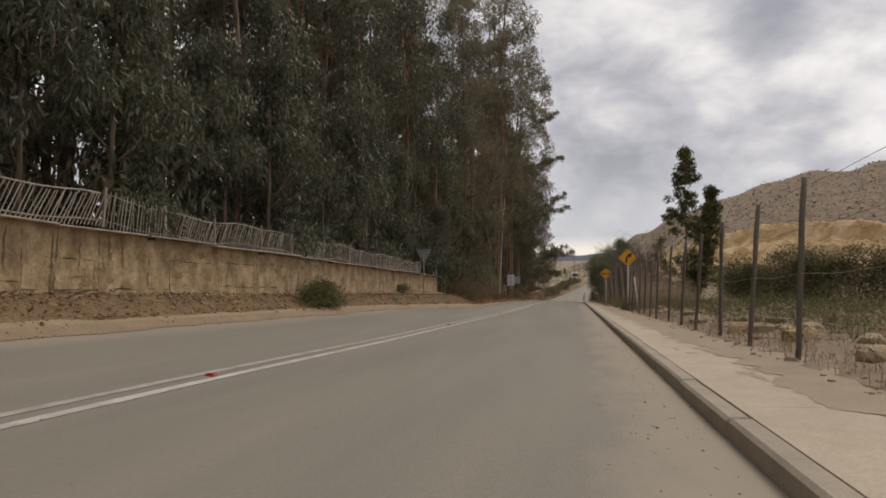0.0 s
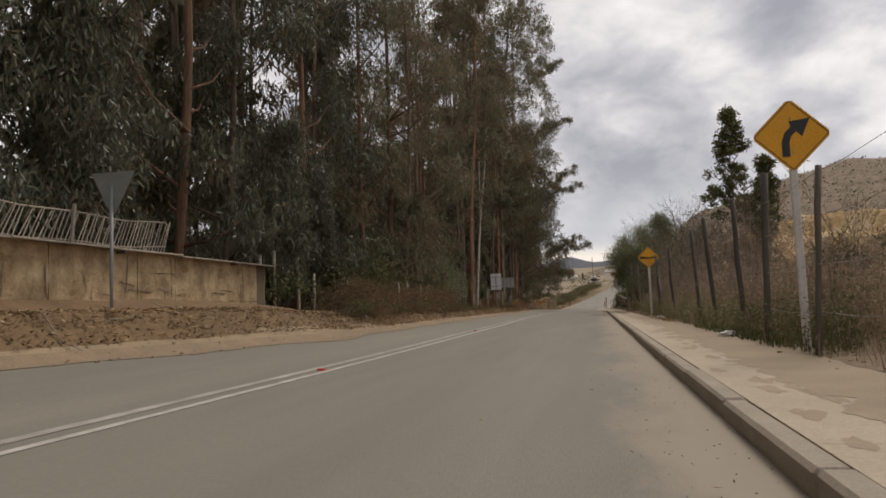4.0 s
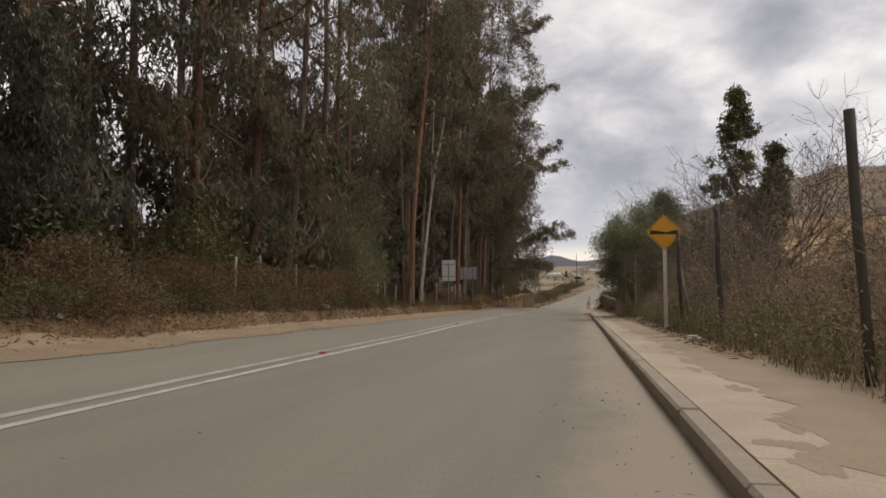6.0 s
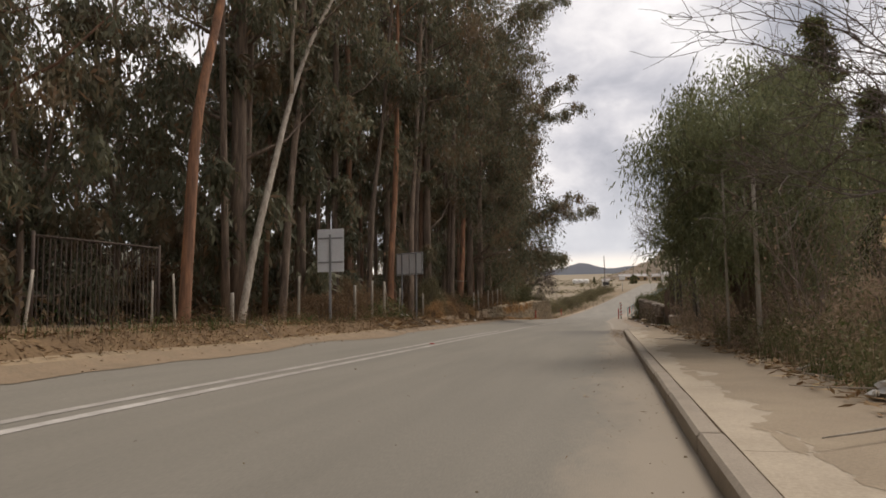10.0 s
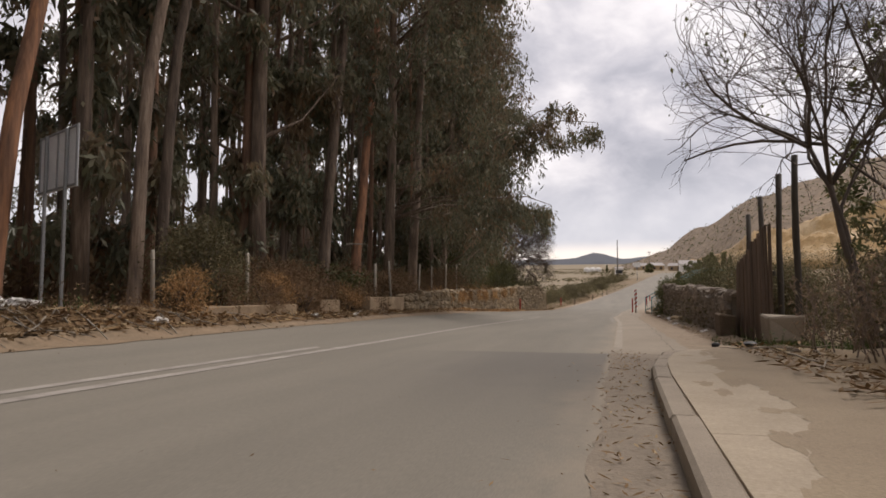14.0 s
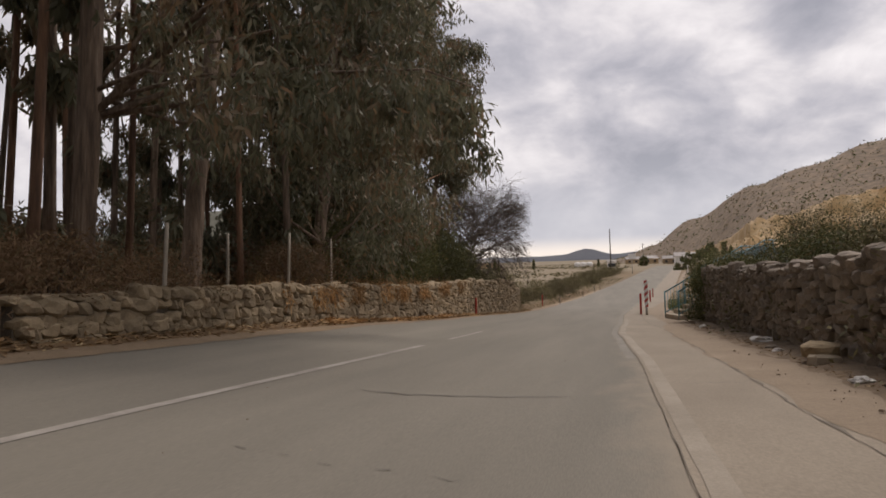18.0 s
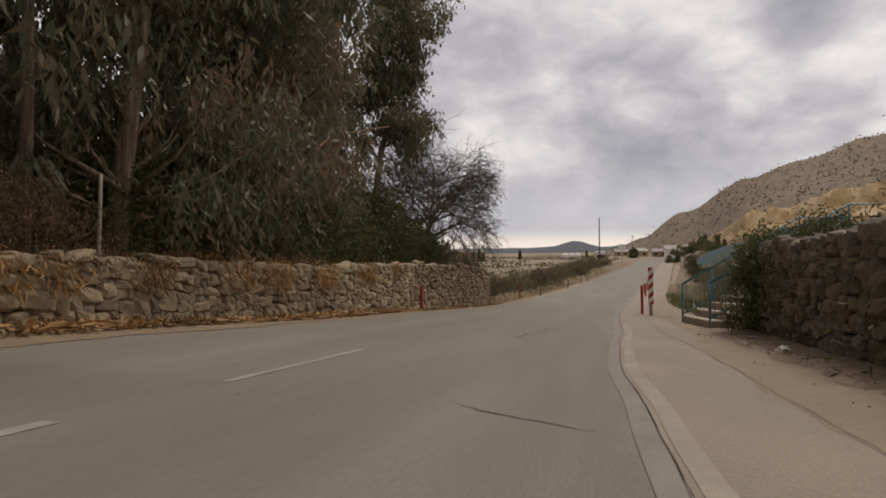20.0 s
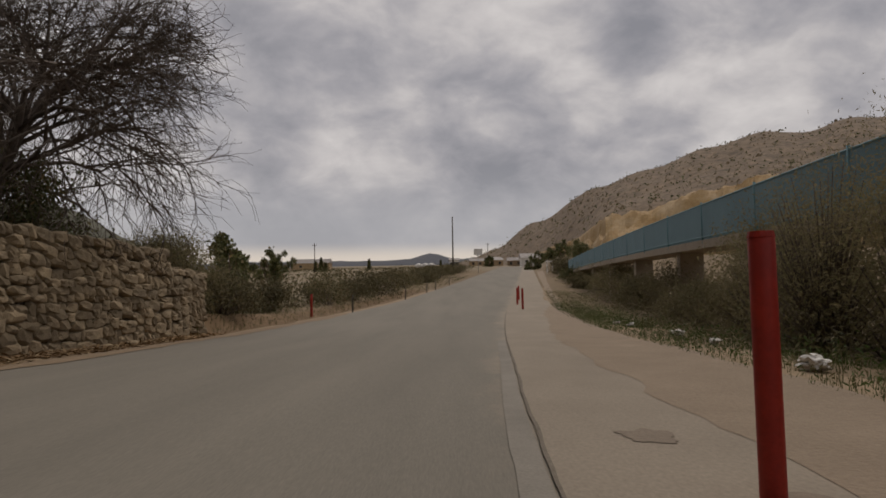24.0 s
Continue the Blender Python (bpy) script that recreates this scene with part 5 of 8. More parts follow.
def bare_tree(name, place, label, height, spread, seed, main=6, tips_droop=0.05, leafy=0, girth=0.2, lean=(0, 0), fine=(4, 5, 4), stems=2, reach=99.0, bark=None):
    """A leafless tree: forking limbs down to fine twigs."""
    rng = random.Random(seed)
    tree = thing(name, place, label, "tree")
    thick, thin, ends = [], [], []

    def grow(p, d, length, r, level):
        n = 5 if level < 3 else 3
        pts = limb_path(rng, p, d, length, n, tips_droop * level * 5 / n, 0.10 + 0.05 * level)
        if level > 1 and max(abs(pts[-1].x), abs(pts[-1].y)) > reach:
            return
        rr = [r * (1 - 0.5 * i / n) for i in range(n + 1)]
        (thick if level < 2 else thin).append((pts, rr, 7 if level == 0 else 5 if level < 2 else 3))
        if level >= 4:
            ends.append(pts[-1])
            return
        kids = (main, *fine, 0)[level]
        for k in range(kids):
            i = rng.randint(2 if level else 3, n)
            d0 = (pts[i] - pts[i - 1]).normalized()
            v = Vector((rng.gauss(0, 1), rng.gauss(0, 1), rng.gauss(0.1, 0.5))).normalized()
            nd = (d0 * 0.75 + v * (0.75 if level else 1.0) * spread).normalized()
            grow(pts[i], nd, length * rng.uniform(0.55, 0.8), max(0.0045 if reach < 9 else 0.0055, r * 0.5), level + 1)

    for j in range(stems):
        grow((rng.uniform(-0.15, 0.15), rng.uniform(-0.15, 0.15), -0.2), (lean[0] + rng.uniform(-0.3, 0.3), lean[1] + rng.uniform(-0.3, 0.3), 1), height * 0.42, girth, 0)
    tubes("trunk", thick, bark or TWIG, tree)
    tubes("twig_crown", thin, bark or TWIG, tree, smooth=False)
    if leafy:
        nr = np.random.default_rng(seed)
        e = np.array([tuple(p) for p in ends])
        e = e[nr.integers(0, len(e), leafy)]
        quads("withered_foliage", leaves(nr, e, (0.03, 0.03, 0.03), 0.08, 0.04, 0.5), SHRUB, tree, "few withered leaves left")
    return tree


def leaf_tree(name, place, label, height, radius, trunk_h, count, leaf, seed, leaf_len=0.2, leaf_w=0.05, squash=1.0, clumps=60, drop=0.7):
    """A rounded leafy tree with several stems and an uneven hanging crown."""
    rng, nr = random.Random(seed), np.random.default_rng(seed)
    tree = thing(name, place, label, "tree")
    lines, cs = [], []
    for s in range(3):
        pts = limb_path(rng, (rng.uniform(-0.2, 0.2), rng.uniform(-0.2, 0.2), -0.2), (rng.uniform(-0.25, 0.25), rng.uniform(-0.25, 0.25), 1), height * 0.75, 6, 0, 0.1)
        lines.append((pts, [0.14 - 0.018 * i for i in range(7)], 7))
        for k in range(clumps // 7):
            a, u = rng.uniform(0, 2 * math.pi), rng.random()
            z = trunk_h + (height - trunk_h) * u
            r = radius * math.sqrt(max(0.05, 1 - (2 * u - 0.85) ** 2)) * rng.uniform(0.45, 1.0)
            c = Vector((math.cos(a) * r, math.sin(a) * r * squash, z))
            cs.append(c)
            if k % 2 == 0:
                lines.append(([pts[min(6, 2 + int(u * 4))], pts[min(6, 3 + int(u * 3))].lerp(c, 0.6), c], [0.05, 0.025, 0.01], 5))
    tubes("trunk", lines, BARK, tree)
    quads("crown", puffs(nr, cs, [radius * rng.uniform(0.2, 0.38) for _ in cs], count // len(cs), leaf_len, leaf_w, drop, 1.0), leaf, tree)
    return tree


def at_ground(x, y, dz=0.0):
    return (x, y, ground_z(x, y) + dz)


bare_tree("bare_tree", at_ground(-10.7, 134.6), "large bare tree with fine drooping twigs behind the wall", 9.9, 0.9, 5, 8, 0.022, 0, 0.12, (0.15, 0.0), (6, 7, 8), 3, 5.0)
bare_tree("bare_tree", at_ground(2.9, 83.8), "bare roadside tree with a few withered leaves", 6.9, 0.66, 9, 6, 0.0, 260, 0.055, (-0.12, 0.0), (5, 6, 5), 3, 2.5)
bare_tree("bare_tree", at_ground(4.4, 60.0), "thin bare tree with pale twigs among the weeds", 5.6, 0.7, 19, 5, 0.0, 140, 0.05, (0, 0), (4, 4, 4), 3, bark=MID_TWIG)
bare_tree("bare_tree", at_ground(4.2, 53.5), "thin bare tree with pale twigs among the weeds", 5.6, 0.7, 23, 5, 0.0, 140, 0.045, (0, 0), (4, 4, 4), 3, bark=MID_TWIG)
bare_tree("bare_tree", at_ground(4.4, 67.5), "small bare tree with stiff twigs before the pepper tree", 6.2, 0.7, 29, 5, 0.0, 120, 0.06, (0, 0), (5, 5, 4), 2)
bare_tree("bare_tree", at_ground(5.0, 64.0), "tall thin bare tree with pale twigs behind the weeds", 6.4, 0.7, 37, 5, 0.0, 160, 0.05, (0, 0), (4, 5, 4), 3, bark=MID_TWIG)
leaf_tree("pepper_tree", at_ground(2.15, 69.5), "green weeping pepper tree leaning over the pavement", 5.2, 1.95, 1.9, 48000, PEPPER, 71, 0.12, 0.026, 1.2, 120, 0.75)
leaf_tree("pepper_tree", at_ground(3.8, 74.5), "taller green weeping pepper tree with dusty leaves", 6.6, 2.2, 1.2, 60000, PEPPER, 72, 0.10, 0.024, 1.2, 130, 0.7)
leaf_tree("pepper_tree", at_ground(4.6, 80.0), "green weeping pepper tree behind the posts", 6.0, 2.0, 1.5, 40000, PEPPER, 73, 0.09, 0.022, 1.2, 90, 0.7)


def conifer(place, height):
    rng, nr = random.Random(77), np.random.default_rng(77)
    tree = thing("conifer_tree", place, "dark ragged conifer with a bent second top", "tree")
    lines, cs = [], []
    for top, base in ((Vector((0, 0, height)), 0.22), (Vector((4.0, 0, height * 0.76)), 0.14)):
        pts = [Vector((0, 0, 0)).lerp(top, u) + Vector((0.9 * math.sin(u * 3) * (1 if top.x else -0.3), 0, 0)) for u in [i / 10 for i in range(11)]]
        lines.append((pts, [base * (1 - 0.9 * i / 10) + 0.02 for i in range(11)], 7))
        for k in range(120):
            u = rng.uniform(0.08, 1.0)
            i = min(9, int(u * 10))
            a, r = rng.uniform(0, 6.28), (1.0 - u) ** 0.9 * (7.6 if not top.x else 4.4) * rng.uniform(0.1, 1) + 0.15
            c = pts[i].lerp(pts[i + 1], u * 10 - i) + Vector((math.cos(a) * r, math.sin(a) * r, 0.2 * r))
            cs.append(c)
            if k % 2 == 0:
                lines.append(([pts[i], c], [0.05, 0.02], 4))
    tubes("trunk", lines, BARK, tree)
    quads("crown", puffs(nr, cs, [rng.uniform(0.55, 1.1) for _ in cs], 110, 0.5, 0.16, 0.3, 0.2), SHRUB, tree)
    return tree


conifer(at_ground(17.5, 120.0), 25.5)


def bush(place, label, w, d, h, count, leaf, seed, name="shrub", leaf_len=0.14, leaf_w=0.04, hang=-0.2, stems=12, group="", stem_mat=None, up=0.0):
    """A shrub: stems from one root and small leaves in an uneven mound."""
    rng, nr = random.Random(seed), np.random.default_rng(seed)
    ob = thing(name, place, label, "shrub", group)
    cs, lines = [], []
    for k in range(max(8, count // 90)):
        a, r, u = rng.uniform(0, 6.28), math.sqrt(rng.random()), rng.random() ** 0.7
        s = math.sqrt(max(0.08, 1 - u * u)) if not up else 1 - 0.45 * u
        cs.append(Vector((math.cos(a) * r * w / 2 * s, math.sin(a) * r * d / 2 * s, h * u * rng.uniform(0.7, 1.0))))
    for k in range(stems):
        c = cs[k % len(cs)]
        lines.append(([Vector((c.x * 0.15, c.y * 0.15, -0.05)), Vector((c.x * 0.5, c.y * 0.5, c.z * 0.55)), c], [0.022, 0.014, 0.006], 4))
    tubes("root_stock", lines, stem_mat or TWIG, ob)
    arr = np.repeat(np.array([tuple(c) for c in cs]), max(1, count // len(cs)), 0)
    quads("foliage", leaves(nr, arr, (w * 0.11, d * 0.11, h * 0.06 + 0.04), leaf_len, leaf_w, hang, 0.8), leaf, ob)
    return ob


bush(at_ground(-8.8, 18.8), "dusty dark green shrub against the wall", 1.0, 3.4, 0.78, 8000, SHRUB, 201, leaf_len=0.10, leaf_w=0.022, stems=40)
bush(at_ground(-8.1, 86.0, -0.05), "feathery grey-green shrub beside the low wall", 1.2, 2.9, 1.8, 11000, OLIVE, 203, leaf_len=0.09, leaf_w=0.02, stems=50)
for i in range(13):
    bush(at_ground(-7.75 + R.uniform(-0.15, 0.15), 43.2 + i * 1.35, -0.05), "low rust and olive bracken at the foot of the bank", 1.0, 1.8, R.uniform(0.35, 0.65), 2600, RUST if i % 3 == 1 else OLIVE if i % 3 else SHRUB, 260 + i, leaf_len=0.07, leaf_w=0.017, group="shrubs along the wood")
bush(at_ground(-8.95, 30.3), "small dusty green shrub against the wall", 0.9, 0.6, 0.5, 700, SHRUB, 202, leaf_len=0.12, leaf_w=0.02)
for i, (x, y, w, h, leaf, lab) in enumerate(((-9.6, 41.8, 2.0, 1.2, SHRUB, "green shrub at the end of the wall"), (-8.25, 44.5, 2.6, 1.22, RUST, "rust-brown bracken on the bank"), (-8.35, 47.5, 2.8, 1.03, RUST, "rust-brown bracken on the bank"), (-8.25, 50.5, 3.0, 1.03, RUST, "rust-brown bracken on the bank"), (-8.35, 53.8, 3.0, 1.12, RUST, "rust-brown bracken on the bank"), (-8.25, 56.6, 2.6, 1.22, RUST, "rust-brown bracken on the bank"), (-8.75, 59.8, 2.9, 3.3, PEPPER, "large feathery green shrub under the trees"), (-9.15, 45.5, 2.6, 1.8, SHRUB, "green shrub under the trees"), (-9.45, 50, 3, 2.4, SHRUB, "green shrub under the trees"), (-8.15, 79.6, 1.8, 0.7, SHRUB, "low green shrub on the verge"), (-8.35, 74.5, 2.2, 0.8, RUST, "dry brush under the trees"), (-9.25, 79, 3.2, 1.3, RUST, "dry brush under the trees"), (-8.45, 90.5, 2.5, 1.0, RUST, "dry brush behind the low wall"), (-8.65, 93, 2.5, 1.2, SHRUB, "green shrub behind the low wall"), (-8.85, 98, 3, 1.1, RUST, "dry brush behind the stone wall"), (-8.85, 101.5, 3, 1.1, RUST, "dry brush behind the stone wall"), (-8.75, 107, 3, 1.4, RUST, "dry brush behind the stone wall"), (-10.4, 111, 3.4, 3.0, SHRUB, "dark green shrub behind the stone wall"), (-10.6, 114.5, 3.6, 3.6, SHRUB, "dark green shrub behind the stone wall"), (-11, 118, 3.8, 3.4, SHRUB, "dark green shrub behind the stone wall"), (-10.8, 121.5, 3.8, 3.8, SHRUB, "dark green shrub behind the stone wall"), (-11, 125, 3.8, 4.2, SHRUB, "dark green shrub behind the stone wall"), (-10.2, 128.5, 3.6, 3.8, SHRUB, "dark green shrub behind the stone wall"), (-10.2, 131.8, 3.4, 3.2, SHRUB, "dark green shrub behind the stone wall"), (-10.0, 135, 3.2, 2.6, SHRUB, "dark green shrub behind the stone wall"), (-13, 122, 4, 4.4, SHRUB, "dark green shrub behind the stone wall"), (-13, 128, 4, 4.6, SHRUB, "dark green shrub behind the stone wall"), (-13.5, 134, 4, 4.0, SHRUB, "dark green shrub behind the stone wall"), (-11.2, 137.6, 3.4, 3.4, SHRUB, "dark shrub under the bare tree"), (-8.2, 138.4, 2.4, 2.1, BRUSH, "grey-green shrub past the end of the wall"), (-8.4, 140.6, 2.6, 2.3, BRUSH, "grey-green shrub past the end of the wall"), (-9.8, 142, 3.6, 2.4, BRUSH, "grey-green shrub past the end of the wall"))):
    bush(at_ground(x, y, -0.05), lab, w, 2.2, h, int((7000 if leaf is RUST else 3200 if leaf is PEPPER or leaf is BRUSH else 550 if x < -12 else 1900 if y > 109 else 1300) * max(1, w * h / 3.2)), leaf, 300 + i, leaf_len=0.075 if leaf is RUST else 0.24 if x < -12 else 0.14, leaf_w=0.018 if leaf is RUST else 0.02 if leaf is PEPPER or leaf is BRUSH else 0.1 if x < -12 else 0.046, group="shrubs along the wood")


def understory():
    """Dark scrub that fills the wood between the trunks."""
    kinds = [bush((0, 0, 0), "dark tangled scrub under the eucalyptus trees", 3.6, 3.2, h, 1200, leaf, 500 + k, leaf_len=0.27, leaf_w=0.085, group="scrub in the wood") for k, (h, leaf) in enumerate(((2.2, RUST), (3.0, EUCA), (1.7, RUST)))]
    first = set()
    rng = random.Random(8)
    for x0, a, b, step in ((-13.0, 36, 126, 3.3), (-16.6, -4, 130, 3.4), (-21, 40, 132, 3.8), (-26, 50, 132, 4.4)):
        y = a
        while y < b:
            k = rng.randrange(3)
            x = x0 + rng.uniform(-1, 1)
            m = pose(x, y, ground_z(x, y) - 0.05, 0, 0, rng.uniform(0, 360))
            if k in first:
                ob = copy_thing(kinds[k], m)
            else:
                first.add(k)
                ob = kinds[k]
                ob.matrix_basis = m
            s = rng.uniform(0.8, 1.25)
            ob.scale = (s, s, s)
            y += step * rng.uniform(0.75, 1.3)


understory()

# ---- walls, fences and gates ----


def shared(name, bm, material):
    me = bpy.data.meshes.new(name)
    bm.to_mesh(me)
    bm.free()
    me.materials.append(material)
    return me


def put(name, mesh, parent, m, label=""):
    ob = new(name, mesh)
    ob.parent = parent
    ob.matrix_basis = m
    if label:
        ob["label"] = label
    return ob


def ragged_panel(w, h, seed, thick=0.03):
    """A plate of plaster with a broken outline, its face along +x."""
    rng = random.Random(seed)
    pts = []
    for (a, b, n) in (((-w / 2, 0), (w / 2, 0), 7), ((w / 2, 0), (w / 2, h), 5), ((w / 2, h), (-w / 2, h), 7), ((-w / 2, h), (-w / 2, 0), 5)):
        for i in range(n):
            u = i / n
            pts.append((a[0] + (b[0] - a[0]) * u + rng.uniform(-0.02, 0.012), a[1] + (b[1] - a[1]) * u + rng.uniform(-0.016, 0.01)))
    bm = bmesh.new()
    f = [bm.verts.new((thick + rng.uniform(-0.004, 0.004), y, z)) for y, z in pts]
    k = [bm.verts.new((0, y, z)) for y, z in pts]
    bm.faces.new(f)
    for i in range(len(f)):
        j = (i + 1) % len(f)
        bm.faces.new((f[j], f[i], k[i], k[j]))
    bmesh.ops.recalc_face_normals(bm, faces=bm.faces)
    return bm


def build_painted_wall():
    wall = thing("boundary_wall", (0, 0, 0), "cracked ochre mud-plastered boundary wall with board coping", "wall", kind="structure")
    bm = bmesh.new()
    box(bm, (0.30, 66.2, 1.55), pose(-9.38, 7.1, 1.30), 0.01)
    part("wall_core", bm, PLASTER_DARK, wall)
    y, i = -24.0, 0
    rng = random.Random(5)
    while y < 39.6:
        w = min(rng.uniform(1.1, 2.3), 40.15 - y)
        low = rng.uniform(0.30, 0.45)
        for z0, h in ((0.70, low), (0.70 + low + 0.012, 1.36 - low)):
            if h > 0.8 and rng.random() < 0.35:
                cut = h * rng.uniform(0.45, 0.65)
                parts = ((z0, cut), (z0 + cut + 0.008, h - cut - 0.008))
            else:
                parts = ((z0, h),)
            for zz, hh in parts:
                part("plaster_panel", ragged_panel(w - 0.012, hh, i), PLASTER, wall).matrix_basis = pose(-9.235, y + w / 2, zz)
                i += 1
        y += w
    part("end_panel", ragged_panel(0.30, 1.36, 900), PLASTER, wall).matrix_basis = pose(-9.38, 40.2, 0.70, 0, 0, 90)
    V, F = [], []
    for j in range(170):
        yc, z = rng.uniform(-4, 39.8), 0.72 + 1.2 * rng.random() ** 1.5
        ry, rz_ = rng.uniform(0.03, 0.2), rng.uniform(0.02, 0.09)
        o = len(V)
        for m in range(18):
            a = 6.283 * m / 18
            q = 1 + 0.8 * noise.noise((math.cos(a) * 1.7 + j, math.sin(a) * 1.7, 9)) + 0.3 * noise.noise((math.cos(a) * 6, math.sin(a) * 6, j))
            V.append((-9.1985 + 0.000008 * j, yc + ry * q * math.cos(a), min(2.05, max(0.71, z + rz_ * q * math.sin(a)))))
        F.append(tuple(range(o, o + 18)))
    raw("eroded_patches", V, F, BARE_PLASTER, wall, "darker patches where plaster has fallen")["kind"] = "stuff"
    for j in range(110):
        yc, z, n = rng.uniform(-4, 39.5), rng.uniform(0.75, 1.5), rng.randint(5, 11)
        V, F, flatways = [], [], rng.random() < 0.3
        for m in range(n):
            w = rng.uniform(0.006, 0.018) * min(1, m + 0.3, n - m - 0.7)
            V += [(-9.197, yc - (0 if flatways else w), z - (w if flatways else 0)), (-9.197, yc + (0 if flatways else w), z + (w if flatways else 0))]
            if m:
                F.append((2 * m - 2, 2 * m - 1, 2 * m + 1, 2 * m))
            yc += rng.uniform(0.05, 0.12) if flatways else rng.uniform(-0.03, 0.03)
            z = min(2.03, z + (rng.uniform(-0.02, 0.02) if flatways else rng.uniform(0.05, 0.11)))
        raw("wall_crack", [(p[0] + 0.003, p[1], p[2]) for p in V], F, PLASTER_DARK, wall)
    y = -24.0
    k = 0
    while y < 40:
        w = min(rng.uniform(1.8, 3.0), 40.4 - y)
        bm = bmesh.new()
        box(bm, (0.55, w - 0.01, 0.035), Matrix.Identity(4), 0.008)
        put("coping_board", shared("coping_board", bm, GREY_WOOD), wall, pose(-9.30 + rng.uniform(-0.02, 0.02), y + w / 2, 2.095 + rng.uniform(-0.012, 0.012), rng.uniform(-0.7, 0.7), rng.uniform(2, 7), 0), "weathered grey coping board")
        if k % 2 == 0:
            bm = bmesh.new()
            box(bm, (0.30, 0.06, 0.05), pose(-9.17, y + 0.2, 2.03), 0.006)
            part("bracket", bm, DARK_WOOD, wall)
        y += w
        k += 1
    return wall


build_painted_wall()


def build_picket_fence():
    fence = thing("picket_fence", (-9.42, 0, 2.11), "weathered grey picket fence leaning on the wall top", "fence")
    rng = random.Random(6)
    bm = bmesh.new()
    box(bm, (0.014, 0.022, 0.70), pose(0, 0, 0.33), 0.004)
    picket = shared("picket", bm, GREY_WOOD)
    bm = bmesh.new()
    box(bm, (0.05, 0.06, 0.74), pose(0, 0, 0.36), 0.006)
    post = shared("fence_post", bm, GREY_WOOD)
    y = -3.0
    n = 0
    sag = lambda v: 0.05 * math.sin(v * 0.9) + 0.03 * math.sin(v * 2.3)
    while y < 36:
        w = rng.uniform(2.0, 2.8)
        lean = rng.choice((8, 26, 30, -14, 28, 32))
        put("fence_post", post, fence, pose(0.03, y, sag(y) - 0.02, rng.uniform(-3, 3), rng.uniform(-4, 4), 0))
        k = int(w / 0.098)
        for i in range(1, k):
            yy = y + i * w / k
            put("picket", picket, fence, pose(0.03, yy + 0.003, 0.0 + sag(yy), -lean + rng.uniform(-4, 4), rng.uniform(-3, 3), 0))
        for z in (0.10, 0.60):
            tubes("rail", [([(0, y + j * w / 5, z + sag(y + j * w / 5)) for j in range(6)], [0.018] * 6, 5)], GREY_WOOD, fence)
        y += w
    return fence


build_picket_fence()


def post_mesh(h, r, material, seed, sides=8):
    rng = random.Random(seed)
    pts = [Vector((rng.uniform(-0.012, 0.012), rng.uniform(-0.012, 0.012), -0.3 + (h + 0.3) * i / 5)) for i in range(6)]
    v, f = tube_data(pts, [r * rng.uniform(0.93, 1.05) for _ in pts], sides)
    me = bpy.data.meshes.new("post")
    me.from_pydata([tuple(p) for p in v], [], f)
    me.update()
    for p in me.polygons:
        p.use_smooth = len(p.vertices) == 4
    me.materials.append(material)
    return me


def build_post_fence():
    fence = thing("field_fence", (0, 0, 0), "field fence of tall round wooden posts with slack wire", "fence")
    kinds = [post_mesh(2.04, 0.034, GREEN_WOOD, s) for s in range(3)] + [post_mesh(2.36, 0.046, DARK_WOOD, s + 5) for s in range(3)]
    rng = random.Random(9)
    tops = []
    for y in [3.6 + 2.3 * i for i in range(14)] + [36.2, 38.82, 41.44, 47.7, 52.2]:
        x = (1.52 if y < 35 else 1.72) + rng.uniform(-0.04, 0.04)
        k = rng.randrange(3) + (3 if y > 33 else 0)
        m = pose(x, y, 0.12 + rng.uniform(-0.03, 0.03), rng.uniform(-1.5, 1.5), rng.uniform(-1.0, 1.5) - (2.5 if y > 35 else -3.8))
        put("post", kinds[k], fence, m)
        tops.append((x, y))
    for z in (0.6, 1.1, 1.6, 2.05):
        pts = []
        for (xa, ya), (xb, yb) in zip(tops, tops[1:]):
            pts += [(xa + 0.06, ya, z), ((xa + xb) / 2 + 0.05, (ya + yb) / 2, z - 0.03)]
        tubes("wire", [(pts, [0.003] * len(pts), 3)], STEEL, fence)
    return fence


build_post_fence()


def build_dark_fence():
    fence = thing("post_fence", (0, 0, 0), "short run of tall dark wooden posts with a leaning stay", "fence")
    rng = random.Random(10)
    for i, (x, y, h) in enumerate(((2.3, 80.9, 3.2), (2.42, 86.0, 2.95), (2.4, 87.2, 2.85), (2.36, 88.5, 2.65), (2.32, 89.8, 2.45), (1.9, 76.6, 2.5))):
        put("post", post_mesh(h, 0.052, DARK_WOOD, 30 + i), fence, pose(x, y, 0.1, 0, rng.uniform(-2, 1), rng.uniform(0, 360)))
    tubes("stay", [([(2.3, 80.6, 2.5), (1.95, 76.0, 0.15)], [0.05, 0.055], 7)], GREEN_WOOD, fence)
    return fence


build_dark_fence()


def lone_post(x, y, z0, z1, r=0.04, lean=(0, 0), material=None, label="pale weathered wooden fence stake"):
    ob = thing("fence_stake", (x, y, z0), label, "stake", "stakes along the wood")
    pts = [(lean[0] * i / 4, lean[1] * i / 4, -0.25 + (z1 - z0 + 0.25) * i / 4) for i in range(5)]
    tubes("stake", [(pts, [r, r, r * 0.95, r * 0.9, r * 0.85], 7)], material or PALE_WOOD, ob)
    return ob


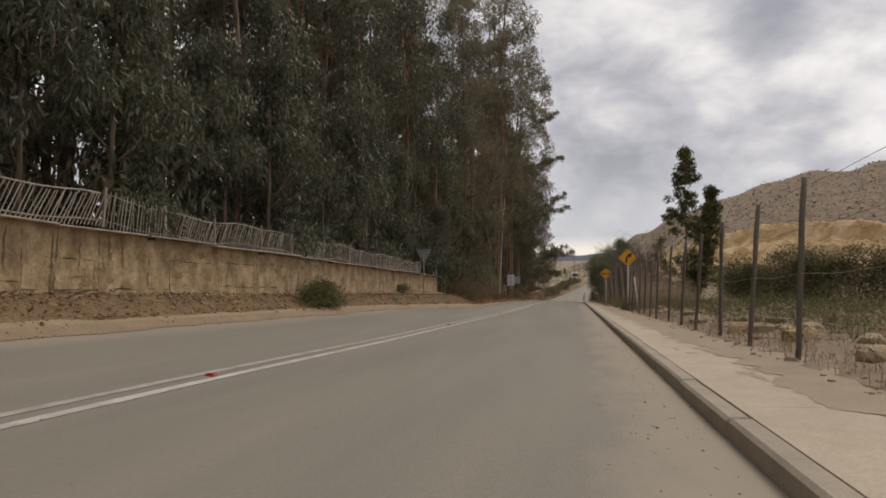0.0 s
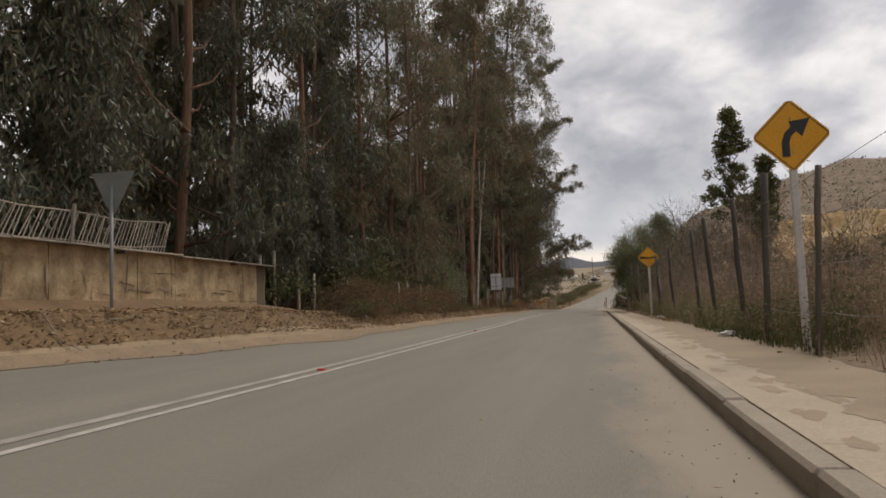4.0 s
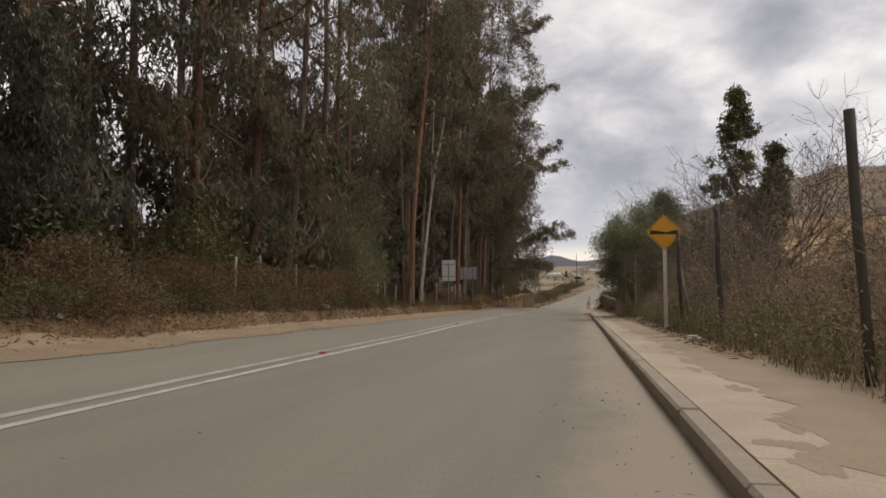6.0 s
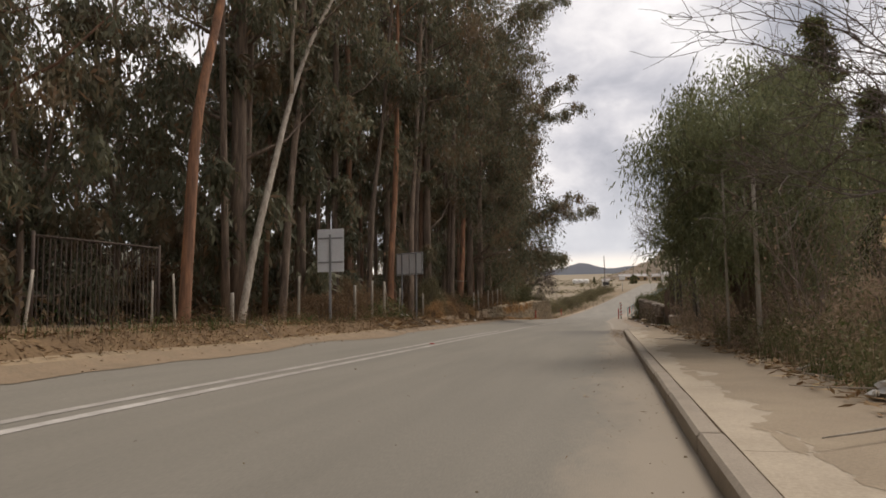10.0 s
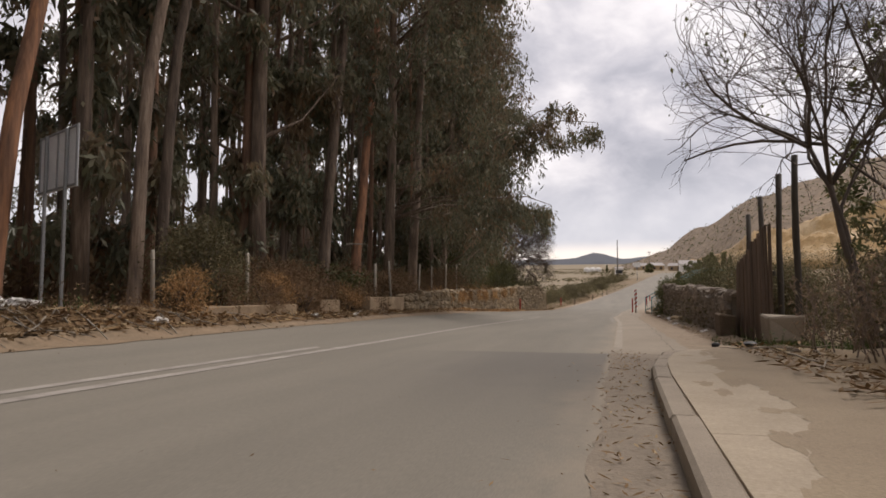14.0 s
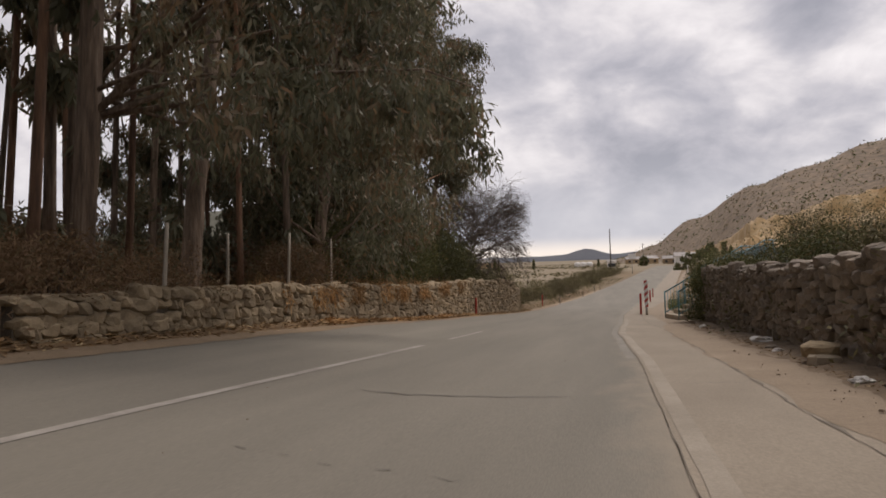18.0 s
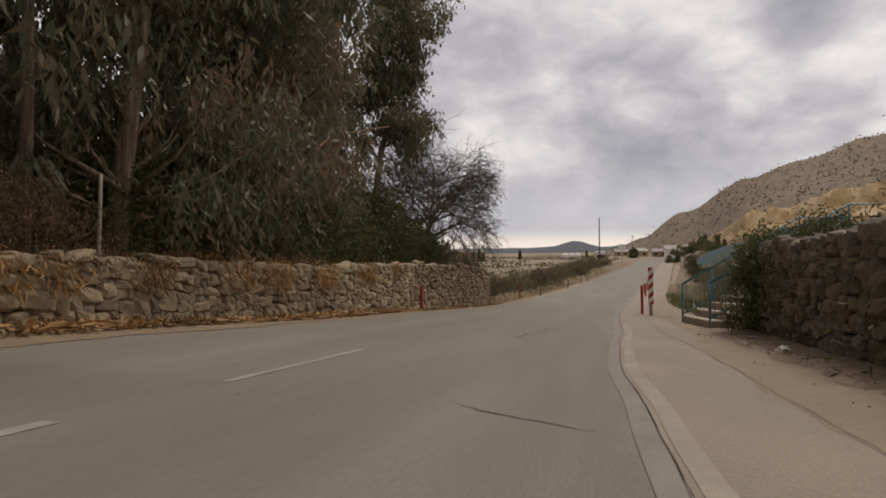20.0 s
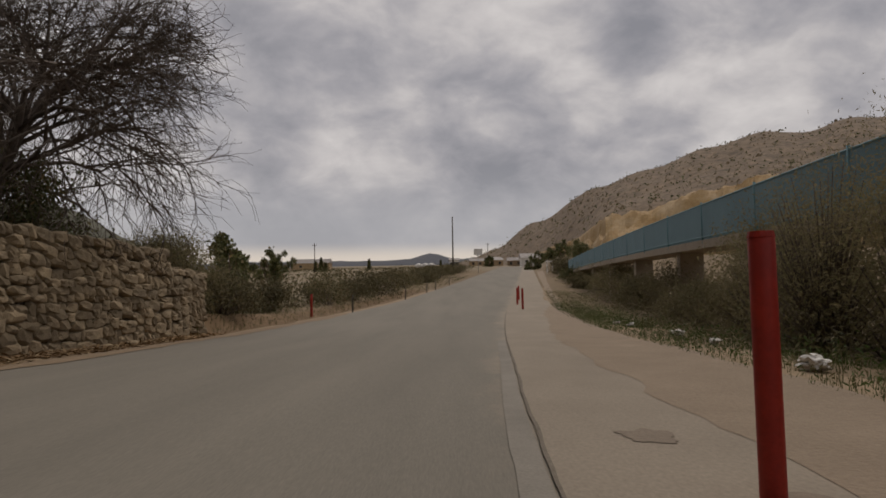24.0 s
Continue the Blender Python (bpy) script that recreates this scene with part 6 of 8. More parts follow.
for x, y, z1, r, lean in ((-9.6, 40.7, 2.4, 0.06, (0, 0.02)), (-9.6, 41.6, 2.6, 0.05, (0, 0)), (-9.5, 43.0, 2.5, 0.05, (0, 0)), (-9.5, 44.2, 2.05, 0.045, (0, 0.05)), (-9.0, 45.9, 1.9, 0.035, (0, 0)), (-8.3, 49.9, 1.85, 0.035, (0, 0)), (-8.3, 51.2, 1.95, 0.035, (0, -0.06)), (-8.3, 53.4, 1.85, 0.04, (0, 0)), (-8.3, 57.0, 1.6, 0.03, (0, 0)), (-8.2, 61.2, 1.55, 0.028, (0, 0.02)), (-8.2, 62.2, 1.6, 0.025, (0, 0)), (-8.2, 63.8, 1.5, 0.025, (0, 0.15)), (-8.2, 66.6, 1.45, 0.025, (0, 0)), (-8.2, 67.3, 1.6, 0.025, (0, -0.1)), (-8.2, 69.3, 1.3, 0.05, (0, 0)), (-8.2, 72.6, 1.8, 0.04, (0, 0.03)), (-8.0, 76.2, 1.68, 0.05, (0, 0)), (-8.2, 78.4, 1.9, 0.045, (0, 0.03)), (-8.0, 79.1, 1.9, 0.05, (0, 0.03)), (-8.0, 79.9, 1.8, 0.025, (0, -0.7)), (-8.0, 80.8, 1.72, 0.035, (0, 0.25)), (-8.0, 84.4, 1.6, 0.04, (0, -0.05)), (-8.0, 87.5, 1.75, 0.045, (0, 0)), (-7.9, 95.3, 1.9, 0.05, (0, 0)), (-7.9, 97.0, 2.05, 0.045, (0, -0.35)), (-7.95, 100.5, 2.15, 0.04, (0, 0.1)), (-8.0, 102.6, 2.15, 0.032, (0, 0)), (-8.1, 105.4, 2.4, 0.036, (0, 0.1)), (-8.3, 108.5, 2.5, 0.033, (0, 0))):
    lone_post(x, y, ground_z(x, y), z1, r, lean)


def build_bar_gate():
    gate = thing("bar_gate", (-9.2, 66.3, 0.55), "rusty dark upright-bar gate under the trees", "gate")
    tubes("gate_frame", [([(0, -1.3, 0.1), (0, 1.9, 0.1)], [0.02, 0.02], 6), ([(0, -1.3, 1.58), (0, 1.9, 1.64)], [0.02, 0.02], 6), ([(0, -1.3, -0.2), (0, -1.3, 1.65)], [0.03, 0.03], 6), ([(0, 1.9, -0.2), (0, 1.9, 1.7)], [0.03, 0.03], 6)], RUSTY_IRON, gate)
    bm = bmesh.new()
    box(bm, (0.014, 0.014, 1.5), pose(0, 0, 0.85))
    bar = shared("bar", bm, RUSTY_IRON)
    for i in range(26):
        put("bar", bar, gate, pose(0, -1.2 + i * 0.12, 0, R.uniform(-0.8, 0.8), 0, 0))
    return gate


build_bar_gate()


def stone_mesh(seed, material):
    """A rough field stone: a lumpy mass between a block and an egg, with broken faces."""
    rng = random.Random(seed)
    bm = bmesh.new()
    bmesh.ops.create_icosphere(bm, subdivisions=2, radius=1.0)
    power = rng.uniform(3.0, 5.0)
    skew, taper = rng.uniform(-0.22, 0.22), rng.uniform(-0.2, 0.2)
    for v in bm.verts:
        c = v.co.normalized()
        k = 0.5 / (abs(c.x) ** power + abs(c.y) ** power + abs(c.z) ** power) ** (1 / power)
        c = c * k * (1 + 0.22 * noise.noise(c * 1.4 + Vector((seed * 3.1, 0, 0))) + 0.07 * noise.noise(c * 4 + Vector((0, seed, 0))))
        v.co = Vector((c.x, c.y * (1 + taper * c.z * 2) + skew * c.z, c.z * (1 + taper * c.y * 2)))
    return shared("stone", bm, material)


def stone_wall(name, label, y0, y1, face_x, side, foot, top, material, near, seed, size=(0.30, 0.155)):
    """A dry-laid wall: an earth core with courses of single stones; side +1 faces +x."""
    wall = thing(name, (0, 0, 0), label, "wall", kind="structure")
    V, F = [], []
    ys = span(y0, y1, 1.0)
    for y in ys:
        f, b = face_x(y) - side * 0.13, face_x(y) - side * 0.55
        V += [(f, y, foot(y) - 0.3), (f, y, top(y) - 0.05), (b, y, top(y) - 0.05), (b, y, foot(y) - 0.3)]
    for i in range(len(ys) - 1):
        o = 4 * i
        for k in range(3):
            F.append((o + k, o + k + 1, o + 5 + k, o + 4 + k) if side > 0 else (o + 4 + k, o + 5 + k, o + k + 1, o + k))
    F += [(0, 1, 2, 3), tuple(len(V) - 4 + k for k in (3, 2, 1, 0))]
    raw("wall_core", V, F, MORTAR, wall)
    rng = random.Random(seed)
    kinds = [stone_mesh(seed * 10 + k, material) for k in range(9)]
    spots = []
    z = -0.05
    course = 0
    while True:
        h = size[1] * rng.uniform(0.7, 1.2)
        y = y0 + rng.uniform(0, 0.2)
        any_ = False
        while y < y1:
            w = size[0] * rng.choice((0.45, 0.7, 0.9, 1.1, 1.3, 1.7)) * rng.uniform(0.85, 1.15)
            yc = min(y + w / 2, y1)
            zz = foot(yc) + z + h / 2
            if zz + h * 0.3 < top(yc) + 0.03:
                any_ = True
                hh = h * rng.uniform(0.8, 1.45)
                spots.append((face_x(yc) - side * rng.uniform(0.10, 0.16), yc, zz + rng.uniform(-0.05, 0.05), rng.uniform(0.26, 0.33), w * 1.16, hh * 1.3, rng.uniform(-10, 10), rng.randrange(9)))
            y += w
        z += h
        course += 1
        if not any_ or course > 30:
            break
    yc = y0
    while yc < y1:
        w = size[0] * rng.uniform(0.6, 1.2)
        spots.append((face_x(yc) - side * rng.uniform(0.2, 0.34), yc, top(yc) - 0.03 + rng.uniform(-0.03, 0.03), 0.34, w, size[1] * rng.uniform(0.6, 1.0), rng.uniform(-6, 6), rng.randrange(9)))
        yc += w * 0.95
    spots.sort(key=lambda s: abs(s[1] - near))
    for s in spots[:300]:
        ob = put("stone", kinds[s[7]], wall, pose(s[0], s[1], s[2], s[6], 0, 0))
        ob.scale = s[3:6]
    V, F = [], []
    for s in spots[300:]:
        me = kinds[s[7]]
        m = pose(s[0], s[1], s[2], s[6], 0, 0) @ Matrix.Diagonal((*s[3:6], 1))
        o = len(V)
        V += [m @ v.co for v in me.vertices]
        F += [tuple(i + o for i in p.vertices) for p in me.polygons]
    if V:
        rest = raw("stones_rest", V, F, material, wall)
        rest["kind"] = "stuff"
    return wall


def lw_x(y):
    return interp(y, [(97, -7.42), (104, -7.55), (112, -7.9), (122, -7.7), (136, -6.95)])


LW_TOP = [(97, 0.90), (104, 1.10), (110, 1.22), (116, 1.28), (119, 1.45), (126, 1.68), (133, 1.80), (135.9, 1.75), (136.1, 1.45), (138.4, 1.42)]
stone_wall("stone_wall", "dry-laid retaining wall of rough brown field stones", 97.1, 138.3, lw_x, 1, lambda y: interp(y, BANK) + (base_z(y) if y > 120 else 0) - 0.05, lambda y: interp(y, LW_TOP), STONE, 121, 3)
stone_wall("stone_wall", "low dark wall of rough field stones beside the footpath", 89.5, 112.4, lambda y: 1.80, -1, lambda y: base_z(y) + 0.0, lambda y: interp(y, [(89, 0.92), (100, 1.18), (112.4, 1.5)]), STONE_DARK, 99, 4, (0.25, 0.14))


def build_white_wall():
    """The low limewashed wall in its three lengths."""
    for a, b in ((84.9, 88.7), (90.0, 91.2), (93.5, 96.8)):
        w = thing("low_wall", (0, 0, 0), "low limewashed masonry wall, stained and partly overgrown", "wall", "low walls on the verge", "structure")
        bm = bmesh.new()
        z0, z1 = 0.15, 0.63 + 0.024 * (a - 85)
        n = max(1, round((b - a) / 1.4))
        for i in range(n):
            y0, y1 = a + (b - a) * i / n, a + (b - a) * (i + 1) / n
            bm2 = bmesh.new()
            box(bm2, (0.24, y1 - y0 - 0.006, z1 - z0), pose(-7.52 + 0.015 * (i % 2), (y0 + y1) / 2, (z0 + z1) / 2 + 0.01 * i), 0.02)
            part("wall_section", bm2, WHITE_WALL, w)
        bm.free()


build_white_wall()


def build_board_gate():
    gate = thing("board_gate", (2.0, 89.3, 0.0), "old brown gate of upright uneven boards", "gate", rz=3)
    rng = random.Random(14)
    for i in range(15):
        y = -0.08 - i * 0.185
        h = 1.5 + 0.55 * i / 15 + rng.uniform(-0.07, 0.07)
        bm = bmesh.new()
        box(bm, (0.024, 0.16, h), pose(rng.uniform(-0.012, 0.012), y, h / 2 + 0.02, rng.uniform(-1, 1), rng.uniform(-1, 1), 0), 0.005)
        part("board", bm, BROWN_WOOD, gate)
    for z in (0.4, 1.2):
        bm = bmesh.new()
        box(bm, (0.04, 2.8, 0.08), pose(0.04, -1.4, z), 0.006)
        part("cross_rail", bm, DARK_WOOD, gate)
    return gate


build_board_gate()


def block(place, size, material, label, name="concrete_block", rz=0):
    ob = thing(name, place, label, "block", rz=rz)
    bm = bmesh.new()
    box(bm, size, pose(0, 0, size[2] / 2), 0.025)
    for v in bm.verts:
        v.co += Vector((noise.noise(v.co * 3), noise.noise(v.co * 3 + Vector((5, 0, 0))), noise.noise(v.co * 4))) * 0.06
    part("block_body", bm, material, ob)
    return ob


block((1.74, 89.05, -0.05), (0.30, 0.70, 0.52), PLASTER_DARK, "dull brown rendered block at the gate's foot")
block((2.15, 85.9, 0.1), (0.5, 0.7, 0.42), KERB, "rough concrete block by the end of the pavement")


# ---- signs and posts ----


def diamond(bm, half, y, thick=0.004, r=0.05):
    pts = []
    for k in range(4):
        a = math.pi / 2 * k
        for s in (-1, 1):
            pts.append((math.cos(a) * (half - r * 0.7) - s * math.sin(a) * r * 0.7, math.sin(a) * (half - r * 0.7) + s * math.cos(a) * r * 0.7))
    f = [bm.verts.new((p[0], y - thick / 2, p[1])) for p in pts]
    b = [bm.verts.new((p[0], y + thick / 2, p[1])) for p in pts]
    bm.faces.new(f)
    bm.faces.new(b[::-1])
    for i in range(len(f)):
        j = (i + 1) % len(f)
        bm.faces.new((f[j], f[i], b[i], b[j]))
    bmesh.ops.recalc_face_normals(bm, faces=bm.faces)


def flat(pts, y):
    bm = bmesh.new()
    bm.faces.new([bm.verts.new((x, y, z)) for x, z in pts])
    bmesh.ops.triangulate(bm, faces=bm.faces)
    return bm


def warning_sign(place, post_h, centre_z, label, symbol, rz=0, half=0.44):
    sign = thing("warning_sign", place, label, "road sign", "yellow warning signs", rz=rz)
    bm = bmesh.new()
    box(bm, (0.085, 0.045, post_h + 0.3), pose(0, 0.03, post_h / 2 - 0.15), 0.008)
    part("sign_post", bm, SIGN_POST, sign, "whitish steel post")
    bm = bmesh.new()
    diamond(bm, half, 0)
    plate = part("sign_plate", bm, YELLOW, sign, "yellow diamond plate")
    plate.matrix_basis = pose(0, 0, centre_z)
    part("symbol", flat(symbol, -0.006), BLACK, plate, "black painted symbol")
    V, F = [], []
    for k in range(4):
        a, b = math.pi / 2 * k, math.pi / 2 * (k + 1)
        o = len(V)
        for rr in (half * 0.93, half * 0.90):
            for ang in (a, b):
                V.append((math.cos(ang) * rr, -0.0055, math.sin(ang) * rr))
        F.append((o, o + 1, o + 3, o + 2))
    raw("border", V, F, BLACK, plate, "thin black border")
    for z in (-0.2, 0.2):
        bm = bmesh.new()
        bmesh.ops.create_cone(bm, cap_ends=True, segments=6, radius1=0.012, radius2=0.012, depth=0.012, matrix=pose(0, -0.008, z, 90, 0, 0))
        part("bolt", bm, STEEL, plate)
    return sign


arrow = [(-0.11, -0.25), (-0.025, -0.25), (-0.025, -0.08), (0.0, -0.01), (0.055, 0.045), (0.115, -0.025), (0.21, 0.19), (-0.02, 0.165), (0.0, 0.105), (-0.07, 0.035), (-0.11, -0.07)]
dip = [(-0.33, -0.05), (0.33, -0.05), (0.33, 0.045), (0.21, 0.045), (0.13, 0.015), (0.05, -0.012), (-0.05, -0.012), (-0.13, 0.015), (-0.21, 0.045), (-0.33, 0.045)]
warning_sign((1.55, 31.8, 0.2), 2.55, 2.43, "yellow diamond sign with a black right-bend arrow", arrow, 0)
warning_sign((1.38, 52.5, 0.2), 2.35, 2.29, "yellow diamond sign with a black road-dip symbol", dip, 0)
leaning = thing("leaning_pole", (1.62, 27.4, 0.13), "pale wooden pole leaning beside the sign", "pole")
tubes("pole_shaft", [([(0, 0, -0.1), (-0.02, 0.7, 0.75), (-0.03, 1.4, 1.5)], [0.045, 0.042, 0.04], 7)], PALE_WOOD, leaning)
leaning = thing("leaning_pole", (1.75, 51.0, 0.13), "pale wooden pole leaning in the weeds", "pole")
tubes("pole_shaft", [([(0, 0, -0.1), (-0.02, 0.7, 0.8), (-0.03, 1.4, 1.5)], [0.04, 0.036, 0.032], 7)], GREEN_WOOD, leaning)


def build_back_signs():
    s = thing("road_sign", (-7.7, 73.5, 0.45), "upright grey road sign seen from behind on one post", "road sign")
    bm = bmesh.new()
    box(bm, (0.06, 0.04, 2.6), pose(0, 0, 1.2), 0.006)
    part("sign_post", bm, STEEL, s)
    bm = bmesh.new()
    box(bm, (0.76, 0.012, 1.16), pose(0, 0.035, 2.07), 0.004)
    part("sign_plate", bm, PLATE, s)
    for z in (1.75, 2.4):
        bm = bmesh.new()
        box(bm, (0.7, 0.02, 0.04), pose(0, 0.02, z), 0.003)
        part("stiffener", bm, STEEL, s)
    s = thing("road_sign", (-7.95, 82.1, 0.5), "wide grey road sign seen from behind on two posts", "road sign", rz=-28)
    for x in (-0.38, 0.38):
        bm = bmesh.new()
        box(bm, (0.055, 0.04, 2.8), pose(x, 0, 1.2), 0.006)
        part("sign_post", bm, STEEL, s)
    bm = bmesh.new()
    box(bm, (1.42, 0.012, 0.86), pose(0, 0.035, 2.2), 0.004)
    plate = part("sign_plate", bm, PLATE, s)
    for x in (-0.68, 0, 0.68):
        bm = bmesh.new()
        box(bm, (0.03, 0.02, 0.84), pose(x, 0.02, 2.2), 0.003)
        part("stiffener", bm, STEEL, s)
    for z in (1.8, 2.6):
        bm = bmesh.new()
        box(bm, (1.38, 0.02, 0.03), pose(0, 0.018, z), 0.003)
        part("stiffener", bm, STEEL, s)
    s = thing("yield_sign", (-8.62, 33.4, 0.55), "pale triangular sign seen from behind on a thin post", "road sign")
    tubes("sign_post", [([(0, 0, -0.2), (0, 0, 2.5)], [0.03, 0.03], 8)], STEEL, s)
    bm = bmesh.new()
    pts = [(-0.42, 2.75), (0.42, 2.75), (0.05, 2.05), (-0.05, 2.05)]
    f = [bm.verts.new((x, 0.035, z)) for x, z in pts]
    b = [bm.verts.new((x, 0.045, z)) for x, z in pts]
    bm.faces.new(f)
    bm.faces.new(b[::-1])
    for i in range(4):
        j = (i + 1) % 4
        bm.faces.new((f[j], f[i], b[i], b[j]))
    bmesh.ops.recalc_face_normals(bm, faces=bm.faces)
    part("sign_plate", bm, SIGN_BACK, s)


build_back_signs()


def red_post(x, y, h, r=0.055, label="red painted steel bollard post", lean=0):
    z = max(ground_z(x, y), base_z(y) - 0.02)
    ob = thing("bollard", (x, y, z), label, "bollard", "red posts by the road")
    v = [Vector((lean * i / 4, 0, -0.15 + (h + 0.15) * i / 4)) for i in range(5)]
    tubes("bollard_pipe", [(v + [v[-1] + Vector((0, 0, 0.012))], [r, r, r, r, r, r * 0.8], 14)], RED, ob)
    bm = bmesh.new()
    bmesh.ops.create_cone(bm, cap_ends=True, segments=14, radius1=r * 1.04, radius2=r * 0.94, depth=0.022, matrix=pose(lean, 0, h + 0.014))
    part("cap", bm, RED, ob, "faded red cap on the pipe's end")
    return ob


red_post(0.39, 123.2, 0.93, 0.046)
for x, y, h in ((-7.35, 124.5, 0.82), (-6.7 + 0.2, 149.0, 0.85), (2.15, 151.5, 0.9), (2.35, 156.5, 0.85), (2.9, 162, 0.8)):
    red_post(x, y, h, 0.05)


def striped_post():
    ob = thing("marker_post", (0.58, 121.83, base_z(121.8)), "red and white diagonally striped marker on a bare pipe", "marker post")
    tubes("pipe", [([(0, 0, -0.1), (0, 0, 0.358)], [0.05, 0.05], 12)], PIPE, ob)
    w, d, z0, z1, n = 0.075, 0.045, 0.36, 1.48, 8
    step = (z1 - z0) / n
    ring = [(-w, -d), (w, -d), (w, d), (-w, d)]
    for i in range(n + 1):
        V = []
        for zz in (z0 + (i - 1) * step, z0 + i * step):
            for x, y in ring:
                V.append((x, y, min(z1, max(z0, zz + (x + w) / (2 * w) * step * 1.0))))
        F = [(0, 1, 5, 4), (1, 2, 6, 5), (2, 3, 7, 6), (3, 0, 4, 7), (0, 3, 2, 1), (4, 5, 6, 7)]
        raw("stripe", V, F, RED if i % 2 == 0 else WHITE, ob, "red stripe" if i % 2 == 0 else "dirty white stripe")
    return ob


striped_post()

# ---- stairs and footbridge ----


def build_stairs():
    st = thing("footbridge_stairs", (1.32, 114.9, base_z(116)), "concrete steps with blue tubular railings up to the footbridge", "stairs", rz=5)
    n, rise, tread, w = 9, 0.17, 0.31, 2.9
    for i in range(n):
        bm = bmesh.new()
        box(bm, (tread + 0.02, w, rise * (i + 1)), pose(i * tread + tread / 2, w / 2, rise * (i + 1) / 2 - 0.002 * i), 0.012)
        part("step", bm, CONCRETE, st)
    bm = bmesh.new()
    box(bm, (2.2, w + 0.6, rise * n + 0.1), pose(n * tread + 1.12, w / 2 + 0.1, rise * n / 2 - 0.05), 0.01)
    part("landing", bm, KERB, st)
    for y in (0.04, w - 0.04):
        rail = new("railing")
        rail.parent = st
        top, low = 0.95, 0.12
        x1, zt = n * tread, rise * n
        tubes("handrail", [([(0, y, top), (x1, y, zt + top + 0.1), (x1 + 2.2, y, zt + top + 0.1)], [0.025] * 3, 8)], BLUE, rail)
        tubes("bottom_rail", [([(0, y, low + 0.1), (x1, y, zt + low), (x1 + 2.2, y, zt + low)], [0.02] * 3, 6)], BLUE, rail)
        for k in range(5):
            x = x1 * k / 4
            tubes("rail_post", [([(x, y, zt * k / 4 - 0.05), (x, y, zt * k / 4 + top + 0.05)], [0.025, 0.025], 8)], BLUE, rail)
        for k in range(1, 26):
            x = x1 * k / 26
            z = zt * k / 26
            tubes("baluster", [([(x, y, z + 0.15), (x, y, z + top)], [0.008, 0.008], 4)], BLUE, rail)
    return st


build_stairs()


def build_footbridge():
    br = thing("footbridge", (0, 0, 0), "long blue-railed footbridge on concrete beams beside the road", "footbridge")
    A, B = Vector((5.0, 118.5, 1.42)), Vector((11.2, 196.0, 3.35))
    d = (B - A)
    L = d.length
    side = Vector((d.y, -d.x, 0)).normalized()
    n = 16

    def at(u, off=0.0, up=0.0):
        return A + d * u + side * off + Vector((0, 0, up + 0.25 * math.sin(math.pi * u)))

    V, F = [], []
    for i in range(n + 1):
        u = i / n
        V += [at(u, 0, 0.12), at(u, 1.6, 0.12), at(u, 1.6, -0.14), at(u, 0, -0.14)]
    for i in range(n):
        o = 4 * i
        for k in range(4):
            F.append((o + k, o + (k + 1) % 4, o + 4 + (k + 1) % 4, o + 4 + k))
    F += [(0, 3, 2, 1), (4 * n, 4 * n + 1, 4 * n + 2, 4 * n + 3)]
    raw("deck", V, F, KERB, br, "stained concrete deck beam")
    for off in (0.02, 1.58):
        rail = new("railing")
        rail.parent = br
        for up in (0.2, 1.2):
            tubes("rail", [([at(i / n, off, up) for i in range(n + 1)], [0.03] * (n + 1), 6)], BLUE, rail)
        count = 240
        bm = bmesh.new()
        box(bm, (0.018, 0.315, 1.0), pose(0, 0, 0.5))
        bar = shared("bar", bm, BLUE_SHEET)
        for k in range(count if off < 1 else 0):
            u = (k / count) ** 1.15
            p = at(u, off, 0.2)
            put("bar", bar, rail, pose(*p, 0, 0, math.degrees(math.atan2(-d.x, d.y))))
        V, F = [], []
        for k in range(420 if off > 1 else 260):
            u = k / 420 if off > 1 else 0.2 + 0.8 * (k / 260)
            p = at(u, off, 0.2)
            o = len(V)
            V += [p + Vector((0, -0.06, 0)), p + Vector((0, 0.06, 0)), p + Vector((0, 0.06, 1.0)), p + Vector((0, -0.06, 1.0))]
            V += [v + side * 0.018 for v in V[o:o + 4]]
            F += [(o, o + 1, o + 2, o + 3), (o + 7, o + 6, o + 5, o + 4), (o, o + 3, o + 7, o + 4), (o + 1, o + 5, o + 6, o + 2)]
        rest = raw("bars_rest", V, F, BLUE_SHEET, rail)
        rest["kind"] = "stuff"
        for i in range(n + 1):
            tubes("rail_post", [([at(i / n, off, 0.0), at(i / n, off, 1.28)], [0.035, 0.035], 6)], BLUE, rail)
    for i in range(1, 8):
        u = i / 8
        p = at(u, 0.8, -0.14)
        g = ground_z(p.x, p.y)
        if p.z - g > 0.3:
            bm = bmesh.new()
            box(bm, (0.9, 0.35, p.z - g + 0.5), pose(p.x, p.y, (p.z + g - 0.5) / 2), 0.02)
            part("pier", bm, KERB, br)
    return br


build_footbridge()

# ---- weeds, litter and small things ----


def stuff(name, q, material, label, category):
    ob = quads(name, q, material)
    return tagged(ob, label, category, kind="stuff")


